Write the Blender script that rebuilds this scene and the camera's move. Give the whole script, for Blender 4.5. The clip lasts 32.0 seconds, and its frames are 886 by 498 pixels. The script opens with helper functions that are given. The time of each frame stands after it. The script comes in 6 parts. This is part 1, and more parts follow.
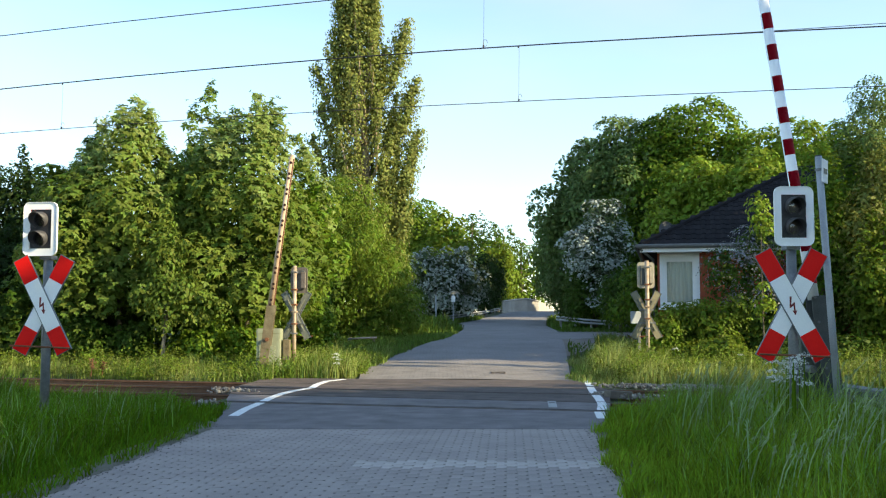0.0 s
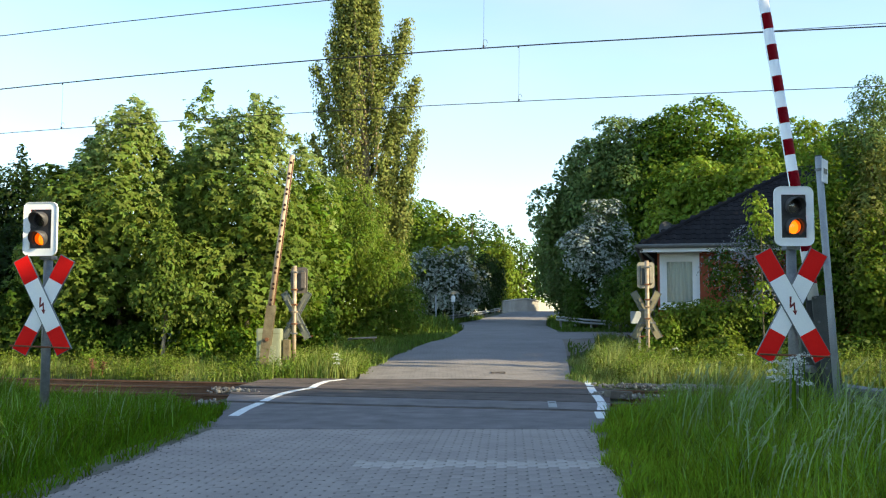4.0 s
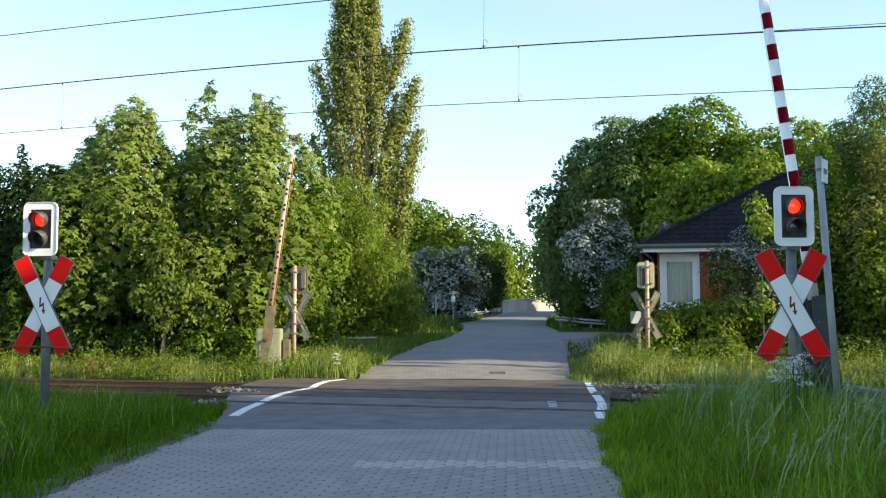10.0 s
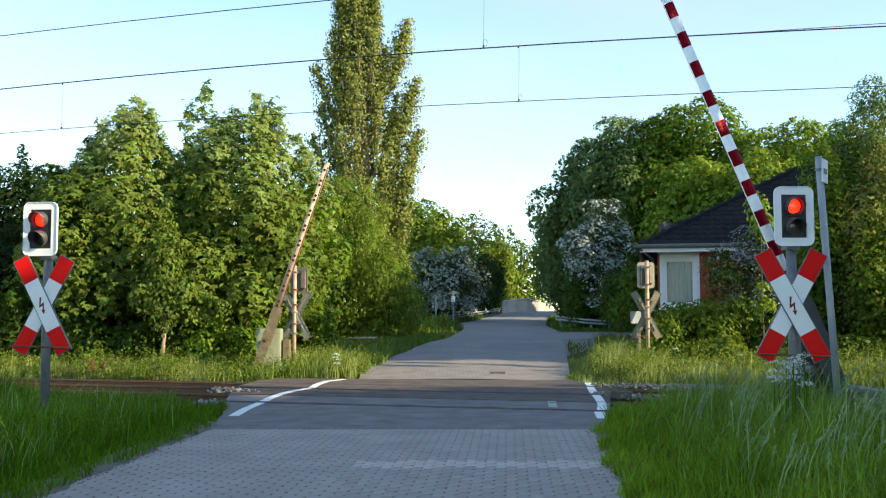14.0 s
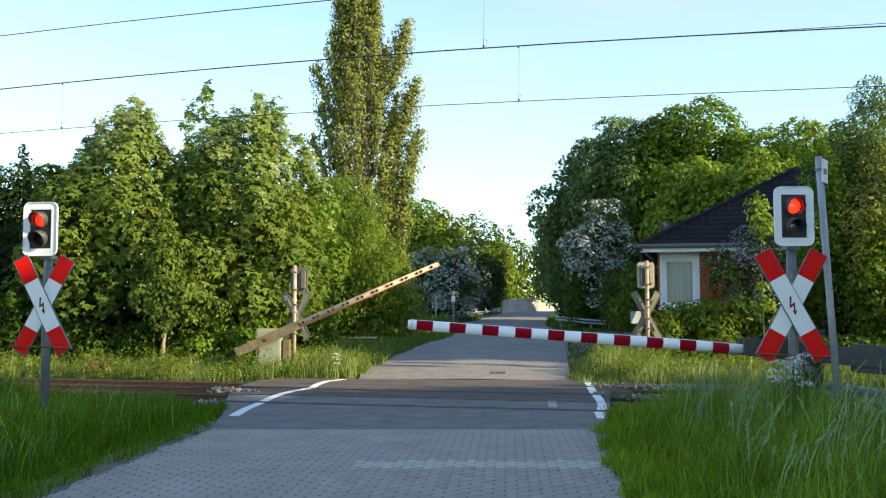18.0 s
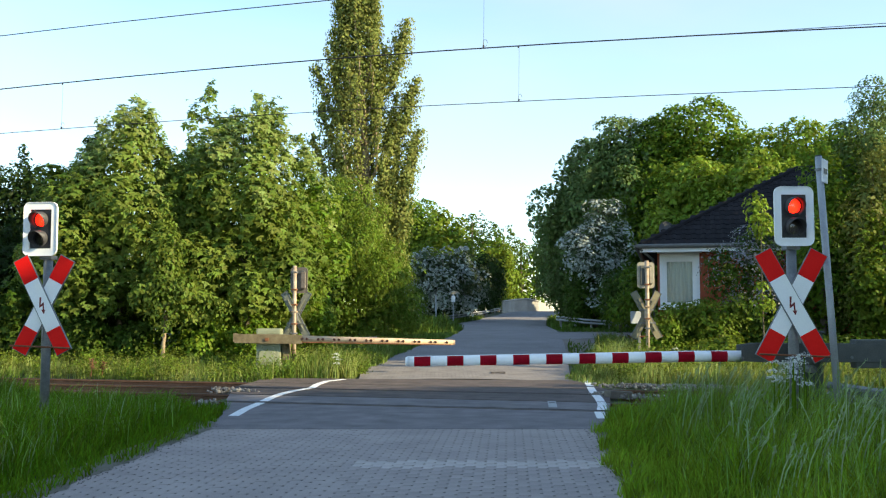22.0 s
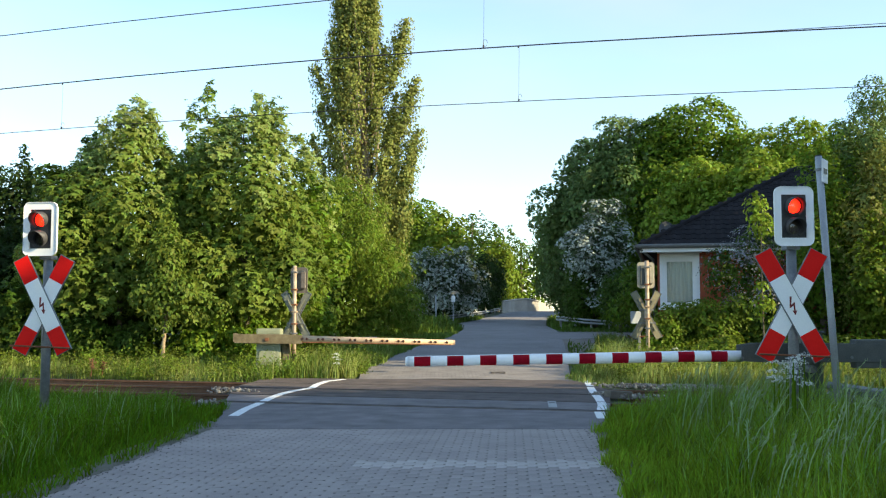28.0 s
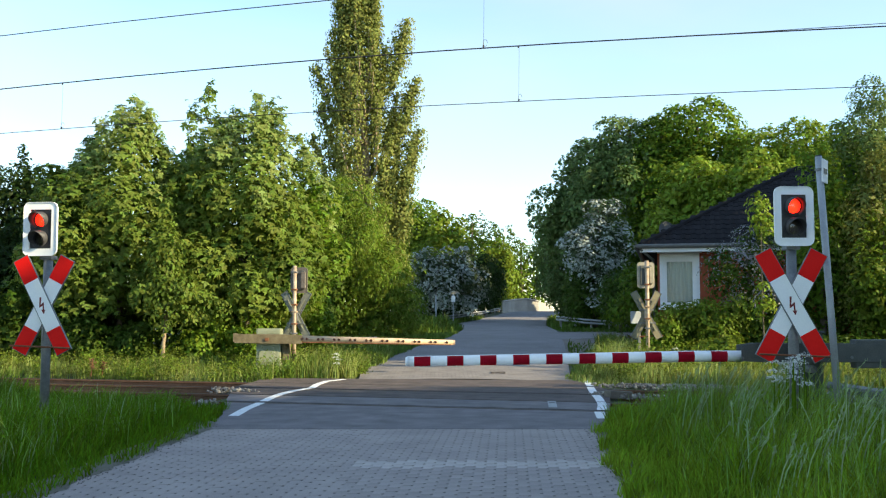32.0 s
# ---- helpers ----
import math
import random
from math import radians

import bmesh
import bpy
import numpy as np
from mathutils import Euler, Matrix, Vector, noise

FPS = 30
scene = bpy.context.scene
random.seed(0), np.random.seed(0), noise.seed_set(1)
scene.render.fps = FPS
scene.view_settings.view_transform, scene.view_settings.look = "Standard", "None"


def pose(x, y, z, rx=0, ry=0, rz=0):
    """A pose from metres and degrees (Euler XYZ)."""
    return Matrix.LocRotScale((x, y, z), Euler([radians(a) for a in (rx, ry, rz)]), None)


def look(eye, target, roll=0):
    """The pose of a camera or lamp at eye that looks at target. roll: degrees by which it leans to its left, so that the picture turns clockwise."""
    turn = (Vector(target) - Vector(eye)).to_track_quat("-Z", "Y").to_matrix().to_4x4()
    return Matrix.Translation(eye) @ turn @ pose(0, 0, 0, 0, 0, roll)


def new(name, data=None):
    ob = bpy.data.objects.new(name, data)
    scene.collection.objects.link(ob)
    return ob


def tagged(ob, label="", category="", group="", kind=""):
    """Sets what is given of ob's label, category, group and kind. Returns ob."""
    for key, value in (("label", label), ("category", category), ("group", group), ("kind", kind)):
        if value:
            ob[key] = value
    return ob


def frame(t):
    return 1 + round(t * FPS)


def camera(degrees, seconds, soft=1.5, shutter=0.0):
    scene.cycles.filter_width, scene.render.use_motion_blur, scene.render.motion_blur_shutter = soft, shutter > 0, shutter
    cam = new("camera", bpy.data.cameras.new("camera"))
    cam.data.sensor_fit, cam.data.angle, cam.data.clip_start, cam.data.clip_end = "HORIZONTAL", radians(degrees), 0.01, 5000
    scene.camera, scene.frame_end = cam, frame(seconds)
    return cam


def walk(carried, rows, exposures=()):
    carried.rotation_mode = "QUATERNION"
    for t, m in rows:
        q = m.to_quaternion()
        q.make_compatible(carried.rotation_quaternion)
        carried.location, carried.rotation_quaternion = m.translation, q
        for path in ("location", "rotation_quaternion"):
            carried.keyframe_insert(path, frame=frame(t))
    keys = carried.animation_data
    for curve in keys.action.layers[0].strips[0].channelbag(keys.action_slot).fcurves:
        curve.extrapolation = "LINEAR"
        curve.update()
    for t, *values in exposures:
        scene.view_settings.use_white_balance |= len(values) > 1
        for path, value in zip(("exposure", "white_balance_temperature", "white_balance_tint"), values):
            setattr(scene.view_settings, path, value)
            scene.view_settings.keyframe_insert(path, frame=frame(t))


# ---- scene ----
# A rural level crossing on an evening in May: x right, y along the road, z up.

# ---- camera ----
cam = camera(49.53, 32.0, soft=1.2)
EYE = (0.0, 0.0, 1.45)
AIM = (0.0, 10.0, 2.15)
walk(cam, [(0.0, look(EYE, AIM)), (32.0, look(EYE, AIM))], exposures=[(0.0, 1.5, 7050, 4), (32.0, 1.5, 7050, 4)])

# ---- light ----
SUN_AZ = Vector((0.93, -0.37, 0)).normalized()
SUN_EL = radians(21)
CLOUD_SHIFT = (0.3, 0.0, 0.1)
world = bpy.data.worlds.new("sky")
scene.world = world
world.use_nodes = True
wn, wl = world.node_tree.nodes, world.node_tree.links
sky = wn.new("ShaderNodeTexSky")
sky.sky_type = "NISHITA"
sky.sun_disc = False
sky.sun_elevation = SUN_EL
sky.sun_rotation = math.atan2(SUN_AZ.x, SUN_AZ.y)
sky.air_density, sky.dust_density, sky.ozone_density = 0.9, 0.15, 2.4
wn["Background"].inputs["Strength"].default_value = 0.148
# thin high cloud drawn out in wisps over the whole sky
way, drawn, wisps, veil, cloudy = wn.new("ShaderNodeTexCoord"), wn.new("ShaderNodeMapping"), wn.new("ShaderNodeTexNoise"), wn.new("ShaderNodeMapRange"), wn.new("ShaderNodeMix")
drawn.inputs["Scale"].default_value = (1.0, 1.0, 3.2)
drawn.inputs["Rotation"].default_value = (0.0, 0.12, 0.0)
drawn.inputs["Location"].default_value = CLOUD_SHIFT
wisps.inputs["Scale"].default_value, wisps.inputs["Detail"].default_value, wisps.inputs["Distortion"].default_value = 1.5, 5, 0.8
veil.inputs["From Min"].default_value, veil.inputs["From Max"].default_value, veil.inputs["To Max"].default_value = 0.42, 0.72, 0.5
cloudy.data_type = "RGBA"
cloudy.inputs["B"].default_value = (2.02, 2.3, 2.38, 1)
wl.new(way.outputs["Generated"], drawn.inputs["Vector"])
wl.new(drawn.outputs[0], wisps.inputs["Vector"])
wl.new(wisps.outputs["Fac"], veil.inputs["Value"])
wl.new(veil.outputs[0], cloudy.inputs["Factor"])
wl.new(sky.outputs[0], cloudy.inputs["A"])
wl.new(cloudy.outputs["Result"], wn["Background"].inputs["Color"])
lamp = bpy.data.lights.new("sun", "SUN")
lamp.energy, lamp.angle, lamp.color = 3.8, radians(0.6), (1.0, 0.85, 0.58)
sun = new("sun", lamp)
to_sun = SUN_AZ * math.cos(SUN_EL) + Vector((0, 0, math.sin(SUN_EL)))
sun.matrix_world = look(to_sun * 60, (0, 0, 0))

# ---- materials ----


def material(name, low, high, rough=0.8, scale=6.0, fine=60.0, bump=0.2, metal=0.0, spread=0.0, island=False, translucent=0.0, spec=0.5, depth=0.01):
    """A surface whose colour wanders between two tones at two scales, with fine relief."""
    m = bpy.data.materials.new(name)
    m.use_nodes = True
    n, l = m.node_tree.nodes, m.node_tree.links
    b = n["Principled BSDF"]
    b.inputs["Roughness"].default_value = rough
    b.inputs["Metallic"].default_value = metal
    b.inputs["Specular IOR Level"].default_value = spec
    co = n.new("ShaderNodeTexCoord")
    big = n.new("ShaderNodeTexNoise")
    big.inputs["Scale"].default_value = scale
    big.inputs["Detail"].default_value = 5
    small = n.new("ShaderNodeTexNoise")
    small.inputs["Scale"].default_value = fine
    small.inputs["Detail"].default_value = 3
    for t in (big, small):
        l.new(co.outputs["Object"], t.inputs["Vector"])
    mix = n.new("ShaderNodeMix")
    mix.data_type = "FLOAT"
    mix.inputs[0].default_value = 0.45
    l.new(big.outputs["Fac"], mix.inputs[2])
    l.new(small.outputs["Fac"], mix.inputs[3])
    ramp = n.new("ShaderNodeValToRGB")
    ramp.color_ramp.elements[0].position, ramp.color_ramp.elements[1].position = 0.34, 0.66
    ramp.color_ramp.elements[0].color, ramp.color_ramp.elements[1].color = (*low, 1), (*high, 1)
    l.new(mix.outputs[0], ramp.inputs[0])
    colour = ramp.outputs[0]
    if spread:
        hue = n.new("ShaderNodeHueSaturation")
        src = n.new("ShaderNodeNewGeometry") if island else n.new("ShaderNodeObjectInfo")
        rnd = src.outputs["Random Per Island" if island else "Random"]
        mr = n.new("ShaderNodeMapRange")
        mr.inputs["To Min"].default_value, mr.inputs["To Max"].default_value = 1 - spread, 1 + spread
        l.new(rnd, mr.inputs["Value"])
        l.new(mr.outputs[0], hue.inputs["Value"])
        if island:
            mh = n.new("ShaderNodeMapRange")
            mh.inputs["To Min"].default_value, mh.inputs["To Max"].default_value = 0.47, 0.515
            l.new(rnd, mh.inputs["Value"])
            l.new(mh.outputs[0], hue.inputs["Hue"])
        l.new(colour, hue.inputs["Color"])
        colour = hue.outputs[0]
    l.new(colour, b.inputs["Base Color"])
    if bump:
        bp = n.new("ShaderNodeBump")
        bp.inputs["Strength"].default_value = bump
        bp.inputs["Distance"].default_value = depth
        l.new(small.outputs["Fac"], bp.inputs["Height"])
        l.new(bp.outputs[0], b.inputs["Normal"])
    if translucent:
        tr = n.new("ShaderNodeBsdfTranslucent")
        l.new(colour, tr.inputs["Color"])
        ms = n.new("ShaderNodeMixShader")
        ms.inputs[0].default_value = translucent
        l.new(b.outputs[0], ms.inputs[1])
        l.new(tr.outputs[0], ms.inputs[2])
        l.new(ms.outputs[0], n["Material Output"].inputs["Surface"])
    return m


def coursed(m, along_x=0.2, along_y=0.1, dark=0.72, spread=0.16):
    """Adds the fine joints of block paving, too small to be pieces, to a road surface seen from afar."""
    n, l = m.node_tree.nodes, m.node_tree.links
    b = n["Principled BSDF"]
    src = b.inputs["Base Color"].links[0].from_socket
    co, br, mix = n.new("ShaderNodeTexCoord"), n.new("ShaderNodeTexBrick"), n.new("ShaderNodeMix")
    br.inputs["Scale"].default_value = 1.0
    br.inputs["Brick Width"].default_value, br.inputs["Row Height"].default_value = along_x, along_y
    br.inputs["Mortar Size"].default_value = 0.012
    br.inputs["Color1"].default_value, br.inputs["Color2"].default_value = (1, 1, 1, 1), (1 - spread, 1 - spread, 1 - spread, 1)
    br.inputs["Mortar"].default_value = (dark * 0.6, dark * 0.6, dark * 0.6, 1)
    l.new(co.outputs["Object"], br.inputs["Vector"])
    mix.data_type, mix.blend_type = "RGBA", "MULTIPLY"
    mix.inputs["Factor"].default_value = 1.0
    l.new(src, mix.inputs["A"])
    l.new(br.outputs["Color"], mix.inputs["B"])
    l.new(mix.outputs["Result"], b.inputs["Base Color"])
    return m


def glow(name, colour, strength):
    m = bpy.data.materials.new(name)
    m.use_nodes = True
    n, l = m.node_tree.nodes, m.node_tree.links
    e = n.new("ShaderNodeEmission")
    tex = n.new("ShaderNodeTexVoronoi")
    tex.inputs["Scale"].default_value = 45
    mr = n.new("ShaderNodeMapRange")
    mr.inputs["From Max"].default_value = 0.8
    mr.inputs["To Min"].default_value, mr.inputs["To Max"].default_value = strength * 1.25, strength * 0.6
    l.new(tex.outputs["Distance"], mr.inputs["Value"])
    l.new(mr.outputs[0], e.inputs["Strength"])
    e.inputs["Color"].default_value = (*colour, 1)
    l.new(e.outputs[0], n["Material Output"].inputs["Surface"])
    return m


def pane(name, tint, gloss=0.08):
    """Clear glass: what lies behind shows through, with a faint mirror on top."""
    m = bpy.data.materials.new(name)
    m.use_nodes = True
    n, l = m.node_tree.nodes, m.node_tree.links
    t, g, ms = n.new("ShaderNodeBsdfTransparent"), n.new("ShaderNodeBsdfGlossy"), n.new("ShaderNodeMixShader")
    t.inputs["Color"].default_value = (*tint, 1)
    g.inputs["Roughness"].default_value = 0.12
    ms.inputs[0].default_value = gloss
    l.new(t.outputs[0], ms.inputs[1])
    l.new(g.outputs[0], ms.inputs[2])
    l.new(ms.outputs[0], n["Material Output"].inputs["Surface"])
    return m


ASPHALT = material("asphalt", (0.088, 0.078, 0.081), (0.212, 0.189, 0.192), 0.85, 2.2, 55, 0.7, depth=0.01)
RUSTY_ASPHALT = material("iron_dusted_asphalt", (0.038, 0.027, 0.025), (0.128, 0.096, 0.086), 0.85, 2.6, 50, 0.7, depth=0.01)
PAVER = material("concrete_paver", (0.246, 0.207, 0.192), (0.358, 0.304, 0.28), 0.85, 1.6, 110, 0.5, spread=0.1, depth=0.004)
PAVER_JOINED = material("concrete_paver_row", (0.246, 0.207, 0.192), (0.358, 0.304, 0.28), 0.85, 1.6, 110, 0.5, spread=0.1, depth=0.004)
LIGHT_PAVER = material("pale_concrete_paver", (0.366, 0.314, 0.29), (0.48, 0.418, 0.388), 0.85, 2.5, 110, 0.4, spread=0.05, depth=0.004)
JOINT = material("joint_sand", (0.025, 0.024, 0.022), (0.05, 0.046, 0.04), 0.95, 5, 90, 0.3)
FAR_ROAD = coursed(material("worn_paved_road", (0.168, 0.148, 0.138), (0.298, 0.266, 0.25), 0.85, 2.2, 28, 0.8), dark=1.15, spread=0.12)
LANE_PAVING = coursed(material("lane_paving", (0.173, 0.157, 0.158), (0.278, 0.253, 0.254), 0.85, 0.8, 14, 0.6), dark=1.3, spread=0.1)
MARKING = material("road_marking", (0.62, 0.62, 0.62), (0.85, 0.85, 0.85), 0.7, 8, 90, 0.2)
EARTH = material("earth", (0.035, 0.045, 0.018), (0.075, 0.085, 0.032), 0.95, 1.2, 30, 0.6, depth=0.03)
BALLAST = material("ballast", (0.12, 0.105, 0.09), (0.3, 0.28, 0.25), 0.9, 3, 30, 0.6, spread=0.35, island=True)
RAIL_RUST = material("rusty_rail", (0.11, 0.05, 0.025), (0.2, 0.1, 0.055), 0.75, 6, 70, 0.3, metal=0.15)
RAIL_TOP = material("worn_rail_head", (0.035, 0.026, 0.022), (0.07, 0.052, 0.042), 0.6, 5, 60, 0.1, metal=0.2)
SLEEPER = material("old_sleeper", (0.09, 0.075, 0.06), (0.17, 0.145, 0.12), 0.9, 4, 50, 0.5)
WHITE = material("white_enamel", (0.84, 0.85, 0.87), (0.92, 0.925, 0.94), 0.4, 4, 50, 0.05)
RED = material("red_enamel", (0.76, 0.008, 0.008), (0.84, 0.014, 0.012), 0.5, 4, 40, 0.05, spec=0.12)
BOOM_RED = material("boom_red", (0.5, 0.004, 0.018), (0.6, 0.009, 0.028), 0.45, 5, 40, 0.05, spec=0.12)
BLACK = material("black_enamel", (0.012, 0.012, 0.016), (0.03, 0.03, 0.036), 0.5, 8, 60, 0.1)
HOOD = material("grey_hood", (0.035, 0.034, 0.037), (0.065, 0.063, 0.067), 0.55, 8, 60, 0.1)
GALV = material("galvanised_steel", (0.13, 0.14, 0.15), (0.22, 0.23, 0.245), 0.55, 9, 60, 0.1, metal=0.35)
POLE_GREY = material("pale_grey_pole", (0.28, 0.3, 0.335), (0.4, 0.425, 0.46), 0.55, 5, 60, 0.1, metal=0.1)
RUST = material("rust", (0.12, 0.045, 0.02), (0.25, 0.1, 0.045), 0.85, 9, 70, 0.4)
OLD_GREY = material("weathered_grey_paint", (0.16, 0.16, 0.14), (0.27, 0.26, 0.23), 0.7, 6, 60, 0.2)
ARM_GREY = material("dark_grey_paint", (0.055, 0.062, 0.06), (0.1, 0.108, 0.105), 0.6, 5, 60, 0.15)
ARM_TAN = material("stained_tan_paint", (0.085, 0.062, 0.032), (0.21, 0.175, 0.105), 0.75, 7, 50, 0.2)
CREAM = material("yellowed_white_paint", (0.44, 0.28, 0.17), (0.66, 0.49, 0.34), 0.6, 6, 50, 0.1)
CABINET = material("pale_green_paint", (0.2, 0.225, 0.15), (0.29, 0.31, 0.21), 0.65, 4, 50, 0.15)
WALL_RED = material("red_painted_wall", (0.3, 0.06, 0.028), (0.42, 0.095, 0.045), 0.85, 2, 40, 0.3)
ROOF_TILE = material("dark_roof_tile", (0.012, 0.011, 0.012), (0.028, 0.025, 0.028), 0.85, 2, 40, 0.2, spread=0.25, spec=0.12)
ROOF_REST = material("dark_roof_tiles", (0.012, 0.011, 0.012), (0.028, 0.025, 0.028), 0.85, 2, 40, 0.2, spread=0.25, island=True, spec=0.12)
WOOD_WHITE = material("white_window_paint", (0.78, 0.79, 0.82), (0.9, 0.9, 0.92), 0.5, 4, 50, 0.05)
EAVE = material("grey_gutter", (0.07, 0.068, 0.066), (0.13, 0.128, 0.124), 0.5, 4, 50, 0.05)
CURTAIN = material("pale_curtain", (0.3, 0.36, 0.39), (0.46, 0.52, 0.55), 0.9, 12, 60, 0.2)
CONCRETE = material("pale_concrete", (0.27, 0.255, 0.235), (0.4, 0.385, 0.355), 0.85, 1.2, 30, 0.3)
STEEL = material("guard_rail_steel", (0.2, 0.21, 0.22), (0.32, 0.33, 0.34), 0.5, 3, 40, 0.1, metal=0.4)
RAIL_STEEL = material("weathered_rail_steel", (0.1, 0.11, 0.12), (0.2, 0.21, 0.225), 0.6, 4, 40, 0.15, metal=0.3)
WIRE = material("dark_copper_wire", (0.02, 0.018, 0.02), (0.04, 0.036, 0.038), 0.6, 4, 40, 0.0)
BARK = material("bark", (0.07, 0.055, 0.04), (0.16, 0.13, 0.095), 0.9, 5, 30, 0.6, depth=0.02)
PALE_BARK = material("pale_bark", (0.2, 0.15, 0.1), (0.36, 0.29, 0.2), 0.9, 5, 30, 0.5, depth=0.02)


def foliage(name, low, high, tr=0.36, spread=0.24, gloss=0.15):
    return material(name, low, high, 0.55, 0.6, 4.0, 0.0, spread=spread, island=True, translucent=tr, spec=gloss)


MAPLE = foliage("maple_leaf", (0.092, 0.154, 0.026), (0.196, 0.276, 0.05), 0.46)
PALE_MAPLE = foliage("pale_maple_leaf", (0.155, 0.22, 0.055), (0.29, 0.375, 0.11), 0.48)
# dark leaf tone, also used to put shade into maples and shrubs
DARK_SHADED_LEAF = foliage("dark_shaded_leaf", (0.035, 0.075, 0.008), (0.075, 0.13, 0.016))
# near-black tone that puts shade into the leaf colour
DEEP_SHADE = foliage("deep_shade_leaf", (0.014, 0.034, 0.006), (0.03, 0.058, 0.01))
SYCAMORE = foliage("sycamore_leaf", (0.076, 0.148, 0.011), (0.152, 0.245, 0.024))
POPLAR = foliage("poplar_leaf", (0.15, 0.182, 0.042), (0.255, 0.29, 0.078))
WILLOW = foliage("willow_leaf", (0.084, 0.15, 0.014), (0.162, 0.245, 0.03))
# yellower tones that put sunlight into the leaf colour of some trees
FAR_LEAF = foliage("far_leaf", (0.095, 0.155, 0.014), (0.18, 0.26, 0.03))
SUNLIT_LEAF = foliage("sunlit_leaf", (0.115, 0.19, 0.018), (0.225, 0.325, 0.036))
SHRUB = foliage("shrub_leaf", (0.085, 0.145, 0.012), (0.17, 0.24, 0.026))
BLOSSOM = foliage("white_blossom", (0.25, 0.285, 0.25), (0.43, 0.475, 0.425), 0.2, 0.25)
HAWTHORN = foliage("hawthorn_leaf", (0.06, 0.09, 0.042), (0.115, 0.155, 0.075))
LILAC = foliage("lilac_blossom", (0.19, 0.19, 0.21), (0.33, 0.33, 0.355), 0.2, 0.2)
GRASS = foliage("grass_blade", (0.06, 0.142, 0.005), (0.135, 0.245, 0.013), 0.4, 0.45, 0.05)
VERGE = foliage("verge_blade", (0.085, 0.15, 0.02), (0.165, 0.25, 0.045), 0.3, 0.4)
HERB = foliage("herb_leaf", (0.07, 0.12, 0.013), (0.145, 0.2, 0.03), 0.3, 0.35, 0.05)
MEADOW = foliage("meadow_blade", (0.118, 0.214, 0.011), (0.236, 0.352, 0.03), 0.4, 0.5, 0.05)
PALE_GRASS = foliage("blue_green_grass_blade", (0.125, 0.22, 0.034), (0.25, 0.37, 0.085), 0.38, 0.45, 0.05)
# grass tone darkened for the shade of the trees over the banks
SHADED_BANK = foliage("shaded_bank_blade", (0.05, 0.105, 0.012), (0.11, 0.175, 0.026), 0.3, 0.4)
# bluish look of shaded, sky-lit leaves put into the colour
SKYLIT_LEAF = foliage("skylit_leaf", (0.084, 0.148, 0.042), (0.172, 0.252, 0.082))
DRY_GRASS = foliage("pale_grass_blade", (0.16, 0.205, 0.05), (0.3, 0.355, 0.11), 0.3, 0.4)
SEED = foliage("grass_seed_head", (0.2, 0.285, 0.13), (0.34, 0.425, 0.22), 0.3, 0.3)
UMBEL = foliage("white_umbel", (0.45, 0.48, 0.45), (0.66, 0.69, 0.66), 0.2, 0.15)

GLASS = pane("window_glass", (0.8, 0.85, 0.85), 0.04)
LENS = pane("lamp_lens", (0.75, 0.72, 0.72), 0.07)
# the bowls glow by themselves, standing for lamp light thrown back
RED_GLOW = glow("red_lamp", (1.0, 0.012, 0.006), 4.5)
RED_BOWL = glow("red_bowl_glow", (1.0, 0.01, 0.006), 3.4)
AMBER_GLOW = glow("amber_lamp", (1.0, 0.2, 0.012), 1.4)
AMBER_BOWL = glow("amber_bowl_glow", (1.0, 0.12, 0.006), 0.7)

# ---- building tools ----


def mesh_of(name, verts, faces, mat, smooth=False):
    me = bpy.data.meshes.new(name)
    me.from_pydata([tuple(v) for v in verts], [], faces)
    me.materials.append(mat)
    if smooth:
        me.polygons.foreach_set("use_smooth", [True] * len(me.polygons))
    me.update()
    return me


def fast_mesh(name, verts, quads, mat, tris=None):
    """Many small faces from arrays."""
    me = bpy.data.meshes.new(name)
    nt = 0 if tris is None else len(tris)
    loops = quads.reshape(-1) if nt == 0 else np.concatenate([quads.reshape(-1), tris.reshape(-1)])
    me.vertices.add(len(verts))
    me.vertices.foreach_set("co", verts.astype(np.float32).reshape(-1))
    me.loops.add(len(loops))
    me.loops.foreach_set("vertex_index", loops.astype(np.int32))
    starts = np.arange(len(quads)) * 4
    totals = np.full(len(quads), 4)
    if nt:
        starts = np.concatenate([starts, len(quads) * 4 + np.arange(nt) * 3])
        totals = np.concatenate([totals, np.full(nt, 3)])
    me.polygons.add(len(starts))
    me.polygons.foreach_set("loop_start", starts.astype(np.int32))
    me.polygons.foreach_set("loop_total", totals.astype(np.int32))
    me.materials.append(mat)
    me.update(calc_edges=True)
    return me


def put(name, me, parent=None, m=None, label=""):
    ob = new(name, me)
    if m is not None:
        ob.matrix_basis = m
    if parent is not None:
        ob.parent = parent
    if label:
        ob["label"] = label
    return ob


def part(name, bm, mat, parent=None, label="", m=None, smooth=False):
    me = bpy.data.meshes.new(name)
    bmesh.ops.recalc_face_normals(bm, faces=bm.faces)
    bm.to_mesh(me)
    bm.free()
    me.materials.append(mat)
    if smooth:
        me.polygons.foreach_set("use_smooth", [True] * len(me.polygons))
    return put(name, me, parent, m, label)


def thing(name, m, label, category, group="", kind=""):
    ob = new(name)
    ob.empty_display_size = 0.2
    ob.matrix_basis = m
    return tagged(ob, label, category, group, kind)


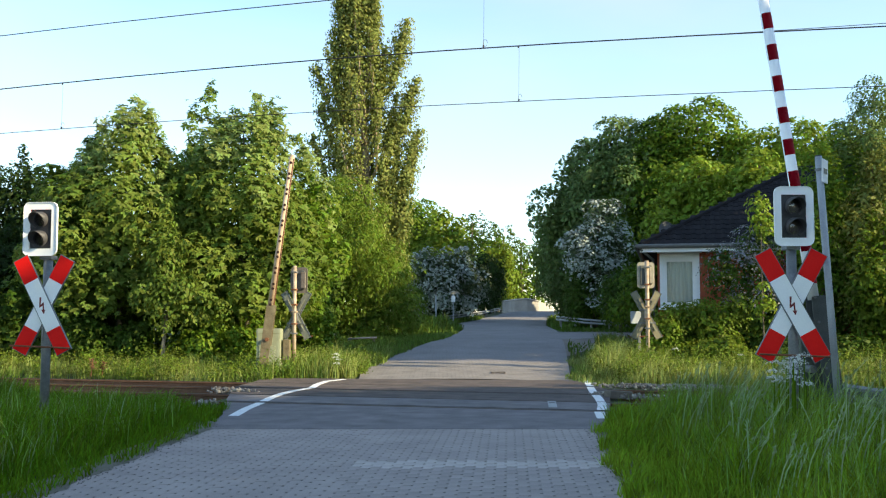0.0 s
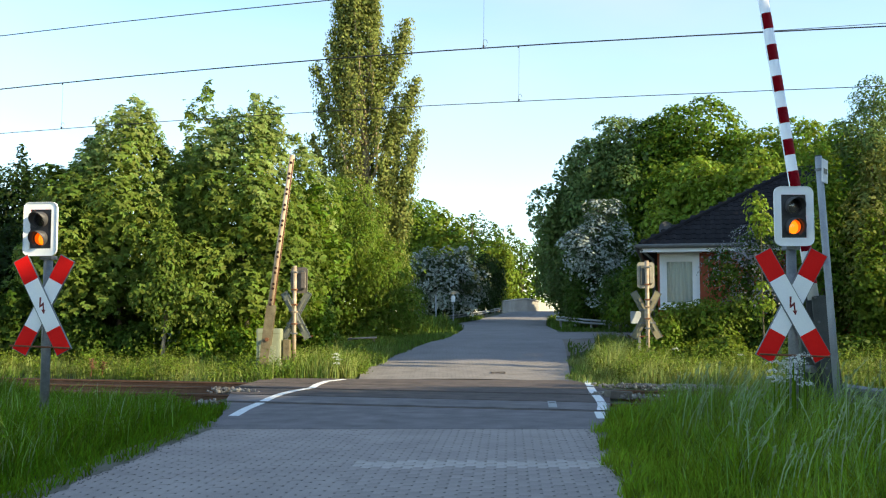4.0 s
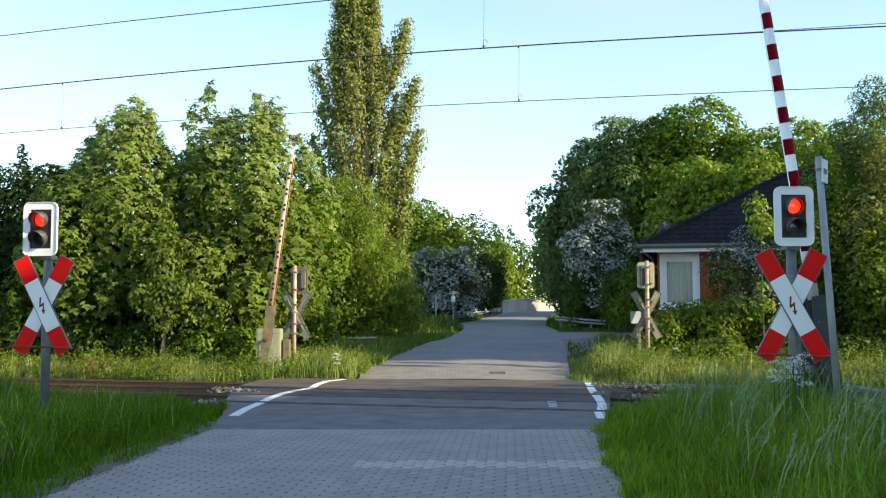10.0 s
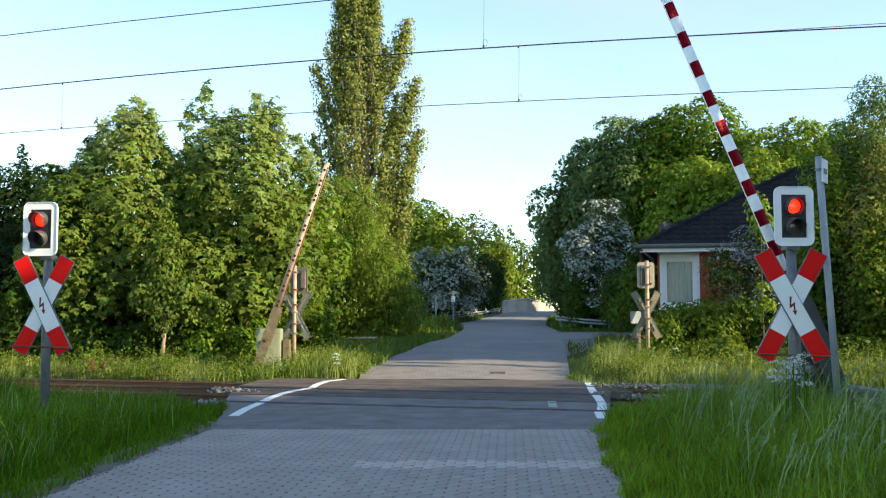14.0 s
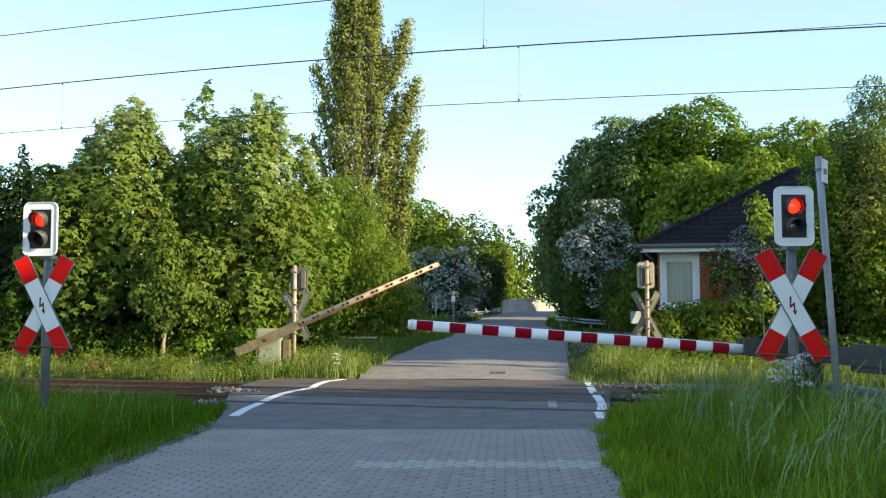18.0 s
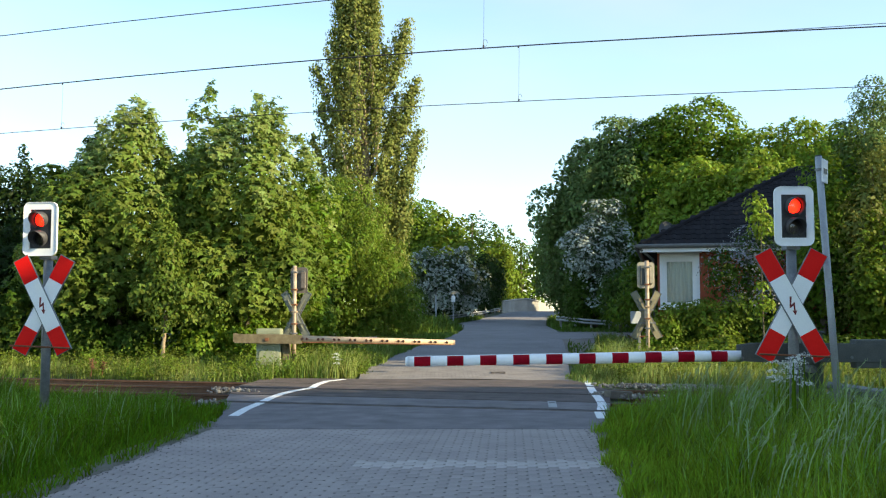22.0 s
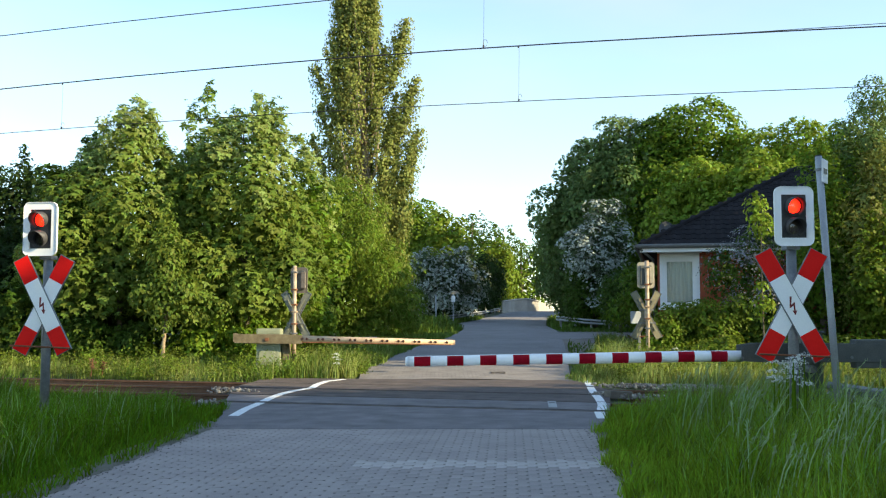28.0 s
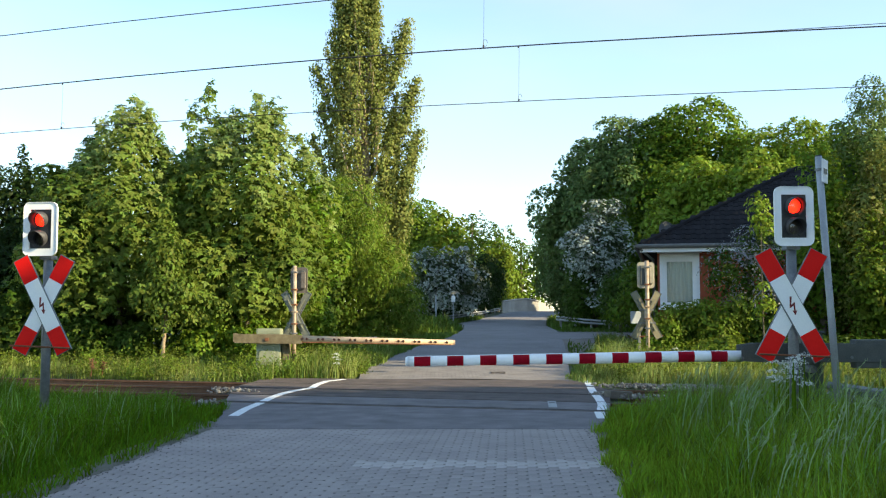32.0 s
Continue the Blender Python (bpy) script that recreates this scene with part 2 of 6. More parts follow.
def box(sx, sy, sz, bevel=0.008, at=(0, 0, 0), turn=None):
    """A block with its edges rounded off."""
    bm = bmesh.new()
    bmesh.ops.create_cube(bm, size=1.0, matrix=Matrix.Diagonal((sx, sy, sz, 1)))
    if bevel:
        bmesh.ops.bevel(bm, geom=bm.edges[:], offset=min(bevel, 0.3 * min(sx, sy, sz)), segments=2, profile=0.7, affect="EDGES")
    m = Matrix.Translation(at) @ (turn or Matrix())
    bmesh.ops.transform(bm, matrix=m, verts=bm.verts)
    return bm


def add_to(bm, other):
    """Adds the faces of other to bm."""
    me = bpy.data.meshes.new("tmp")
    other.to_mesh(me)
    other.free()
    bm.from_mesh(me)
    bpy.data.meshes.remove(me)
    return bm


def tube(points, radii, seg=10, caps=True):
    """A round bar along points, tapering by radii."""
    bm = bmesh.new()
    pts = [Vector(p) for p in points]
    rings = []
    for i, p in enumerate(pts):
        d = (pts[min(i + 1, len(pts) - 1)] - pts[max(i - 1, 0)]).normalized()
        side = d.cross(Vector((0, 0, 1)) if abs(d.z) < 0.9 else Vector((1, 0, 0))).normalized()
        up = side.cross(d)
        r = radii[i] if hasattr(radii, "__len__") else radii
        rings.append([bm.verts.new(p + (side * math.cos(a) + up * math.sin(a)) * r) for a in [2 * math.pi * k / seg for k in range(seg)]])
    for a, b in zip(rings, rings[1:]):
        for k in range(seg):
            bm.faces.new((a[k], a[(k + 1) % seg], b[(k + 1) % seg], b[k]))
    if caps:
        bm.faces.new(rings[0][::-1])
        bm.faces.new(rings[-1])
    return bm


def plate(outline, thick, bevel=0.0, holes=()):
    """A flat sheet in x and z of that thickness, its face at y = 0 and its back at y = thick."""
    bm = bmesh.new()
    front = [bm.verts.new((x, 0, z)) for x, z in outline]
    back = [bm.verts.new((x, thick, z)) for x, z in outline]
    bm.faces.new(front)
    bm.faces.new(back[::-1])
    n = len(outline)
    for k in range(n):
        bm.faces.new((front[k], back[k], back[(k + 1) % n], front[(k + 1) % n]))
    if bevel:
        bmesh.ops.recalc_face_normals(bm, faces=bm.faces)
        es = [e for e in bm.edges if abs(e.verts[0].co.y - e.verts[1].co.y) < 1e-6]
        bmesh.ops.bevel(bm, geom=es, offset=bevel, segments=1, affect="EDGES")
    return bm


def rounded(w, h, r, n=5):
    pts = []
    for cx, cz, a0 in ((w / 2 - r, h / 2 - r, 0), (-w / 2 + r, h / 2 - r, 90), (-w / 2 + r, -h / 2 + r, 180), (w / 2 - r, -h / 2 + r, 270)):
        for k in range(n + 1):
            a = radians(a0 + 90 * k / n)
            pts.append((cx + r * math.cos(a), cz + r * math.sin(a)))
    return pts


def ring_plate(outer, inner, thick):
    """A frame between two outlines with the same number of points."""
    bm = bmesh.new()
    n = len(outer)
    o0, o1 = [bm.verts.new((x, 0, z)) for x, z in outer], [bm.verts.new((x, thick, z)) for x, z in outer]
    i0, i1 = [bm.verts.new((x, 0, z)) for x, z in inner], [bm.verts.new((x, thick, z)) for x, z in inner]
    for k in range(n):
        j = (k + 1) % n
        bm.faces.new((o0[k], o0[j], i0[j], i0[k]))
        bm.faces.new((o1[k], i1[k], i1[j], o1[j]))
        bm.faces.new((o0[k], o1[k], o1[j], o0[j]))
        bm.faces.new((i0[k], i0[j], i1[j], i1[k]))
    return bm


def along(x0, pairs):
    """Linear table: value at x0."""
    return float(np.interp(x0, [p[0] for p in pairs], [p[1] for p in pairs]))


# ---- plan ----
TILT = 0.268            # the track runs this much nearer for each metre to the right
RAILS = (15.54, 17.02, 18.68, 20.16)
TRACK = Vector((1, -TILT, 0)).normalized()
RISE = [(-50, 0), (22, 0), (24, 0.05), (27, 0.2), (33, 0.55), (45, 0.8), (57, 0.92), (75, 1.34), (95, 1.95), (120, 1.9), (400, 1.5), (3000, 1.0)]
MID = [(-60, -3.7), (7.8, -0.9), (12.5, -0.62), (22, 0.5), (26.6, 1.03), (33, 1.73), (45, 2.9), (57, 3.65), (75, 5.7), (84, 7.6), (90, 8.7), (97, 10.3), (105, 13.5), (113, 19), (122, 28)]
LEFT_EDGE = [(-60, -6.3), (7.8, -3.33), (10, -3.23), (12.5, -3.09), (14.7, -3.41), (16.4, -3.7), (20, -4.3), (22.8, -4.1)]
RIGHT_EDGE = [(-60, -1.2), (7.8, 1.55), (12.5, 1.98), (13.9, 2.36), (17, 2.95), (20.7, 3.45), (22.2, 2.95)]


def rise(y):
    return along(y, RISE)


def ground_z(x, y):
    z = rise(y) - 0.05
    q = y + TILT * x
    inside = min(max((q - 14.6) / 0.9, 0), 1) * min(max((21.6 - q) / 0.9, 0), 1)
    off = min(max((abs(x + 0.4) - 3.6) / 0.7, 0), 1)
    return z - 0.17 * inside * off


# ---- ground ----
def build_ground():
    xs = np.concatenate([-np.geomspace(1500, 26, 16), np.arange(-25, 25.1, 0.6), np.geomspace(26, 1500, 16)])
    ys = np.concatenate([-np.geomspace(600, 8, 10), np.arange(-7, 60, 0.6), np.geomspace(61, 3000, 26)])
    verts = [(x, y, ground_z(x, y) + (0.03 * noise.noise((x * 0.7, y * 0.7, 0)) - 0.02 if abs(x) > 5 else -0.02)) for y in ys for x in xs]
    w = len(xs)
    faces = [(j * w + i, j * w + i + 1, (j + 1) * w + i + 1, (j + 1) * w + i) for j in range(len(ys) - 1) for i in range(w - 1)]
    put_ob = put("ground", mesh_of("ground", verts, faces, EARTH, True))
    tagged(put_ob, "dark earth and grass ground beside the crossing", "ground", kind="structure")


def strip_mesh(name, mat, lines, thick=0.25):
    """A slab across the road from pairs of (left, right) points, front to back."""
    verts, faces = [], []
    n = 9
    for left, right in lines:
        for k in range(n):
            p = Vector(left).lerp(Vector(right), k / (n - 1))
            verts.append(p)
    base = len(verts)
    verts += [v - Vector((0, 0, thick)) for v in verts]
    rows = len(lines)
    for j in range(rows - 1):
        for k in range(n - 1):
            a = j * n + k
            faces.append((a, a + 1, a + n + 1, a + n))
    edge = [k for k in range(n)] + [j * n + n - 1 for j in range(1, rows)] + [(rows - 1) * n + k for k in range(n - 2, -1, -1)] + [j * n for j in range(rows - 2, 0, -1)]
    for a, b in zip(edge, edge[1:] + edge[:1]):
        faces.append((a, a + base, b + base, b))
    return mesh_of(name, verts, faces, mat)


def at_q(q, side):
    """Where the line q meets an edge of the road."""
    y = q
    for _ in range(12):
        x = along(y, LEFT_EDGE if side < 0 else RIGHT_EDGE)
        y = q - TILT * x
    return (x, y, 0.0)


def build_crossing():
    root = thing("crossing_surface", Matrix(), "dark patched asphalt crossing surface with flush rails", "road", kind="structure")
    gaps = (0.15, 0.06, 0.13, 0.06)
    near = [((along(12.5, LEFT_EDGE), 12.5, 0.004), (along(12.5, RIGHT_EDGE), 12.5, 0.004)), ((along(13.6, LEFT_EDGE), 14.3, 0.0), (along(13.6, RIGHT_EDGE), 13.4, 0.0)), (at_q(RAILS[0] - gaps[0], -1), at_q(RAILS[0] - gaps[0], 1))]
    put("asphalt_apron", strip_mesh("asphalt_apron", ASPHALT, near), root)
    for k, mat in ((0, ASPHALT), (1, RUSTY_ASPHALT), (2, RUSTY_ASPHALT)):
        q0, q1 = RAILS[k] + gaps[k], RAILS[k + 1] - gaps[k + 1]
        put("asphalt_panel", strip_mesh("asphalt_panel", mat, [(at_q(q0, -1), at_q(q0, 1)), (at_q(q1, -1), at_q(q1, 1))]), root)
    q0 = RAILS[3] + gaps[3]
    far = [(at_q(q0, -1), at_q(q0, 1)), ((-4.2, 22.75, 0.0), (3.05, 22.0, 0.0))]
    put("asphalt_panel", strip_mesh("asphalt_panel", RUSTY_ASPHALT, far), root)
    # tar seams and old repairs
    rng = random.Random(44)
    for k in range(14):
        x, q = rng.uniform(-2.6, 2.2), rng.choice((14.2, 16.3, 17.85, 19.4, 21.0))
        w, a = rng.uniform(0.4, 1.6), math.atan(-TILT) + rng.uniform(-0.1, 0.1)
        p = Vector((x, q - TILT * x + rng.uniform(-0.35, 0.35), 0.004))
        pts = [(-w / 2 + w * j / 6, rng.uniform(-0.02, 0.02)) for j in range(7)]
        verts = [(u, v - 0.009, 0) for u, v in pts] + [(u, v + 0.009, 0) for u, v in pts]
        put("tar_seam", mesh_of("tar_seam", verts, [(j, j + 1, j + 8, j + 7) for j in range(6)], JOINT), root, Matrix.Translation(p) @ Matrix.Rotation(a, 4, "Z"), "dark tar seam" if k == 0 else "")
    # a pale inspection cover beside the near rail
    cover = thing("inspection_cover", pose(1.8, 15.95, 0.004, 0, 0, -5), "small pale inspection plate set in the asphalt", "plate")
    part("plate", box(0.14, 1.1, 0.008, 0.002), STEEL, cover)
    part("slot", box(0.10, 0.14, 0.006, 0.001, (0, 0.3, 0.004)), BLACK, cover)


def build_markings():
    """White edge lines of the crossing, each dash a strip of its own."""
    root_l = thing("edge_line", Matrix(), "worn white edge line painted over the asphalt", "road marking", "edge lines", "structure")
    lines = [[(-3.05, 14.1), (-3.09, 15.2), (-3.06, 16.25)], [(-3.06, 16.5), (-3.07, 17.3), (-3.01, 18.2), (-2.89, 18.9), (-2.71, 19.45)], [(-2.66, 19.5), (-2.68, 20.6), (-2.6, 21.6), (-2.3, 22.22)]]
    lines_r = [[(3.25, 21.9), (3.05, 20.05)], [(3.02, 19.82), (2.82, 18.02)], [(2.81, 17.8), (2.75, 17.1), (2.68, 16.45)], [(2.67, 16.35), (2.6, 15.8), (2.45, 14.98)], [(2.37, 14.72), (2.26, 13.75)]]

    def dash(pts, root):
        verts, faces = [], []
        for x, y in pts:
            for s in (-0.075, 0.075):
                verts.append((x + s, y, 0.005))
        n = len(verts)
        verts += [(x, y, -0.0) for x, y, z in verts]
        for k in range(0, n - 2, 2):
            faces.append((k, k + 1, k + 3, k + 2))
            faces.append((k, k + 2, k + 2 + n, k + n))
            faces.append((k + 1, k + 1 + n, k + 3 + n, k + 3))
        put("dash", mesh_of("dash", verts, faces, MARKING), root)
    for pts in lines:
        dash(pts, root_l)
    root_r = thing("edge_line", Matrix(), "worn white edge line painted over the asphalt", "road marking", "edge lines", "structure")
    for pts in lines_r:
        dash(pts, root_r)


def build_rails():
    prof = [(-0.035, 0.0), (0.035, 0.0), (0.036, -0.03), (0.011, -0.045), (0.011, -0.135), (0.07, -0.15), (0.07, -0.162), (-0.07, -0.162), (-0.07, -0.15), (-0.011, -0.135), (-0.011, -0.045), (-0.036, -0.03)]
    side = Vector((TRACK.y * -1, TRACK.x, 0))
    ends = (-150, 150)
    for q in RAILS:
        base = Vector((0, q, -0.008))
        verts = [base + TRACK * e + side * a + Vector((0, 0, b)) for e in ends for a, b in prof]
        n = len(prof)
        faces = [(k, (k + 1) % n, (k + 1) % n + n, k + n) for k in range(n)] + [tuple(range(n))[::-1], tuple(range(n, 2 * n))]
        root = thing("rail", Matrix(), "rusty brown steel rail let into the crossing", "rail", "rails of the line")
        put("web", mesh_of("web", verts, faces[1:], RAIL_RUST), root)
        tv = [base + TRACK * e + side * a + Vector((0, 0, b)) for e in ends for a, b in ((-0.033, 0.0), (-0.022, 0.005), (0.022, 0.005), (0.033, 0.0))]
        put("head", mesh_of("head", tv, [(0, 1, 5, 4), (1, 2, 6, 5), (2, 3, 7, 6)], RAIL_TOP), root)
    # sleepers beside the crossing
    sl = box(2.5, 0.26, 0.16, 0.02)
    me = bpy.data.meshes.new("sleeper")
    sl.to_mesh(me)
    sl.free()
    me.materials.append(SLEEPER)
    for q in (16.28, 19.42):
        for k in range(-24, 40):
            s = k * 0.63
            p = Vector((0, q, -0.245)) + TRACK * s
            if -4.6 < p.x < 3.7 or abs(p.x) > 16:
                continue
            ob = put("sleeper", me, None, Matrix.LocRotScale(p, Euler((0, 0, math.atan2(TRACK.y, TRACK.x) + math.pi / 2)), None))
            tagged(ob, "weathered dark sleeper under the rusty rails", "sleeper", "sleepers of the track")


def stones(name, n, place, size, mat, seed):
    """Loose angular stones."""
    rng = np.random.default_rng(seed)
    base = np.array([(-1, -1, -0.7), (1, -1, -0.7), (1, 1, -0.7), (-1, 1, -0.7), (-0.7, -0.6, 0.7), (0.7, -0.7, 0.7), (0.6, 0.7, 0.7), (-0.7, 0.7, 0.7)])
    q = np.array([(0, 3, 2, 1), (4, 5, 6, 7), (0, 1, 5, 4), (1, 2, 6, 5), (2, 3, 7, 6), (3, 0, 4, 7)])
    pts = np.array([place(rng) for _ in range(n)])
    sc = rng.uniform(0.5, 1.0, (n, 1, 3)) * size
    v = base[None] * sc * 0.5 + rng.normal(0, 0.08 * size, (n, 8, 3))
    a = rng.uniform(0, 6.28, n)
    c, s = np.cos(a)[:, None], np.sin(a)[:, None]
    x, y = v[..., 0] * c - v[..., 1] * s, v[..., 0] * s + v[..., 1] * c
    v = np.stack([x, y, v[..., 2]], -1) + pts[:, None]
    quads = (q[None] + (np.arange(n) * 8)[:, None, None]).reshape(-1, 4)
    return fast_mesh(name, v.reshape(-1, 3), quads, mat)


def build_ballast():
    def bed(rng):
        q = rng.uniform(15.0, 21.2)
        x = rng.choice([rng.uniform(-16, -4.2), rng.uniform(3.4, 14)])
        y = q - TILT * x
        return (x, y, ground_z(x, y) + 0.02)
    tagged(put("ballast", stones("ballast", 5000, bed, 0.055, BALLAST, 3)), "brown and grey track ballast between the sleepers", "ballast", kind="stuff")

    def heap(cx, cy, rx, ry, dx):
        def f(rng):
            t, u = rng.normal(0, 0.45), rng.normal(0, 0.4)
            x = cx + rx * t
            y = cy + ry * u - TILT * rx * t
            return (x, y, max(0.0, 0.05 - 0.05 * abs(u)) + rng.uniform(-0.05, 0.02))
        return f
    for cx, cy, rx, ry, n in ((-4.1, 18.75, 0.5, 0.15, 110), (-3.95, 15.95, 0.25, 0.3, 70), (4.6, 19.7, 1.3, 0.3, 620), (3.0, 17.9, 0.3, 0.15, 70), (3.6, 17.2, 0.45, 0.2, 60)):
        tagged(put("ballast_heap", stones("ballast_heap", n, heap(cx, cy, rx, ry, 0), 0.075 if cx < 0 else 0.065, PALE_STONE, int(cx * 10 + 99))), "pale loose stones at the edge of the crossing", "stones", kind="stuff")


def build_grit():
    """Grit and crumbs of earth swept to the edges of the paving."""
    def edge(line, side):
        def f(rng):
            y = rng.uniform(6.2, 13.2)
            return (along(y, line) + side * (abs(rng.normal(0, 0.1)) - 0.05), y, 0.004)
        return f
    for line, side, n, seed in ((LEFT_EDGE, 1, 900, 51), (RIGHT_EDGE, -1, 600, 52)):
        tagged(put("edge_grit", stones("edge_grit", n, edge(line, side), 0.011, GRIT, seed)), "grit and crumbs along the edge of the paving", "grit", kind="stuff")
        verts, faces = [], []
        ys = np.arange(5.6, 13.4, 0.07)
        for y in ys:
            reach = (0.05 if side > 0 else -0.02) + 0.1 * (0.5 + noise.noise((y * 1.9, seed, 0))) + 0.05 * noise.noise((y * 9.0, seed, 3))
            x = along(y, line)
            verts += [(x - side * 0.25, y, 0.012), (x, y, 0.009), (x + side * max(0.02, reach), y, 0.0035)]
        for k in range(len(ys) - 1):
            for m in (0, 1):
                a = 3 * k + m
                faces.append((a, a + 1, a + 4, a + 3))
        tagged(put("edge_dirt", mesh_of("edge_dirt", verts, faces, DIRT)), "dark soil washed over the edge of the paving", "soil", kind="stuff")


GRAVEL = material("trodden_gravel", (0.13, 0.108, 0.092), (0.25, 0.21, 0.18), 0.95, 1.5, 40, 0.7)
DIRT = material("edge_soil", (0.08, 0.076, 0.05), (0.17, 0.155, 0.12), 0.95, 3, 45, 0.6)
GRIT = material("edge_grit", (0.05, 0.045, 0.035), (0.14, 0.125, 0.1), 0.95, 5, 40, 0.4, spread=0.4, island=True)
PALE_STONE = material("pale_stone", (0.16, 0.145, 0.12), (0.37, 0.34, 0.3), 0.9, 3, 30, 0.4, spread=0.3, island=True)


LEFT_HALF = [(22, 2.45), (23.5, 2.75), (25.5, 2.9), (28.3, 2.75), (33, 2.3), (38, 1.95), (48, 2.05), (54, 2.5), (59, 3.2), (63, 3.0), (68, 2.5), (80, 2.5), (92, 3.1)]


def build_far_road():
    ys = list(np.arange(22.2, 60, 1.5)) + list(range(60, 122, 3))
    verts, faces = [], []
    for i, y in enumerate(ys):
        x = along(y, MID)
        x2 = along(y + 0.5, MID)
        d = Vector((x2 - x, 0.5, 0)).normalized()
        nrm = Vector((d.y, -d.x, 0))
        w = 2.4
        for s in (-1, -0.5, 0, 0.5, 1):
            p = Vector((x, y, rise(y) + 0.015 - 0.03 * abs(s))) + nrm * (s * (along(y, LEFT_HALF) if s < 0 else w))
            verts.append(p)
    for i in range(len(ys) - 1):
        for k in range(4):
            a = i * 5 + k
            faces.append((a, a + 1, a + 6, a + 5))
    # warmer paving before y = 26 carries the sunlit strip in its colour
    split = 4 * sum(1 for y in ys[:-1] if y < 26)
    apron = put("sunlit_strip", mesh_of("sunlit_strip", verts, faces[:split], FAR_ROAD, True))
    tagged(apron, "paved road beyond the rails, its sunlit strip put into a warmer colour", "road", kind="structure")
    road = put("road", mesh_of("road", verts, faces[split:], LANE_PAVING, True))
    tagged(road, "grey paved lane climbing away to a bridge", "road", kind="structure")
    # the side lane on the right
    verts = []
    for x, y in ((3.6, 35.2), (5.2, 36.6), (8.5, 38.6), (14, 41), (30, 45)):
        w = 8.6 if x < 4 else 6.6 if x < 6 else 4.4
        verts += [(x, y, rise(y) - 0.03), (x + 0.2, y + w, rise(y + w) - 0.03)]
    lane = put("side_lane", mesh_of("side_lane", verts, [(0, 2, 3, 1), (2, 4, 5, 3), (4, 6, 7, 5), (6, 8, 9, 7)], LANE_PAVING))
    tagged(lane, "grey side lane joining the road", "road", kind="structure")
    # trodden ground in the corner between the two
    verts = []
    for y, w in ((28.6, 0.25), (30.0, 0.7), (31.5, 1.5), (33.0, 2.2), (34.5, 2.6), (36.2, 2.4)):
        x = along(y, MID) + 2.3
        verts += [(x, y, rise(y) - 0.022), (x + w, y + 0.3, rise(y) - 0.03)]
    worn = put("gravel_corner", mesh_of("gravel_corner", verts, [(2 * k, 2 * k + 1, 2 * k + 3, 2 * k + 2) for k in range(5)], GRAVEL))
    tagged(worn, "trodden brownish gravel at the corner of the side lane", "gravel", kind="structure")


def build_near_road():
    root = thing("paved_road", Matrix(), "grey concrete block paving in stretcher bond", "road", kind="structure")
    verts = []
    ys = [-60, -20, 0, 4, 7, 10, 12.5]
    for y in ys:
        verts += [(along(y, LEFT_EDGE), y, -0.005), (along(y, RIGHT_EDGE), y, -0.005)]
    put("bed", mesh_of("bed", verts, [(2 * k, 2 * k + 1, 2 * k + 3, 2 * k + 2) for k in range(len(ys) - 1)], JOINT), root)
    # pavers: long side along the road, every other column set back by half
    lw, ld = 0.100, 0.200
    c = 0.024
    w, d = lw / 2 - 0.0002, ld / 2 - 0.0002
    cy = 0.021
    outline = [(-w, -d), (w - c, -d), (w - c, -d + cy), (w, -d + cy), (w, d - cy), (w - c, d - cy), (w - c, d), (-w, d)]
    e = 0.0004

    def paver_verts():
        top = [(x * (1 - e / w * 0.5), y * (1 - e / d * 0.5), 0.0) for x, y in outline]
        low = [(x, y, -0.006) for x, y in outline]
        deep = [(x, y, -0.03) for x, y in outline]
        return top + low + deep
    pv = paver_verts()
    pf = [tuple(range(8))] + [(k, 8 + k, 8 + (k + 1) % 8, (k + 1) % 8) for k in range(8)] + [(8 + k, 16 + k, 16 + (k + 1) % 8, 8 + (k + 1) % 8) for k in range(8)]
    me = mesh_of("paver", pv, pf, PAVER)
    me_l = mesh_of("paver", pv, pf, LIGHT_PAVER)
    ang = math.atan(0.0685)
    ca, sa = math.cos(ang), math.sin(ang)
    rng = np.random.default_rng(5)
    rest_v, rest_f = [], []
    single = 0
    for i in range(-40, 34):
        for j in range(-12, 44):
            u = i * lw
            v = 5.0 + j * ld + (i % 2) * ld / 2
            x = -0.98 + u * ca + v * sa
            y = v * ca - u * sa
            if not 5.2 < y < 12.6:
                continue
            if x < along(y, LEFT_EDGE) + 0.02 or x > along(y, RIGHT_EDGE) - 0.02:
                continue
            z = rng.uniform(-0.0012, 0.0012)
            m = Matrix.LocRotScale((x, y, z), Euler((rng.normal(0, 0.003), rng.normal(0, 0.003), -ang + rng.normal(0, 0.003))), None)
            pale = 9.36 < y < 9.78 and x > -0.85
            near = 7.6 < y < 9.9 and -0.9 < x < 1.6
            if pale or (near and single < 330):
                put("paver", me_l if pale else me, root, m)
                single += 1
            else:
                b = len(rest_v)
                rest_v += [m @ Vector(p) for p in pv]
                rest_f += [tuple(b + k for k in f) for f in pf]
    ob = put("paving_field", mesh_of("paving_field", rest_v, rest_f, PAVER_JOINED), root)
    ob["kind"] = "stuff"
    # plain paving behind the camera
    verts = []
    ys = [-60, -20, 0, 5.1]
    for y in ys:
        verts += [(along(y, LEFT_EDGE), y, 0.0), (along(y, RIGHT_EDGE), y, 0.0)]
    put("far_paving", mesh_of("far_paving", verts, [(2 * k, 2 * k + 1, 2 * k + 3, 2 * k + 2) for k in range(len(ys) - 1)], FAR_ROAD), root)


# ---- overhead line ----
def swing(x, mid, deep, span=40.0):
    """The wires hang in shallow waves from span to span."""
    return deep * (1 - math.cos(2 * math.pi * (x - mid) / span))


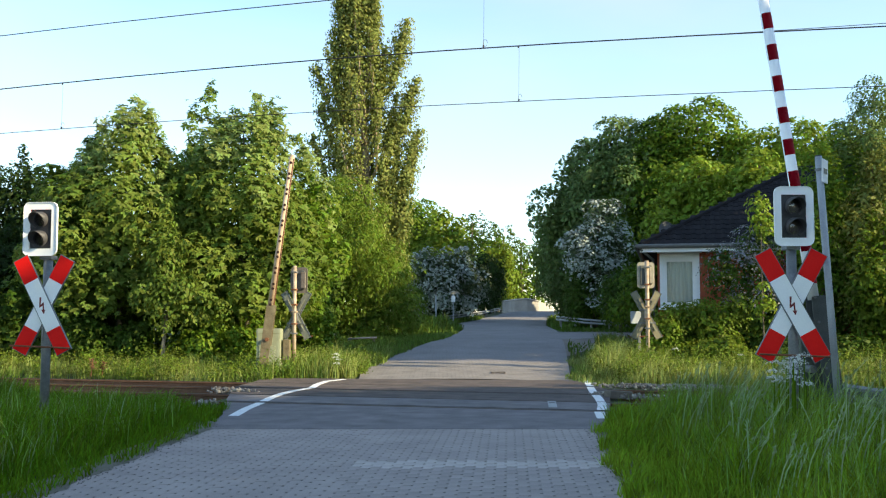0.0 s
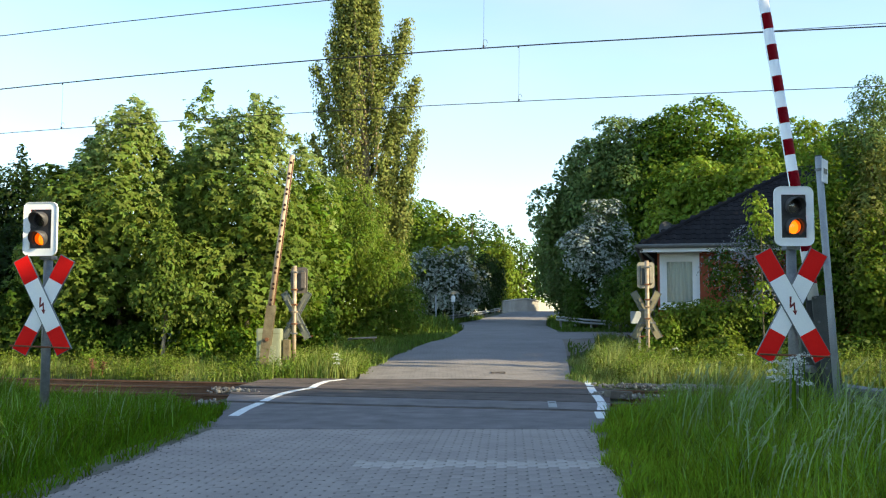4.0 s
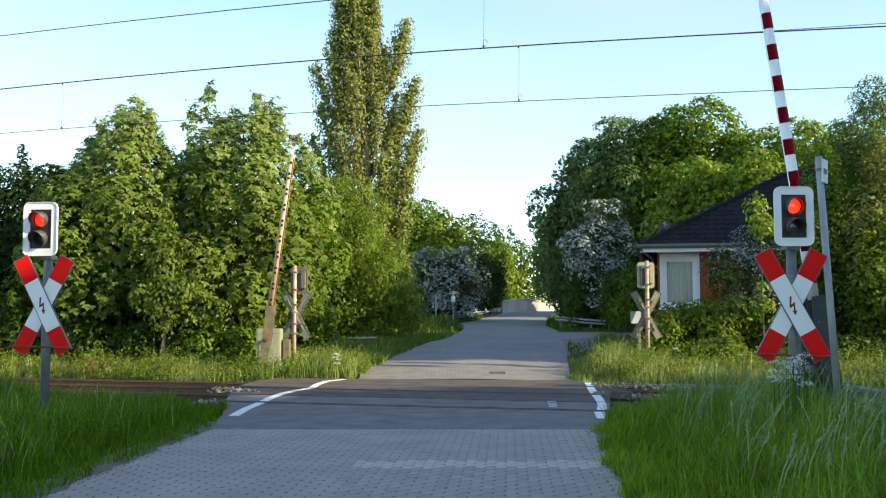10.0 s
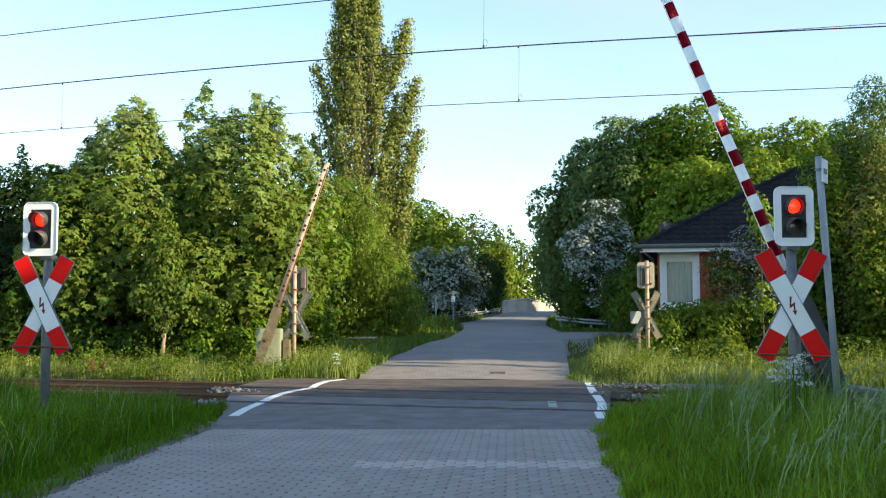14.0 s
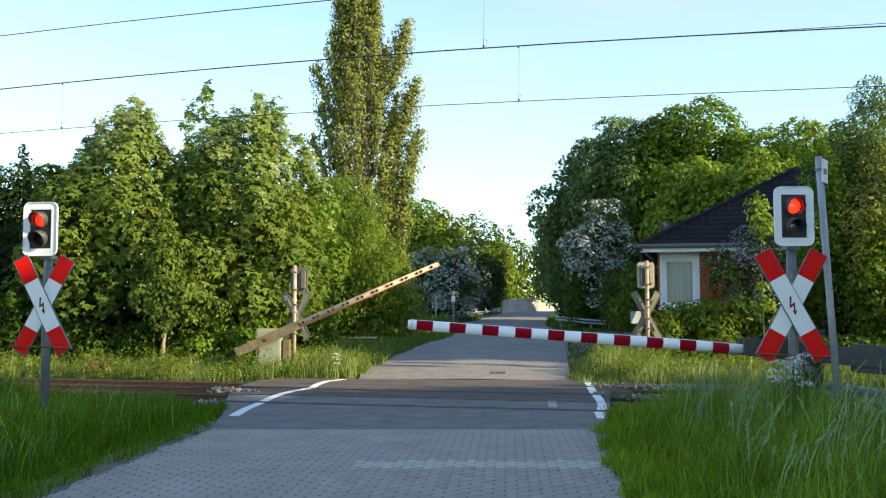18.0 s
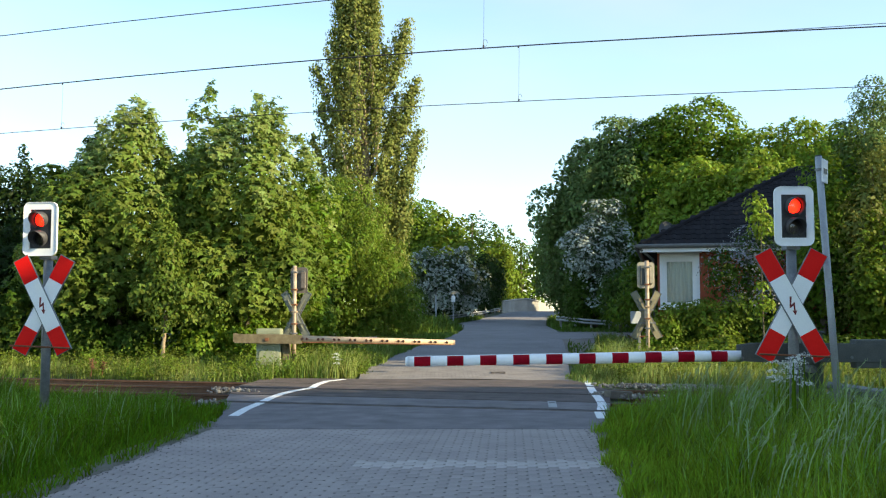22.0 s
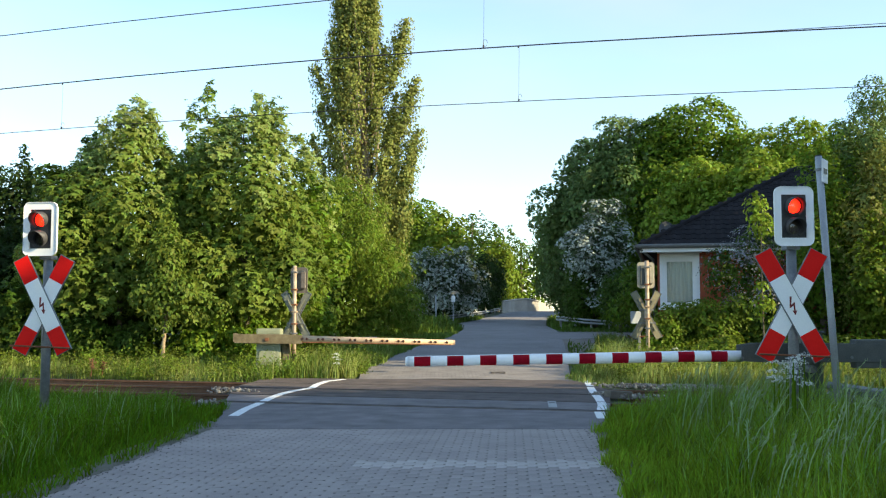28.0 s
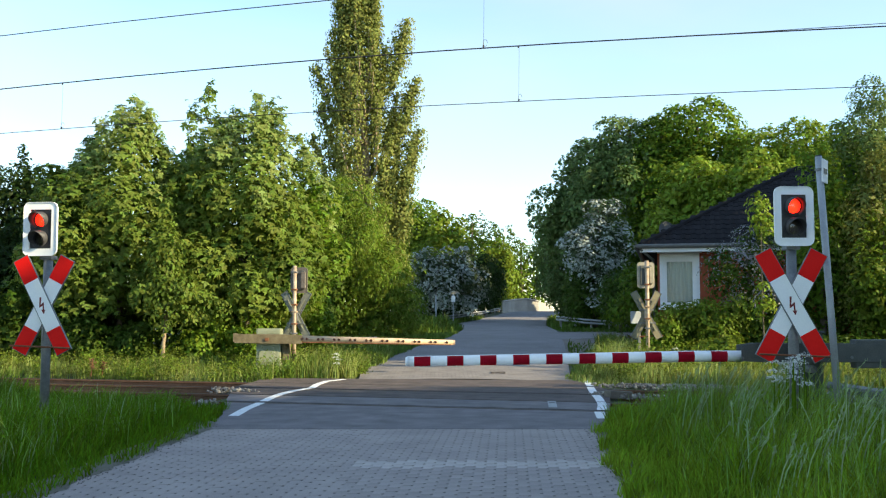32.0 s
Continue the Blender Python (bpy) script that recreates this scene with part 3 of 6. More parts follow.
def build_wires():
    rows = (((16.28, (0.69, 9.2), 0.011), (6.02, -1.2, 0.19, 40.0), (7.09, -1.2, 0.19, 40.0)),
            ((19.42, (1.52, -8.75, 11.6), 0.008), (5.78, -3.0, 0.12, 40.0), (6.895, -1.43, 0.227, 47.7)))
    for (q, drops, r), low, high in rows:
        root = thing("overhead_line", Matrix(), "thin dark contact wire hung from a carrying wire", "overhead line", "overhead lines")

        def at(x, wire, dz=0.0, q=q):
            climb = 0.06 * min(max((x - 3.5) / 4.5, 0.0), 3.0) ** 2 if wire[0] == 6.895 else 0.0
            return (x, q - TILT * x, wire[0] + dz + climb - swing(x, *wire[1:]))
        xs = np.linspace(-60, 60, 61)
        part("contact_wire", tube([at(x, low) for x in xs], r, 6), WIRE, root, "dark copper contact wire")
        part("carrier_wire", tube([at(x, high) for x in xs], r * 0.8, 6), WIRE, root, "dark carrying wire")
        for x in drops:
            part("dropper", tube([at(x, low), at(x + 0.015, high)], 0.0028, 5), WIRE, root)
            part("clamp", box(0.03, 0.02, 0.05, 0.006, at(x, low, 0.025)), WIRE, root)
            part("clamp", box(0.03, 0.02, 0.04, 0.006, at(x, high, -0.02)), WIRE, root)
            c = Vector(at(x + 0.03, low, 0.085))
            part("loop", tube([c + Vector((0.035 * math.cos(a), 0, 0.06 * math.sin(a))) for a in [0.55 * k for k in range(11)]], 0.004, 5), WIRE, root, "small wire loop over the clamp")


# ---- crossing signals ----
def cross_beam(angle, mats, root, y, length, width):
    """One arm of the cross: a white board with two red ends."""
    turn = Matrix.Rotation(radians(angle), 4, "Y")
    third = length * 0.245
    white = length - 2 * third
    bm = plate([(-width / 2, -white / 2), (width / 2, -white / 2), (width / 2, white / 2), (-width / 2, white / 2)], 0.022, 0.003)
    beam = part("cross_arm", bm, mats[0], root, "", Matrix.Translation((0, y, 0)) @ turn)
    for s in (-1, 1):
        z0, z1 = s * (white / 2 + 0.001), s * (length / 2)
        bm = plate([(-width / 2, min(z0, z1)), (width / 2, min(z0, z1)), (width / 2, max(z0, z1)), (-width / 2, max(z0, z1))], 0.022, 0.003)
        part("red_end", bm, mats[1], beam, "red end of the cross arm")
    bm = ring_plate([(-width / 2 - 0.006, -length / 2 - 0.006), (width / 2 + 0.006, -length / 2 - 0.006), (width / 2 + 0.006, length / 2 + 0.006), (-width / 2 - 0.006, length / 2 + 0.006)], [(-width / 2, -length / 2), (width / 2, -length / 2), (width / 2, length / 2), (-width / 2, length / 2)], 0.03)
    part("rim", bm, GALV, beam)
    return beam


def hood(root, z, mat):
    """A cowl over a lamp, cut back towards its foot."""
    bm = bmesh.new()
    n, r = 20, 0.102
    rows = []
    for rr in (r, r - 0.006):
        a_ring, b_ring = [], []
        for k in range(n + 1):
            a = radians(-62 + 304 * k / n)
            reach = 0.05 + 0.125 * max(0, math.sin(a) * 0.55 + 0.45)
            x, zz = rr * math.cos(a), rr * math.sin(a)
            a_ring.append(bm.verts.new((x, 0, z + zz)))
            b_ring.append(bm.verts.new((x, -reach, z + zz - 0.02)))
        rows.append((a_ring, b_ring))
    for a_ring, b_ring in rows:
        for k in range(n):
            bm.faces.new((a_ring[k], a_ring[k + 1], b_ring[k + 1], b_ring[k]))
    for k in range(n):
        bm.faces.new((rows[0][1][k], rows[0][1][k + 1], rows[1][1][k + 1], rows[1][1][k]))
    return part("hood", bm, mat, root, "black lamp hood", None, True)


def disc(r, y, n=28, bow=0.0):
    bm = bmesh.new()
    c = bm.verts.new((0, y - bow, 0))
    mid = [bm.verts.new((r * 0.6 * math.cos(a), y - bow * 0.75, r * 0.6 * math.sin(a))) for a in [2 * math.pi * k / n for k in range(n)]]
    out = [bm.verts.new((r * math.cos(a), y, r * math.sin(a))) for a in [2 * math.pi * k / n for k in range(n)]]
    for k in range(n):
        j = (k + 1) % n
        bm.faces.new((c, mid[k], mid[j]))
        bm.faces.new((mid[k], out[k], out[j], mid[j]))
    return bm


VANES = {}


def build_signal(key, x, y, head_z, cross_z, mast_top, turn, label, dx=0.0):
    """Mast, lamp head with two hooded lamps, and a St Andrew's cross. Its face looks along -y."""
    root = thing("crossing_signal", pose(x, y, 0, 0, 0, turn), label, "crossing signal", "crossing signals")
    part("mast", tube([(dx, 0.12, -0.1), (dx, 0.12, mast_top)], 0.058, 14), GALV, root, "grey steel mast", None, True)
    # white contrast board round the lamps
    w, h = 0.44, 0.675
    inner = [(a * 0.285 / w, b * 0.49 / h) for a, b in rounded(w, h, 0.075)]
    inner = [(max(-0.143, min(0.143, a * 1.12)), max(-0.25, min(0.25, b * 1.12))) for a, b in inner]
    m = Matrix.Translation((0, 0, head_z))
    part("contrast_board", ring_plate(rounded(w, h, 0.075), inner, 0.02), WHITE, root, "white enamel board with rounded corners", m)
    part("board_rim", ring_plate(rounded(w + 0.014, h + 0.014, 0.08), rounded(w + 0.002, h + 0.002, 0.076), 0.03), WHITE, root, "", m @ Matrix.Translation((0, -0.012, 0)))
    # black panel with two round openings: built as rows round each opening
    r = 0.092
    bm = bmesh.new()
    for zc in (0.12, -0.12):
        n = 32
        circ, sq = [], []
        for k in range(n):
            a = 2 * math.pi * k / n
            ca, sa = math.cos(a), math.sin(a)
            s = min(0.152 / max(abs(ca), 1e-6), 0.125 / max(abs(sa), 1e-6))
            circ.append(bm.verts.new((r * ca, 0.012, zc + r * sa)))
            sq.append(bm.verts.new((s * ca, 0.012, zc + s * sa)))
        for k in range(n):
            j = (k + 1) % n
            bm.faces.new((circ[k], circ[j], sq[j], sq[k]))
    part("lamp_panel", bm, BLACK, root, "black lamp panel", m)
    part("housing", ring_plate(rounded(0.31, 0.5, 0.04), rounded(0.29, 0.48, 0.035), 0.115), BLACK, root, "", m @ Matrix.Translation((0, 0.022, 0)))
    part("housing_back", plate(rounded(0.31, 0.5, 0.04), 0.012, 0.003), BLACK, root, "", m @ Matrix.Translation((0, 0.138, 0)))
    part("mast_clamp", box(0.16, 0.16, 0.05, 0.01, (dx, 0.12, head_z - 0.36)), GALV, root)
    for tone, zc, lit, bowl in (("red", 0.12, RED_GLOW, RED_BOWL), ("amber", -0.12, AMBER_GLOW, AMBER_BOWL)):
        mz = Matrix.Translation((0, 0, head_z + zc))
        hood(root, head_z + zc, HOOD)
        part("lens", disc(r - 0.001, 0.004, 28, 0.02), LENS, root, "round clear lens", mz, True).visible_shadow = False
        part("bezel", ring_plate([((r + 0.003) * math.cos(k * math.pi / 14), (r + 0.003) * math.sin(k * math.pi / 14)) for k in range(28)], [((r - 0.007) * math.cos(k * math.pi / 14), (r - 0.007) * math.sin(k * math.pi / 14)) for k in range(28)], 0.003), BLACK, root, "", mz @ Matrix.Translation((0, 0.017, 0)))
        part("lamp", disc(r, 0.122), lit, root, tone + " signal lamp", mz)
        part("shroud", tube([(0, 0.008, 0), (0, 0.03, 0)], r - 0.0005, 28, False), BLACK, root, "", mz)
        part("reflector", tube([(0, 0.03, 0), (0, 0.122, 0)], r, 28, False), bowl, root, tone + " self-glowing lamp bowl", mz)
        # added half vanes hide the ever-lit lamp, hinged at its chamber's top and foot
        for side in (1, -1):
            rv = r - 0.0012
            n = 14
            bm = bmesh.new()
            rim = [bm.verts.new((rv * math.cos(t), 0, side * (rv * math.sin(t) - rv))) for t in [math.pi * k / n for k in range(n + 1)]]
            bm.faces.new(rim)
            hinge = Vector((0, 0.024, head_z + zc + side * rv))
            vane = part("vane", bm, BLACK_LENS, root, "added dark vane that hides the lit lamp", Matrix.Translation(hinge))
            VANES[(key, tone, side)] = (vane, hinge)
    return root


BLACK_LENS = material("dark_glass", (0.02, 0.018, 0.02), (0.05, 0.045, 0.048), 0.25, 10, 50, 0.1)


def bolt_sign(root, m):
    """The jagged arrow that warns of the overhead line."""
    pts = [(-0.035, 0.10), (-0.012, 0.10), (-0.018, 0.005), (0.022, 0.04), (0.030, -0.06), (0.048, -0.06), (0.028, -0.115), (-0.006, -0.06), (0.012, -0.06), (0.008, -0.005), (-0.036, -0.035)]
    part("bolt_mark", plate(pts, 0.002), BOLT_RED, root, "dark red jagged arrow", m)


DOCK = material("dock_seed", (0.1, 0.045, 0.025), (0.19, 0.085, 0.045), 0.85, 6, 50, 0.2)
POLE_WHITE = material("dull_white_plate", (0.3, 0.33, 0.36), (0.42, 0.45, 0.48), 0.5, 5, 50, 0.1)
BOLT_RED = material("dark_red_mark", (0.12, 0.006, 0.008), (0.2, 0.012, 0.014), 0.5, 6, 40, 0.0)


def finish_cross(root, cross_z, bar_z, mats, length=1.42, width=0.215, angle=29.0, bolt=True, bar=0.80, dx=0.0):
    for s, y in ((1, 0.012), (-1, -0.014)):
        b = cross_beam(s * angle, mats, root, y, length, width)
        b.matrix_basis = Matrix.Translation((dx, 0, cross_z)) @ b.matrix_basis
    if bolt:
        bolt_sign(root, Matrix.Translation((dx, -0.017, cross_z)))
    part("cross_bracket", box(0.12, 0.05, 0.3, 0.008, (dx, 0.06, cross_z)), GALV, root)
    part("stay_bar", tube([(dx - bar / 2, -0.035, bar_z), (dx + bar / 2, -0.035, bar_z - 0.03)], 0.011, 8), RUST, root, "thin rusty stay bar")


def build_signals():
    right = build_signal("right", 4.04, 11.0, 2.6, 1.58, 2.4, 0, "two-lamp crossing signal with white-bordered head over a red and white cross")
    finish_cross(right, 1.575, 1.02, (WHITE, RED), length=1.38, width=0.205, angle=28.5, dx=-0.045)
    left = build_signal("left", -5.135, 12.2, 2.56, 1.58, 2.4, -6.5, "two-lamp crossing signal with white-bordered head over a red and white cross", 0.055)
    finish_cross(left, 1.59, 1.08, (WHITE, RED), length=1.33, width=0.2, angle=27.5, dx=0.06)
    # the two that face away, on the far side of the line
    for x, y, hz, cz, lean, back, arms, off in ((-3.72, 24.4, 2.36, 1.47, 172, BOARD_BROWN, ARM_OLIVE, -0.07), (5.15, 24.4, 2.49, 1.48, 180, BOARD_PALE, ARM_BEIGE, 0.0)):
        root = thing("crossing_signal", pose(x, y, 0, 0, 0, lean), "weathered crossing signal seen from behind on a rusty mast", "crossing signal", "crossing signals")
        part("mast", tube([(0, 0.16, -0.1), (0, 0.16, hz + 0.36)], 0.05, 12), MAST_RUST, root, "sunlit rusty grey mast", None, True)
        m = Matrix.Translation((off, 0, hz))
        part("contrast_board", ring_plate(rounded(0.44, 0.66, 0.08), rounded(0.3, 0.5, 0.05), 0.025), back, root, "weathered back of the lamp board", m)
        part("housing", box(0.295, 0.1, 0.495, 0.02, (off, 0.0, hz)), ARM_GREY, root, "dark lamp housing")
        part("cable_box", box(0.12, 0.08, 0.42, 0.02, (off - 0.13, 0.085, hz)), back, root)
        for dz, mt in ((0.2, GALV), (-0.24, RUST), (-0.62, RUST), (-0.8, MAST_RUST), (-1.1, RUST), (-1.34, GALV)):
            part("mast_clamp", box(0.13, 0.14, 0.035, 0.008, (0, 0.16, hz + dz)), mt, root)
        finish_cross(root, cz, cz - 0.52, (arms, arms), length=1.32, width=0.17, angle=29, bolt=False, bar=0.86)
        for dz, half in ((0.13, 0.17), (-0.2, 0.22)):
            part("stay_bar", box(2 * half, 0.03, 0.035, 0.004, (0, 0.075, cz + dz)), GALV, root, "grey steel stay")
        for s in (1, -1):
            part("back_stay", box(0.03, 0.03, 0.9, 0.004, (0, 0.045, cz), Matrix.Rotation(radians(s * 29), 4, "Y")), ARM_OLIVE, root)


BOARD_BROWN = material("brown_grey_board", (0.1, 0.085, 0.07), (0.19, 0.165, 0.14), 0.75, 6, 60, 0.2)
BOARD_PALE = material("faded_cream_board", (0.26, 0.24, 0.19), (0.42, 0.39, 0.32), 0.7, 6, 60, 0.2)
ARM_OLIVE = material("olive_grey_board", (0.13, 0.14, 0.11), (0.22, 0.225, 0.18), 0.75, 6, 60, 0.2)
ARM_BEIGE = material("beige_olive_board", (0.17, 0.155, 0.1), (0.28, 0.255, 0.17), 0.75, 6, 60, 0.2)
MAST_RUST = material("rust_flecked_mast", (0.26, 0.17, 0.1), (0.5, 0.42, 0.33), 0.65, 5, 45, 0.2, metal=0.1)
BOOMS = {}


def foil(x0, x1, z0, z1, r0, r1):
    """A curved sheet stuck on the faces of the boom, leaving its top and underside bare."""
    bm = bmesh.new()
    n = 9
    for face in (-1, 1):
        rows = []
        for k in range(n + 1):
            a = radians(-72 + 135 * k / n)
            rows.append([bm.verts.new((x, face * math.cos(a) * r, z + math.sin(a) * r)) for x, z, r in ((x0, z0, r0), (x1, z1, r1))])
        for p, q in zip(rows, rows[1:]):
            bm.faces.new((p[0], q[0], q[1], p[1]) if face > 0 else (p[0], p[1], q[1], q[0]))
    bmesh.ops.solidify(bm, geom=bm.faces[:], thickness=0.003)
    return bm


def build_barrier_near():
    """Boom of the near barrier, pivoting behind the signal."""
    pivot = Vector((4.42, 11.6, 0.817))
    root = thing("barrier", pose(pivot.x, pivot.y, 0), "red and white striped level crossing barrier with dark counterweight arm", "barrier", "barriers")
    part("pedestal", box(0.27, 0.34, 1.28, 0.02, (0.07, 0.30, 0.60)), ARM_GREEN, root, "grey-green barrier machine")
    part("pedestal_cap", box(0.31, 0.38, 0.03, 0.01, (0.07, 0.30, 1.255)), ARM_GREY, root)
    part("shaft", tube([(0, -0.07, pivot.z), (0, 0.14, pivot.z)], 0.045, 14), GALV, root)
    boom = part("boom", tube([(-0.82, 0, 0.158), (-1.4, 0, 0.158), (-4.83, 0, 0.113)], [0.068, 0.068, 0.062], 18), WHITE, root, "white tube banded in red", Matrix.Translation((0, 0, pivot.z)), True)
    for k in range(10):
        a = -4.765 + 0.395 * k
        t0, t1 = (a + 1.4) / -3.43, (a + 0.195 + 1.4) / -3.43
        z0, z1 = 0.158 - 0.045 * max(t0, 0), 0.158 - 0.045 * max(t1, 0)
        r0, r1 = 0.0695 - 0.006 * max(t0, 0), 0.0695 - 0.006 * max(t1, 0)
        part("red_band", foil(a, a + 0.195, z0, z1, r0, r1), BOOM_RED, boom, "dark red reflective band", None, True)
    part("boom_cap", tube([(-4.83, 0, 0.113), (-4.87, 0, 0.113)], [0.066, 0.05], 18), WHITE, boom, "", None, True)
    for y in (-0.1, 0.1):
        bm = plate([(-0.86, -0.085), (-0.7, -0.10), (0.3, -0.105), (0.92, -0.11), (0.96, -0.06), (0.96, 0.085), (0.92, 0.11), (0.3, 0.115), (-0.7, 0.125), (-0.86, 0.1)], 0.014, 0.003)
        part("arm_plate", bm, ARM_GREY, boom, "dark grey arm plate", Matrix.Translation((0, y, 0.19)))
    part("counterweight", box(0.42, 0.18, 0.34, 0.02, (0.72, 0.008, 0.18)), ARM_GREY, boom, "dark counterweight block")
    for x in (-0.85, -0.55, 0.0, 0.45):
        part("bolt", tube([(x, -0.115, 0.14), (x, -0.098, 0.14)], 0.016, 8), GALV, boom)
    BOOMS["near"] = (boom, pivot)


ARM_GREEN = material("grey_green_paint", (0.06, 0.072, 0.06), (0.105, 0.122, 0.1), 0.6, 4, 50, 0.15)


def build_barrier_far():
    pivot = Vector((-4.32, 24.0, 0.88))
    root = thing("barrier", pose(pivot.x, pivot.y, 0), "weathered cream barrier boom with rivets on a pale green machine", "barrier", "barriers")
    part("machine", box(0.60, 0.42, 1.22, 0.05, (0.0, 0.05, 0.46)), CABINET, root, "pale green steel barrier machine")
    part("machine_lid", box(0.61, 0.43, 0.16, 0.07, (0.0, 0.05, 1.065)), CABINET, root, "rounded lid")
    part("machine_door", box(0.4, 0.02, 0.75, 0.01, (-0.03, -0.162, 0.35)), CABINET, root)
    part("foot", box(0.5, 0.36, 0.12, 0.01, (0.0, 0.05, 0.02)), RUST, root, "rusty foot")
    part("bracket", box(0.16, 0.3, 0.5, 0.02, (0.42, 0.1, 0.62)), ARM_TAN, root, "rust-stained steel bracket")
    boom = part("boom", tube([(0.7, 0, 0.03), (4.56, 0, 0.0)], [0.085, 0.064], 14), CREAM, root, "cream boom with dark rivets", Matrix.Translation((0, -0.26, pivot.z)), True)
    for k in range(10):
        for d in (0.0, 0.115):
            x = 0.86 + 0.395 * k + d
            if x < 4.5:
                z = 0.03 - 0.03 * (x - 0.7) / 3.86
                r = 0.085 - 0.02 * (x - 0.7) / 3.86
                part("rivet", tube([(x, -r - 0.012, z), (x, -r + 0.03, z)], 0.034, 10), RIVET, boom)
    part("boom_stripe", box(3.8, 0.02, 0.022, 0.004, (2.62, -0.05, -0.055)), RUST, boom, "rusty lower lip")
    part("boom_cap", tube([(4.55, 0, 0), (4.62, 0, 0)], [0.064, 0.058], 14), CREAM, boom)
    for y in (-0.09, 0.09):
        bm = plate([(-0.83, -0.06), (-0.78, -0.10), (0.2, -0.1), (0.85, -0.09), (0.85, 0.12), (0.2, 0.13), (-0.7, 0.12), (-0.83, 0.14)], 0.014, 0.003)
        part("arm_plate", bm, ARM_TAN, boom, "stained tan arm plate", Matrix.Translation((0, y, 0)))
    part("counterweight", box(0.36, 0.16, 0.19, 0.015, (-0.62, 0.0, 0.01)), ARM_TAN, boom)
    part("hub", tube([(0, -0.12, 0), (0, 0.2, 0)], 0.05, 14), RUST, boom)
    BOOMS["far"] = (boom, Vector((0, -0.26, pivot.z)))


RIVET = material("rivet_rust", (0.02, 0.007, 0.006), (0.045, 0.015, 0.011), 0.8, 9, 60, 0.1)


def build_sign_pole():
    root = thing("sign_post", pose(4.565, 11.18, 0), "leaning grey steel post with a small white plate turned edge-on", "sign post")
    part("post", tube([(0.025, 0, -0.1), (-0.155, 0, 3.322)], 0.041, 12), POLE_GREY, root, "", None, True)
    part("post_cap", tube([(-0.155, 0, 3.322), (-0.156, 0, 3.337)], [0.044, 0.03], 12), BLACK, root)
    m = Matrix.Translation((-0.1, -0.05, 3.14)) @ Matrix.Rotation(radians(48), 4, "Z") @ Matrix.Rotation(radians(4), 4, "Y")
    part("plate", plate(rounded(0.18, 0.28, 0.015), 0.008, 0.002), WHITE, root, "small white sign plate", m)
    part("plate_mark", plate([(-0.05, -0.03), (0.05, -0.03), (0.05, 0.03), (-0.05, 0.03)], 0.002), OLD_GREY, root, "", m @ Matrix.Translation((0, -0.004, 0)))
    part("clamp", tube([(-0.144, 0, 3.15), (-0.146, 0, 3.18)], 0.05, 12), GALV, root)


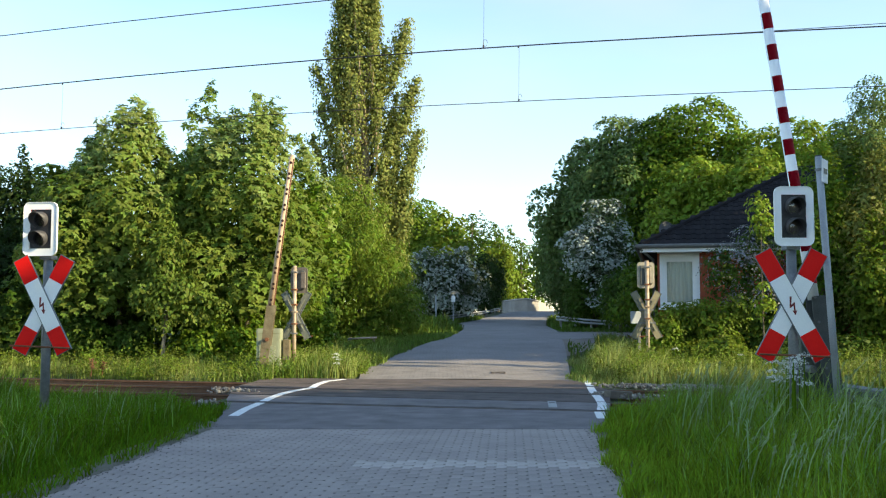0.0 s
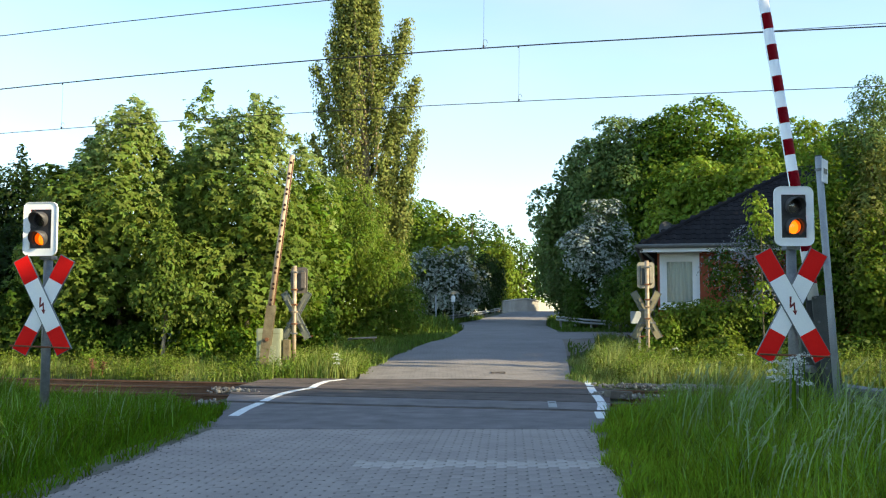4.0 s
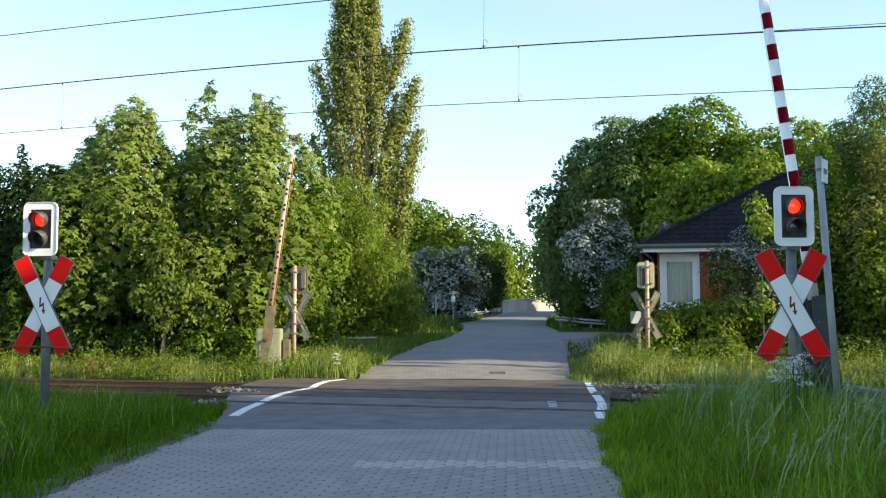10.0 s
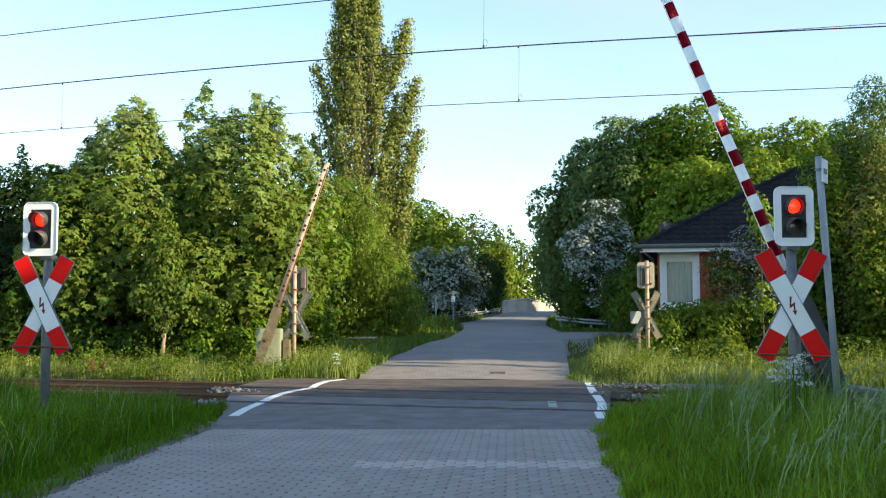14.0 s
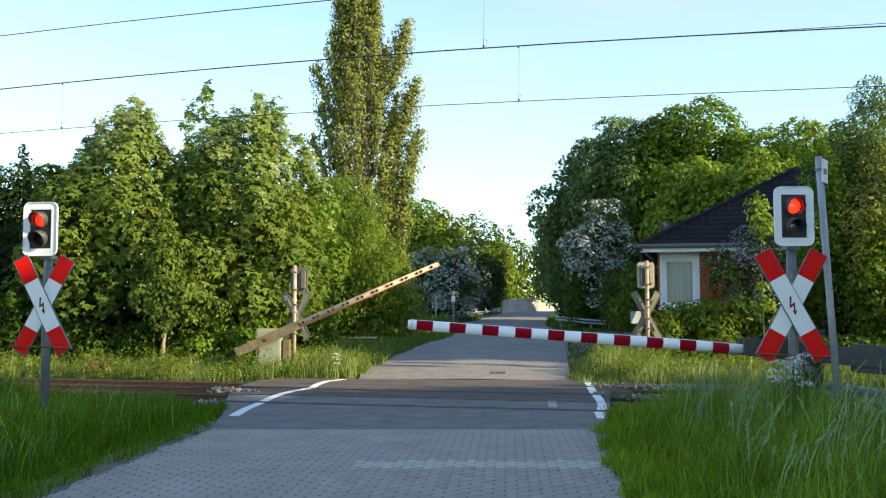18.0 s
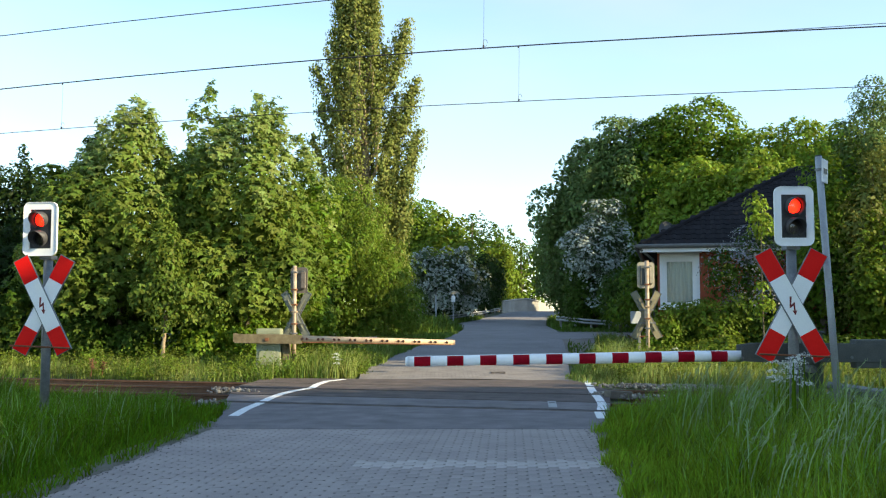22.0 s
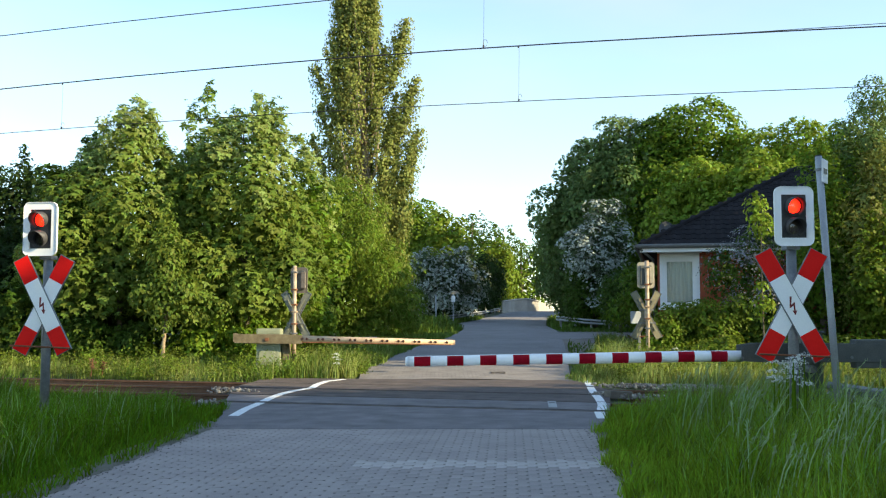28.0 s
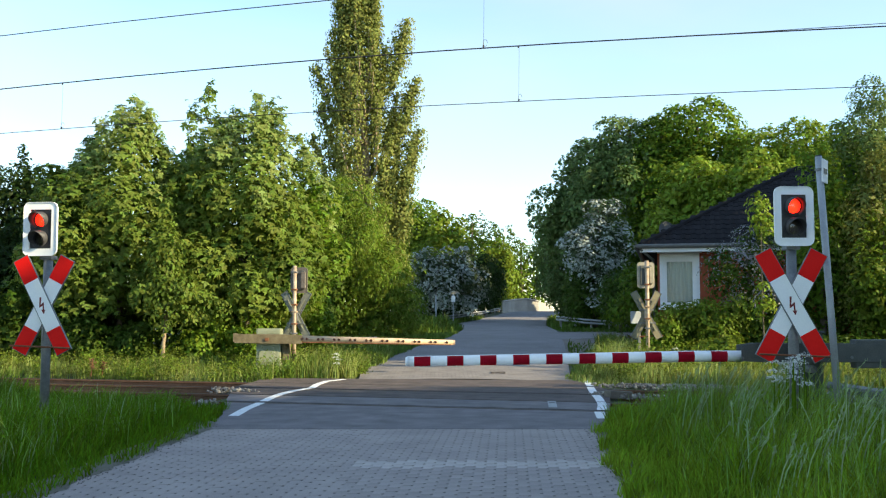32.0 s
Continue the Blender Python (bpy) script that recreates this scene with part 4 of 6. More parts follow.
# ---- house ----
def build_house():
    root = thing("house", pose(6.45, 30, 0, 0, 0, -13) @ pose(-6.45, -30, 0), "low red house with a dark hipped tile roof", "house")
    x0, x1, y0, y1, zb, zt = 6.7, 18.0, 30.0, 39.0, 0.0, 3.55
    wx0, wx1, wz0, wz1 = 6.82, 7.92, 1.75, 3.36

    def slab(a, b, c, d, e, f):
        return box(b - a, d - c, f - e, 0.0, ((a + b) / 2, (c + d) / 2, (e + f) / 2))
    bm = slab(x0, wx0, y0, y0 + 0.3, zb, zt)
    for s in ((wx1, x1, y0, y0 + 0.3, zb, zt), (wx0, wx1, y0, y0 + 0.3, zb, wz0), (wx0, wx1, y0, y0 + 0.3, wz1, zt)):
        add_to(bm, slab(*s))
    part("front_wall", bm, WALL_RED, root, "red front wall")
    part("side_wall", slab(x0, x0 + 0.3, y0 + 0.302, y1, zb, zt), WALL_RED, root)
    part("side_wall", slab(x1 - 0.3, x1, y0 + 0.302, y1, zb, zt), WALL_RED, root)
    part("back_wall", slab(x0 + 0.302, x1 - 0.302, y1 - 0.3, y1, zb, zt), WALL_RED, root)
    part("floor_slab", slab(x0 + 0.302, x1 - 0.302, y0 + 0.302, y1 - 0.302, 0.3, 0.45), CONCRETE, root)
    # window
    win = part("window", ring_plate([(-0.6, -0.82), (0.6, -0.82), (0.6, 0.86), (-0.6, 0.86)], [(-0.49, -0.74), (0.49, -0.74), (0.49, 0.72), (-0.49, 0.72)], 0.12), WOOD_WHITE, root, "white timber window surround", Matrix.Translation((7.37, y0 - 0.05, 2.54)))
    part("sash", ring_plate([(-0.489, -0.739), (0.489, -0.739), (0.489, 0.719), (-0.489, 0.719)], [(-0.385, -0.66), (0.385, -0.66), (0.385, 0.6), (-0.385, 0.6)], 0.06), WOOD_WHITE, win, "", Matrix.Translation((0, 0.075, 0)))
    part("pane", plate([(-0.386, -0.661), (0.386, -0.661), (0.386, 0.601), (-0.386, 0.601)], 0.006), GLASS, win, "window pane", Matrix.Translation((0, 0.1, 0))).visible_shadow = False
    bm = bmesh.new()
    n = 40
    rows = [[bm.verts.new((-0.5 + k / n, 0.02 * math.sin(k * 1.3), z)) for k in range(n + 1)] for z in (-0.8, 0.75)]
    for k in range(n):
        bm.faces.new((rows[0][k], rows[0][k + 1], rows[1][k + 1], rows[1][k]))
    part("curtain", bm, CURTAIN, win, "pale drawn curtain", Matrix.Translation((0, 0.22, 0)), True)
    part("cornice", box(1.34, 0.1, 0.07, 0.012, (0, 0.03, 0.9)), WOOD_WHITE, win)
    part("sill", box(1.3, 0.2, 0.06, 0.012, (0, 0.0, -0.86)), WOOD_WHITE, win)
    # roof
    ex0, ex1, ey0, ey1, ez = 6.2, 18.5, 29.45, 39.5, 3.62
    rx0, rx1, ry, rz = 11.45, 13.6, 34.5, 6.55
    v = [(ex0, ey0, ez), (ex1, ey0, ez), (ex1, ey1, ez), (ex0, ey1, ez), (rx0, ry, rz), (rx1, ry, rz)]
    low = [(a, b, c - 0.1) for a, b, c in v[:4]]
    roof = put("roof", mesh_of("roof", v + low, [(0, 1, 5, 4), (1, 2, 5), (2, 3, 4, 5), (3, 0, 4), (0, 6, 7, 1), (1, 7, 8, 2), (2, 8, 9, 3), (3, 9, 6, 0), (6, 9, 8, 7)], ROOF_REST), root, None, "dark hipped tile roof")
    part("fascia", box(ex1 - ex0, 0.03, 0.16, 0.004, ((ex0 + ex1) / 2, ey0 - 0.02, ez - 0.13)), WOOD_WHITE, roof, "white fascia board")
    part("fascia", box(0.03, ey1 - ey0, 0.16, 0.004, (ex0 - 0.02, (ey0 + ey1) / 2, ez - 0.13)), OLD_GREY, roof)
    part("gutter", tube([(ex0 - 0.1, ey0 - 0.1, ez - 0.03), (ex1 + 0.1, ey0 - 0.1, ez - 0.03)], 0.07, 10), EAVE, roof, "grey gutter", None, True)
    part("gutter", tube([(ex0 - 0.1, ey0 - 0.1, ez - 0.03), (ex0 - 0.1, ey1 + 0.1, ez - 0.03)], 0.07, 10), EAVE, roof, "", None, True)
    part("downpipe", tube([(6.2, 29.38, 3.5), (6.58, 29.9, 3.2), (6.6, 29.92, 0.2)], 0.045, 10), EAVE, root, "", None, True)
    part("hip_ridge", tube([(ex0, ey0, ez + 0.02), (rx0, ry, rz + 0.03)], 0.09, 8), ROOF_TILE, roof)
    part("ridge", tube([(rx0, ry, rz + 0.03), (rx1, ry, rz + 0.03)], 0.1, 8), ROOF_TILE, roof)
    # tiles of the front slope
    rows_n = 17
    slope = Vector((0, ry - ey0, rz - ez))
    nrm = Vector((0, -(rz - ez), ry - ey0)).normalized()
    length = slope.length / rows_n
    bm = bmesh.new()
    tw, tl, th = 0.3, length * 1.12, 0.02
    prof = [(0.0, 0.0), (0.06, 0.028), (0.13, 0.03), (0.19, 0.004), (0.3, 0.0)]
    tv, tf = [], []
    for yy, lift in ((0, th), (tl, 0.004)):
        for a, b in prof:
            tv.append((a - 0.15, yy, b + lift))
    tv += [(a - 0.15, 0, -0.004) for a, b in prof]
    n = len(prof)
    for k in range(n - 1):
        tf.append((k, k + 1, n + k + 1, n + k))
        tf.append((2 * n + k, 2 * n + k + 1, k + 1, k))
    bm.free()
    me = mesh_of("tile", tv, tf, ROOF_TILE)
    pitch = math.atan2(slope.z, slope.y)
    rest_v, rest_f = [], []
    cnt = 0
    for r in range(rows_n):
        f = r / rows_n
        xa = ex0 + (rx0 - ex0) * f
        xb = ex1 + (rx1 - ex1) * f
        for c in range(int((xb - xa) / tw) + 1):
            x = xa + 0.15 + c * tw
            if x > xb:
                break
            p = Vector((x, ey0, ez)) + slope * f + nrm * 0.012
            p.x = x
            m = Matrix.LocRotScale(p, Euler((pitch, 0, 0)), None)
            if x < 12.2 and cnt < 300:
                put("roof_tile", me, roof, m)
                cnt += 1
            else:
                b = len(rest_v)
                rest_v += [m @ Vector(q) for q in tv]
                rest_f += [tuple(b + k for k in q) for q in tf]
    ob = put("tile_field", mesh_of("tile_field", rest_v, rest_f, ROOF_REST), roof)
    ob["kind"] = "stuff"
    # satellite dish on the eave
    dish = thing("satellite_dish", pose(7.5, 32.0, 4.3, -12, 0, 24), "grey satellite dish on the roof edge", "satellite dish")
    part("reflector", disc(0.33, 0.0, 24, -0.06), EAVE, dish, "", None, True)
    part("feed_arm", tube([(0, 0, -0.3), (0, -0.3, -0.1)], 0.012, 6), EAVE, dish)
    part("bracket", tube([(0, 0.05, 0), (0, 0.12, -0.45)], 0.02, 8), EAVE, dish)


# ---- far things along the road ----
def build_far_things():
    par = thing("bridge_parapet", Matrix(), "pale concrete bridge parapet at the crest of the road", "parapet")

    def wall(pts, top, name, mat):
        verts, faces = [], []
        for (x, y), (zb, zt) in zip(pts, top):
            verts += [(x, y, zb), (x, y, zt), (x - 0.1, y + 0.3, zt), (x - 0.1, y + 0.3, zb)]
        for k in range(len(pts) - 1):
            a = 4 * k
            for j in range(4):
                faces.append((a + j, a + (j + 1) % 4, a + 4 + (j + 1) % 4, a + 4 + j))
        faces += [(0, 1, 2, 3), tuple(range(4 * len(pts) - 1, 4 * len(pts) - 5, -1))]
        put(name, mesh_of(name, verts, faces, mat), par)
    wall([(5.7, 91.5), (7.0, 94.3), (8.4, 95.8), (9.55, 96.4)], [(1.5, 2.85), (1.5, 3.05), (1.5, 3.15), (1.5, 2.95)], "wall", CONCRETE)
    wall([(9.56, 96.4), (10.6, 98.2), (12.1, 101.5)], [(1.5, 2.95), (1.5, 2.7), (1.5, 1.98)], "end_wall", CONCRETE)
    part("coping", tube([(5.7, 91.5, 2.86), (7.0, 94.3, 3.06), (8.4, 95.8, 3.16), (9.55, 96.4, 2.96)], 0.1, 6), CONCRETE, par)

    def rail(pts, label, drop, metal=STEEL):
        root = thing("guard_rail", Matrix(), label, "guard rail", "guard rails")
        for dz in (0.55, 0.70):
            part("beam", tube([(x, y, rise(y) + dz - drop + up) for x, y, up in pts], 0.055, 8), metal, root, "", None, True)
        for k in range(len(pts) - 1):
            for f in (0.15, 0.65):
                x, y = pts[k][0] + (pts[k + 1][0] - pts[k][0]) * f, pts[k][1] + (pts[k + 1][1] - pts[k][1]) * f
                part("post", box(0.1, 0.1, 0.75, 0.01, (x, y + 0.1, rise(y) + 0.3 - drop + pts[k][2] * (1 - f) + pts[k + 1][2] * f)), metal, root)
    rail([(0.2, 61, 0), (1.6, 69, 0), (3.2, 77, 0), (5.4, 90, 0)], "dull steel guard rail along the verge before the bridge", 0.28, RAIL_STEEL)
    rail([(6.0, 50.8, 0.2), (7.2, 48.4, 0.06), (8.9, 48.0, -0.06), (10.5, 48.6, -0.12)], "curved steel guard rail at the side lane", 0.33)
    near = thing("guard_rail", Matrix(), "low grey steel guard rail behind the barrier", "guard rail", "guard rails")
    run = [(5.45, 13.7), (5.55, 12.4), (5.75, 10.6), (6.1, 8.4)]
    prof = [(0.0, 0.53), (0.035, 0.5), (0.035, 0.455), (0.0, 0.425), (0.0, 0.385), (0.035, 0.355), (0.035, 0.31), (0.0, 0.28)]
    verts = [(x - d, y, z) for x, y in run for d, z in prof] + [(x - d + 0.006, y, z) for x, y in run for d, z in prof]
    n, half = len(prof), len(prof) * len(run)
    faces = []
    for k in range(len(run) - 1):
        for j in range(n - 1):
            a = k * n + j
            faces += [(a, a + 1, a + n + 1, a + n), (a + half, a + n + half, a + n + 1 + half, a + 1 + half)]
        for j in (0, n - 1):
            a = k * n + j
            faces.append((a, a + n, a + n + half, a + half))
    put("beam", mesh_of("beam", verts, faces, RAIL_STEEL), near, None, "dull grey corrugated beam")
    for x, y in ((5.47, 13.4), (5.62, 11.9), (5.8, 10.2), (6.0, 8.9)):
        part("post", box(0.1, 0.06, 0.6, 0.006, (x + 0.06, y, 0.2)), RAIL_STEEL, near)
    # made-up plate in place of a faint dark stain on the road
    lid = thing("dark_patch", pose(1.36, 23.8, rise(23.8) + 0.012, 0, 0, -4), "small dark plate in the road, standing for a faint stain", "cover")
    part("frame", ring_plate(rounded(0.36, 0.36, 0.03), rounded(0.32, 0.32, 0.02), 0.02), RAIL_TOP, lid, "", Matrix.Rotation(radians(90), 4, "X"))
    part("grate", box(0.31, 0.31, 0.012, 0.003, (0, 0, -0.012)), RAIL_TOP, lid)
    sg = thing("road_sign", pose(0.62, 58.0, rise(58)), "small white road sign on a thin post", "road sign", "road signs")
    part("post", tube([(0, 0, -0.2), (0, 0, 2.0)], 0.03, 8), POLE_GREY, sg)
    part("plate", plate(rounded(0.24, 0.36, 0.03), 0.02, 0.003), WHITE, sg, "white sign plate", Matrix.Translation((0, -0.05, 1.55)))
    part("arrow_plate", plate([(-0.3, 0.0), (-0.22, -0.08), (0.22, -0.08), (0.3, 0.0), (0.22, 0.08), (-0.22, 0.08)], 0.02, 0.003), OLD_GREY, sg, "", Matrix.Translation((0.05, -0.05, 1.92)))
    sg2 = thing("marker_post", pose(-0.38, 52.0, rise(52)), "thin pale grey marker post beside the lane", "post")
    part("post", tube([(0, 0, -0.2), (0, 0, 1.72)], 0.04, 8), POLE_GREY, sg2)
    part("cap", tube([(0, 0, 1.72), (0, 0, 1.8)], [0.05, 0.03], 8), OLD_GREY, sg2)
    old = thing("old_rail", pose(-2.78, 33.2, 0.66, 0, 0, 6), "dull weathered steel rail lying in the grass bank", "rail")
    part("beam", tube([(-0.5, 0, 0.0), (0.0, 0, 0.04), (0.5, 0, 0.05)], 0.035, 8), RAIL_STEEL, old, "", None, True)
    for x in (-0.4, 0.4):
        part("stub", box(0.08, 0.08, 0.3, 0.01, (x, 0.05, -0.08)), SLEEPER, old)
    timber = thing("timber_block", pose(3.18, 17.55, 0.03, 0, 4, 28), "brown weathered timber block beside the crossing", "timber")
    part("block", box(0.5, 0.2, 0.14, 0.02), SLEEPER, timber)
    part("end_plate", box(0.02, 0.19, 0.13, 0.004, (0.262, 0, 0)), RUST, timber)
    for k, (x, y, h) in enumerate(((-8.45, 23.2, 0.4), (-8.25, 23.4, 0.33))):
        dock = thing("dock_plant", pose(x, y, rise(y), 0, 0, 40 * k), "reddish-brown seeding dock plant in the verge", "plant", "dock plants")
        part("stem", tube([(0, 0, -0.03), (0.02, 0, h * 0.6), (0.03, 0.01, h)], [0.012, 0.009, 0.004], 6), RUST, dock)
        g = np.random.default_rng(300 + k)
        zz = g.uniform(0.4, 1.0, 150) * h
        pts = np.stack([0.025 + g.normal(0, 0.035, 150), g.normal(0, 0.035, 150), zz], 1)
        v, quads = leaf_cloud(g, pts, np.tile([0, -0.5, 0.5], (150, 1)), 0.04, 0.8)
        put("seed_spike", fast_mesh("seed_spike", v, quads, DOCK), dock, None, "rust-red seed spike")["kind"] = "stuff"
    cab = thing("switch_box", pose(4.93, 24.6, 1.02, 0, 0, 6), "small white plate on a short post beside the mast", "sign plate")
    part("plate", plate(rounded(0.27, 0.31, 0.02), 0.03, 0.003), POLE_WHITE, cab, "", Matrix.Translation((0, 0, 0.4)))
    part("post", box(0.06, 0.06, 1.5, 0.005, (0.1, 0.06, -0.25)), GALV, cab)


# ---- plants ----
def leaf_frame(rng, centres, normals, size, flat, aim):
    """Two axes, a normal and a size for each leaf; the leaf hangs along aim, or any way."""
    n = len(centres)
    nr = normals + rng.normal(0, flat, (n, 3))
    nr /= np.linalg.norm(nr, axis=1, keepdims=True) + 1e-9
    ref = rng.normal(0, 1, (n, 3)) if aim is None else aim + rng.normal(0, 0.45, (n, 3))
    u = np.cross(nr, ref)
    u /= np.linalg.norm(u, axis=1, keepdims=True) + 1e-9
    v = np.cross(u, nr)
    return u, v, nr, (size * rng.uniform(0.6, 1.25, n))[:, None]


def leaf_cloud(rng, centres, normals, size, flat=0.55, shape=(0.62, 1.0), aim=None):
    """Small folded leaves at the given places, facing roughly along the normals."""
    u, v, nr, s = leaf_frame(rng, centres, normals, size, flat, aim)
    w = u * s * shape[0] * 0.5
    h = v * s * shape[1] * 0.5
    fold = nr * s * 0.14
    p = np.stack([centres - h, centres + w + fold, centres + h, centres - w + fold], 1)
    return p.reshape(-1, 3), np.arange(len(centres) * 4).reshape(-1, 4)


def palm_cloud(rng, centres, normals, size, flat=0.4, aim=None):
    """Maple leaves: three pointed lobes from one stalk, the side lobes bent down a little."""
    u, v, nr, s = leaf_frame(rng, centres, normals, size, flat, aim)
    n = len(centres)
    base = centres - v * s * 0.35
    pts = [base]
    for turn, long, wide in ((0.0, 0.95, 0.22), (1.0, 0.78, 0.2), (-1.0, 0.78, 0.2)):
        d = v * math.cos(turn) + u * math.sin(turn)
        e = u * math.cos(turn) - v * math.sin(turn)
        bend = nr * s * (0.1 if turn == 0 else -0.12)
        mid = base + d * s * long * 0.55 + bend * 0.4
        pts += [mid + e * s * wide, base + d * s * long - bend, mid - e * s * wide]
    k = np.arange(n)[:, None] * 10
    quads = np.concatenate([k + np.array([[0, 1, 2, 3]]), k + np.array([[0, 4, 5, 6]]), k + np.array([[0, 7, 8, 9]])])
    return np.stack(pts, 1).reshape(-1, 3), quads


def crown_points(rng, lumps, clumps, per, radius, up=0.35, tall=1.0, gap=1.0, hang=0.5, dome=1.0):
    """Leaf places, facings and hanging directions: domed drooping sprays spaced over the skin of lumps, with some inside."""
    L = np.array(lumps, float)
    area = (L[:, 3] * L[:, 4] + L[:, 3] * L[:, 5] + L[:, 4] * L[:, 5])
    many = clumps * 4
    pick = rng.choice(len(L), many, p=area / area.sum())
    d = rng.normal(0, 1, (many, 3))
    d[:, 2] += 0.15
    d[:, 1] -= 0.35
    d /= np.linalg.norm(d, axis=1, keepdims=True)
    c = L[pick, :3] + d * L[pick, 3:6] * rng.uniform(0.84, 1.05, many)[:, None]
    deep = np.zeros(many, bool)
    for k in range(len(L)):
        deep |= np.linalg.norm((c - L[k, :3]) / L[k, 3:6], axis=1) < 0.8
    c, d = c[~deep], d[~deep]
    # sprays keep their distance, so that hollows stay between them
    kept = np.empty((0, 3))
    chosen = []
    for k in range(len(c)):
        if len(chosen) >= clumps * 0.8:
            break
        if not len(chosen) or ((kept - c[k]) ** 2).sum(1).min() > (radius * gap * 1.25) ** 2:
            kept = np.concatenate([kept, c[k:k + 1]])
            chosen.append(k)
    c, d = c[chosen], d[chosen]
    inner = rng.integers(0, len(c), max(1, int(len(c) * 0.3)))
    mid = L[:, :3].mean(0)
    c = np.concatenate([c, c[inner] + (mid - c[inner]) * rng.uniform(0.12, 0.4, (len(inner), 1))])
    d = np.concatenate([d, d[inner]])
    m = len(c)
    nrm = d * 0.75 + np.array([0, 0, up])
    nrm /= np.linalg.norm(nrm, axis=1, keepdims=True)
    t1 = np.cross(nrm, rng.normal(0, 1, (m, 3)))
    t1 /= np.linalg.norm(t1, axis=1, keepdims=True)
    t2 = np.cross(nrm, t1)
    a = rng.uniform(0, 2 * np.pi, (m, per, 1))
    r = np.sqrt(rng.random((m, per, 1))) * radius * 1.55 * rng.uniform(0.6, 1.25, (m, 1, 1))
    flat_off = t1[:, None] * np.cos(a) * r * 1.25 + t2[:, None] * np.sin(a) * r * 0.8
    off = flat_off - nrm[:, None] * (r * r / radius * 0.32 * dome + rng.normal(0, 0.14, (m, per, 1)) * radius)
    off[..., 2] -= (hang * 0.45 * r * r / radius)[..., 0]
    off[..., 2] *= tall
    nn = (nrm[:, None] + 0.5 * flat_off / radius).reshape(-1, 3)
    aim = (flat_off / radius * 0.6 + np.array([0, 0, -1.6 * hang])).reshape(-1, 3)
    return (c[:, None] + off).reshape(-1, 3), nn, aim


CROWNS = []


def lobed(rng, lumps, lobes):
    """Sets smaller lobes over the skin of each lump."""
    made = [(l[0], l[1], l[2], l[3] * 0.86, l[4] * 0.86, l[5] * 0.86) for l in lumps]
    for l in lumps:
        for _ in range(lobes):
            d = rng.normal(0, 1, 3)
            d /= np.linalg.norm(d)
            d[1] -= 0.25
            s = rng.uniform(0.3, 0.46)
            made.append((l[0] + d[0] * l[3] * 0.78, l[1] + d[1] * l[4] * 0.78, l[2] + d[2] * l[5] * 0.78, l[3] * s, l[4] * s, l[5] * s * 0.8))
    return made


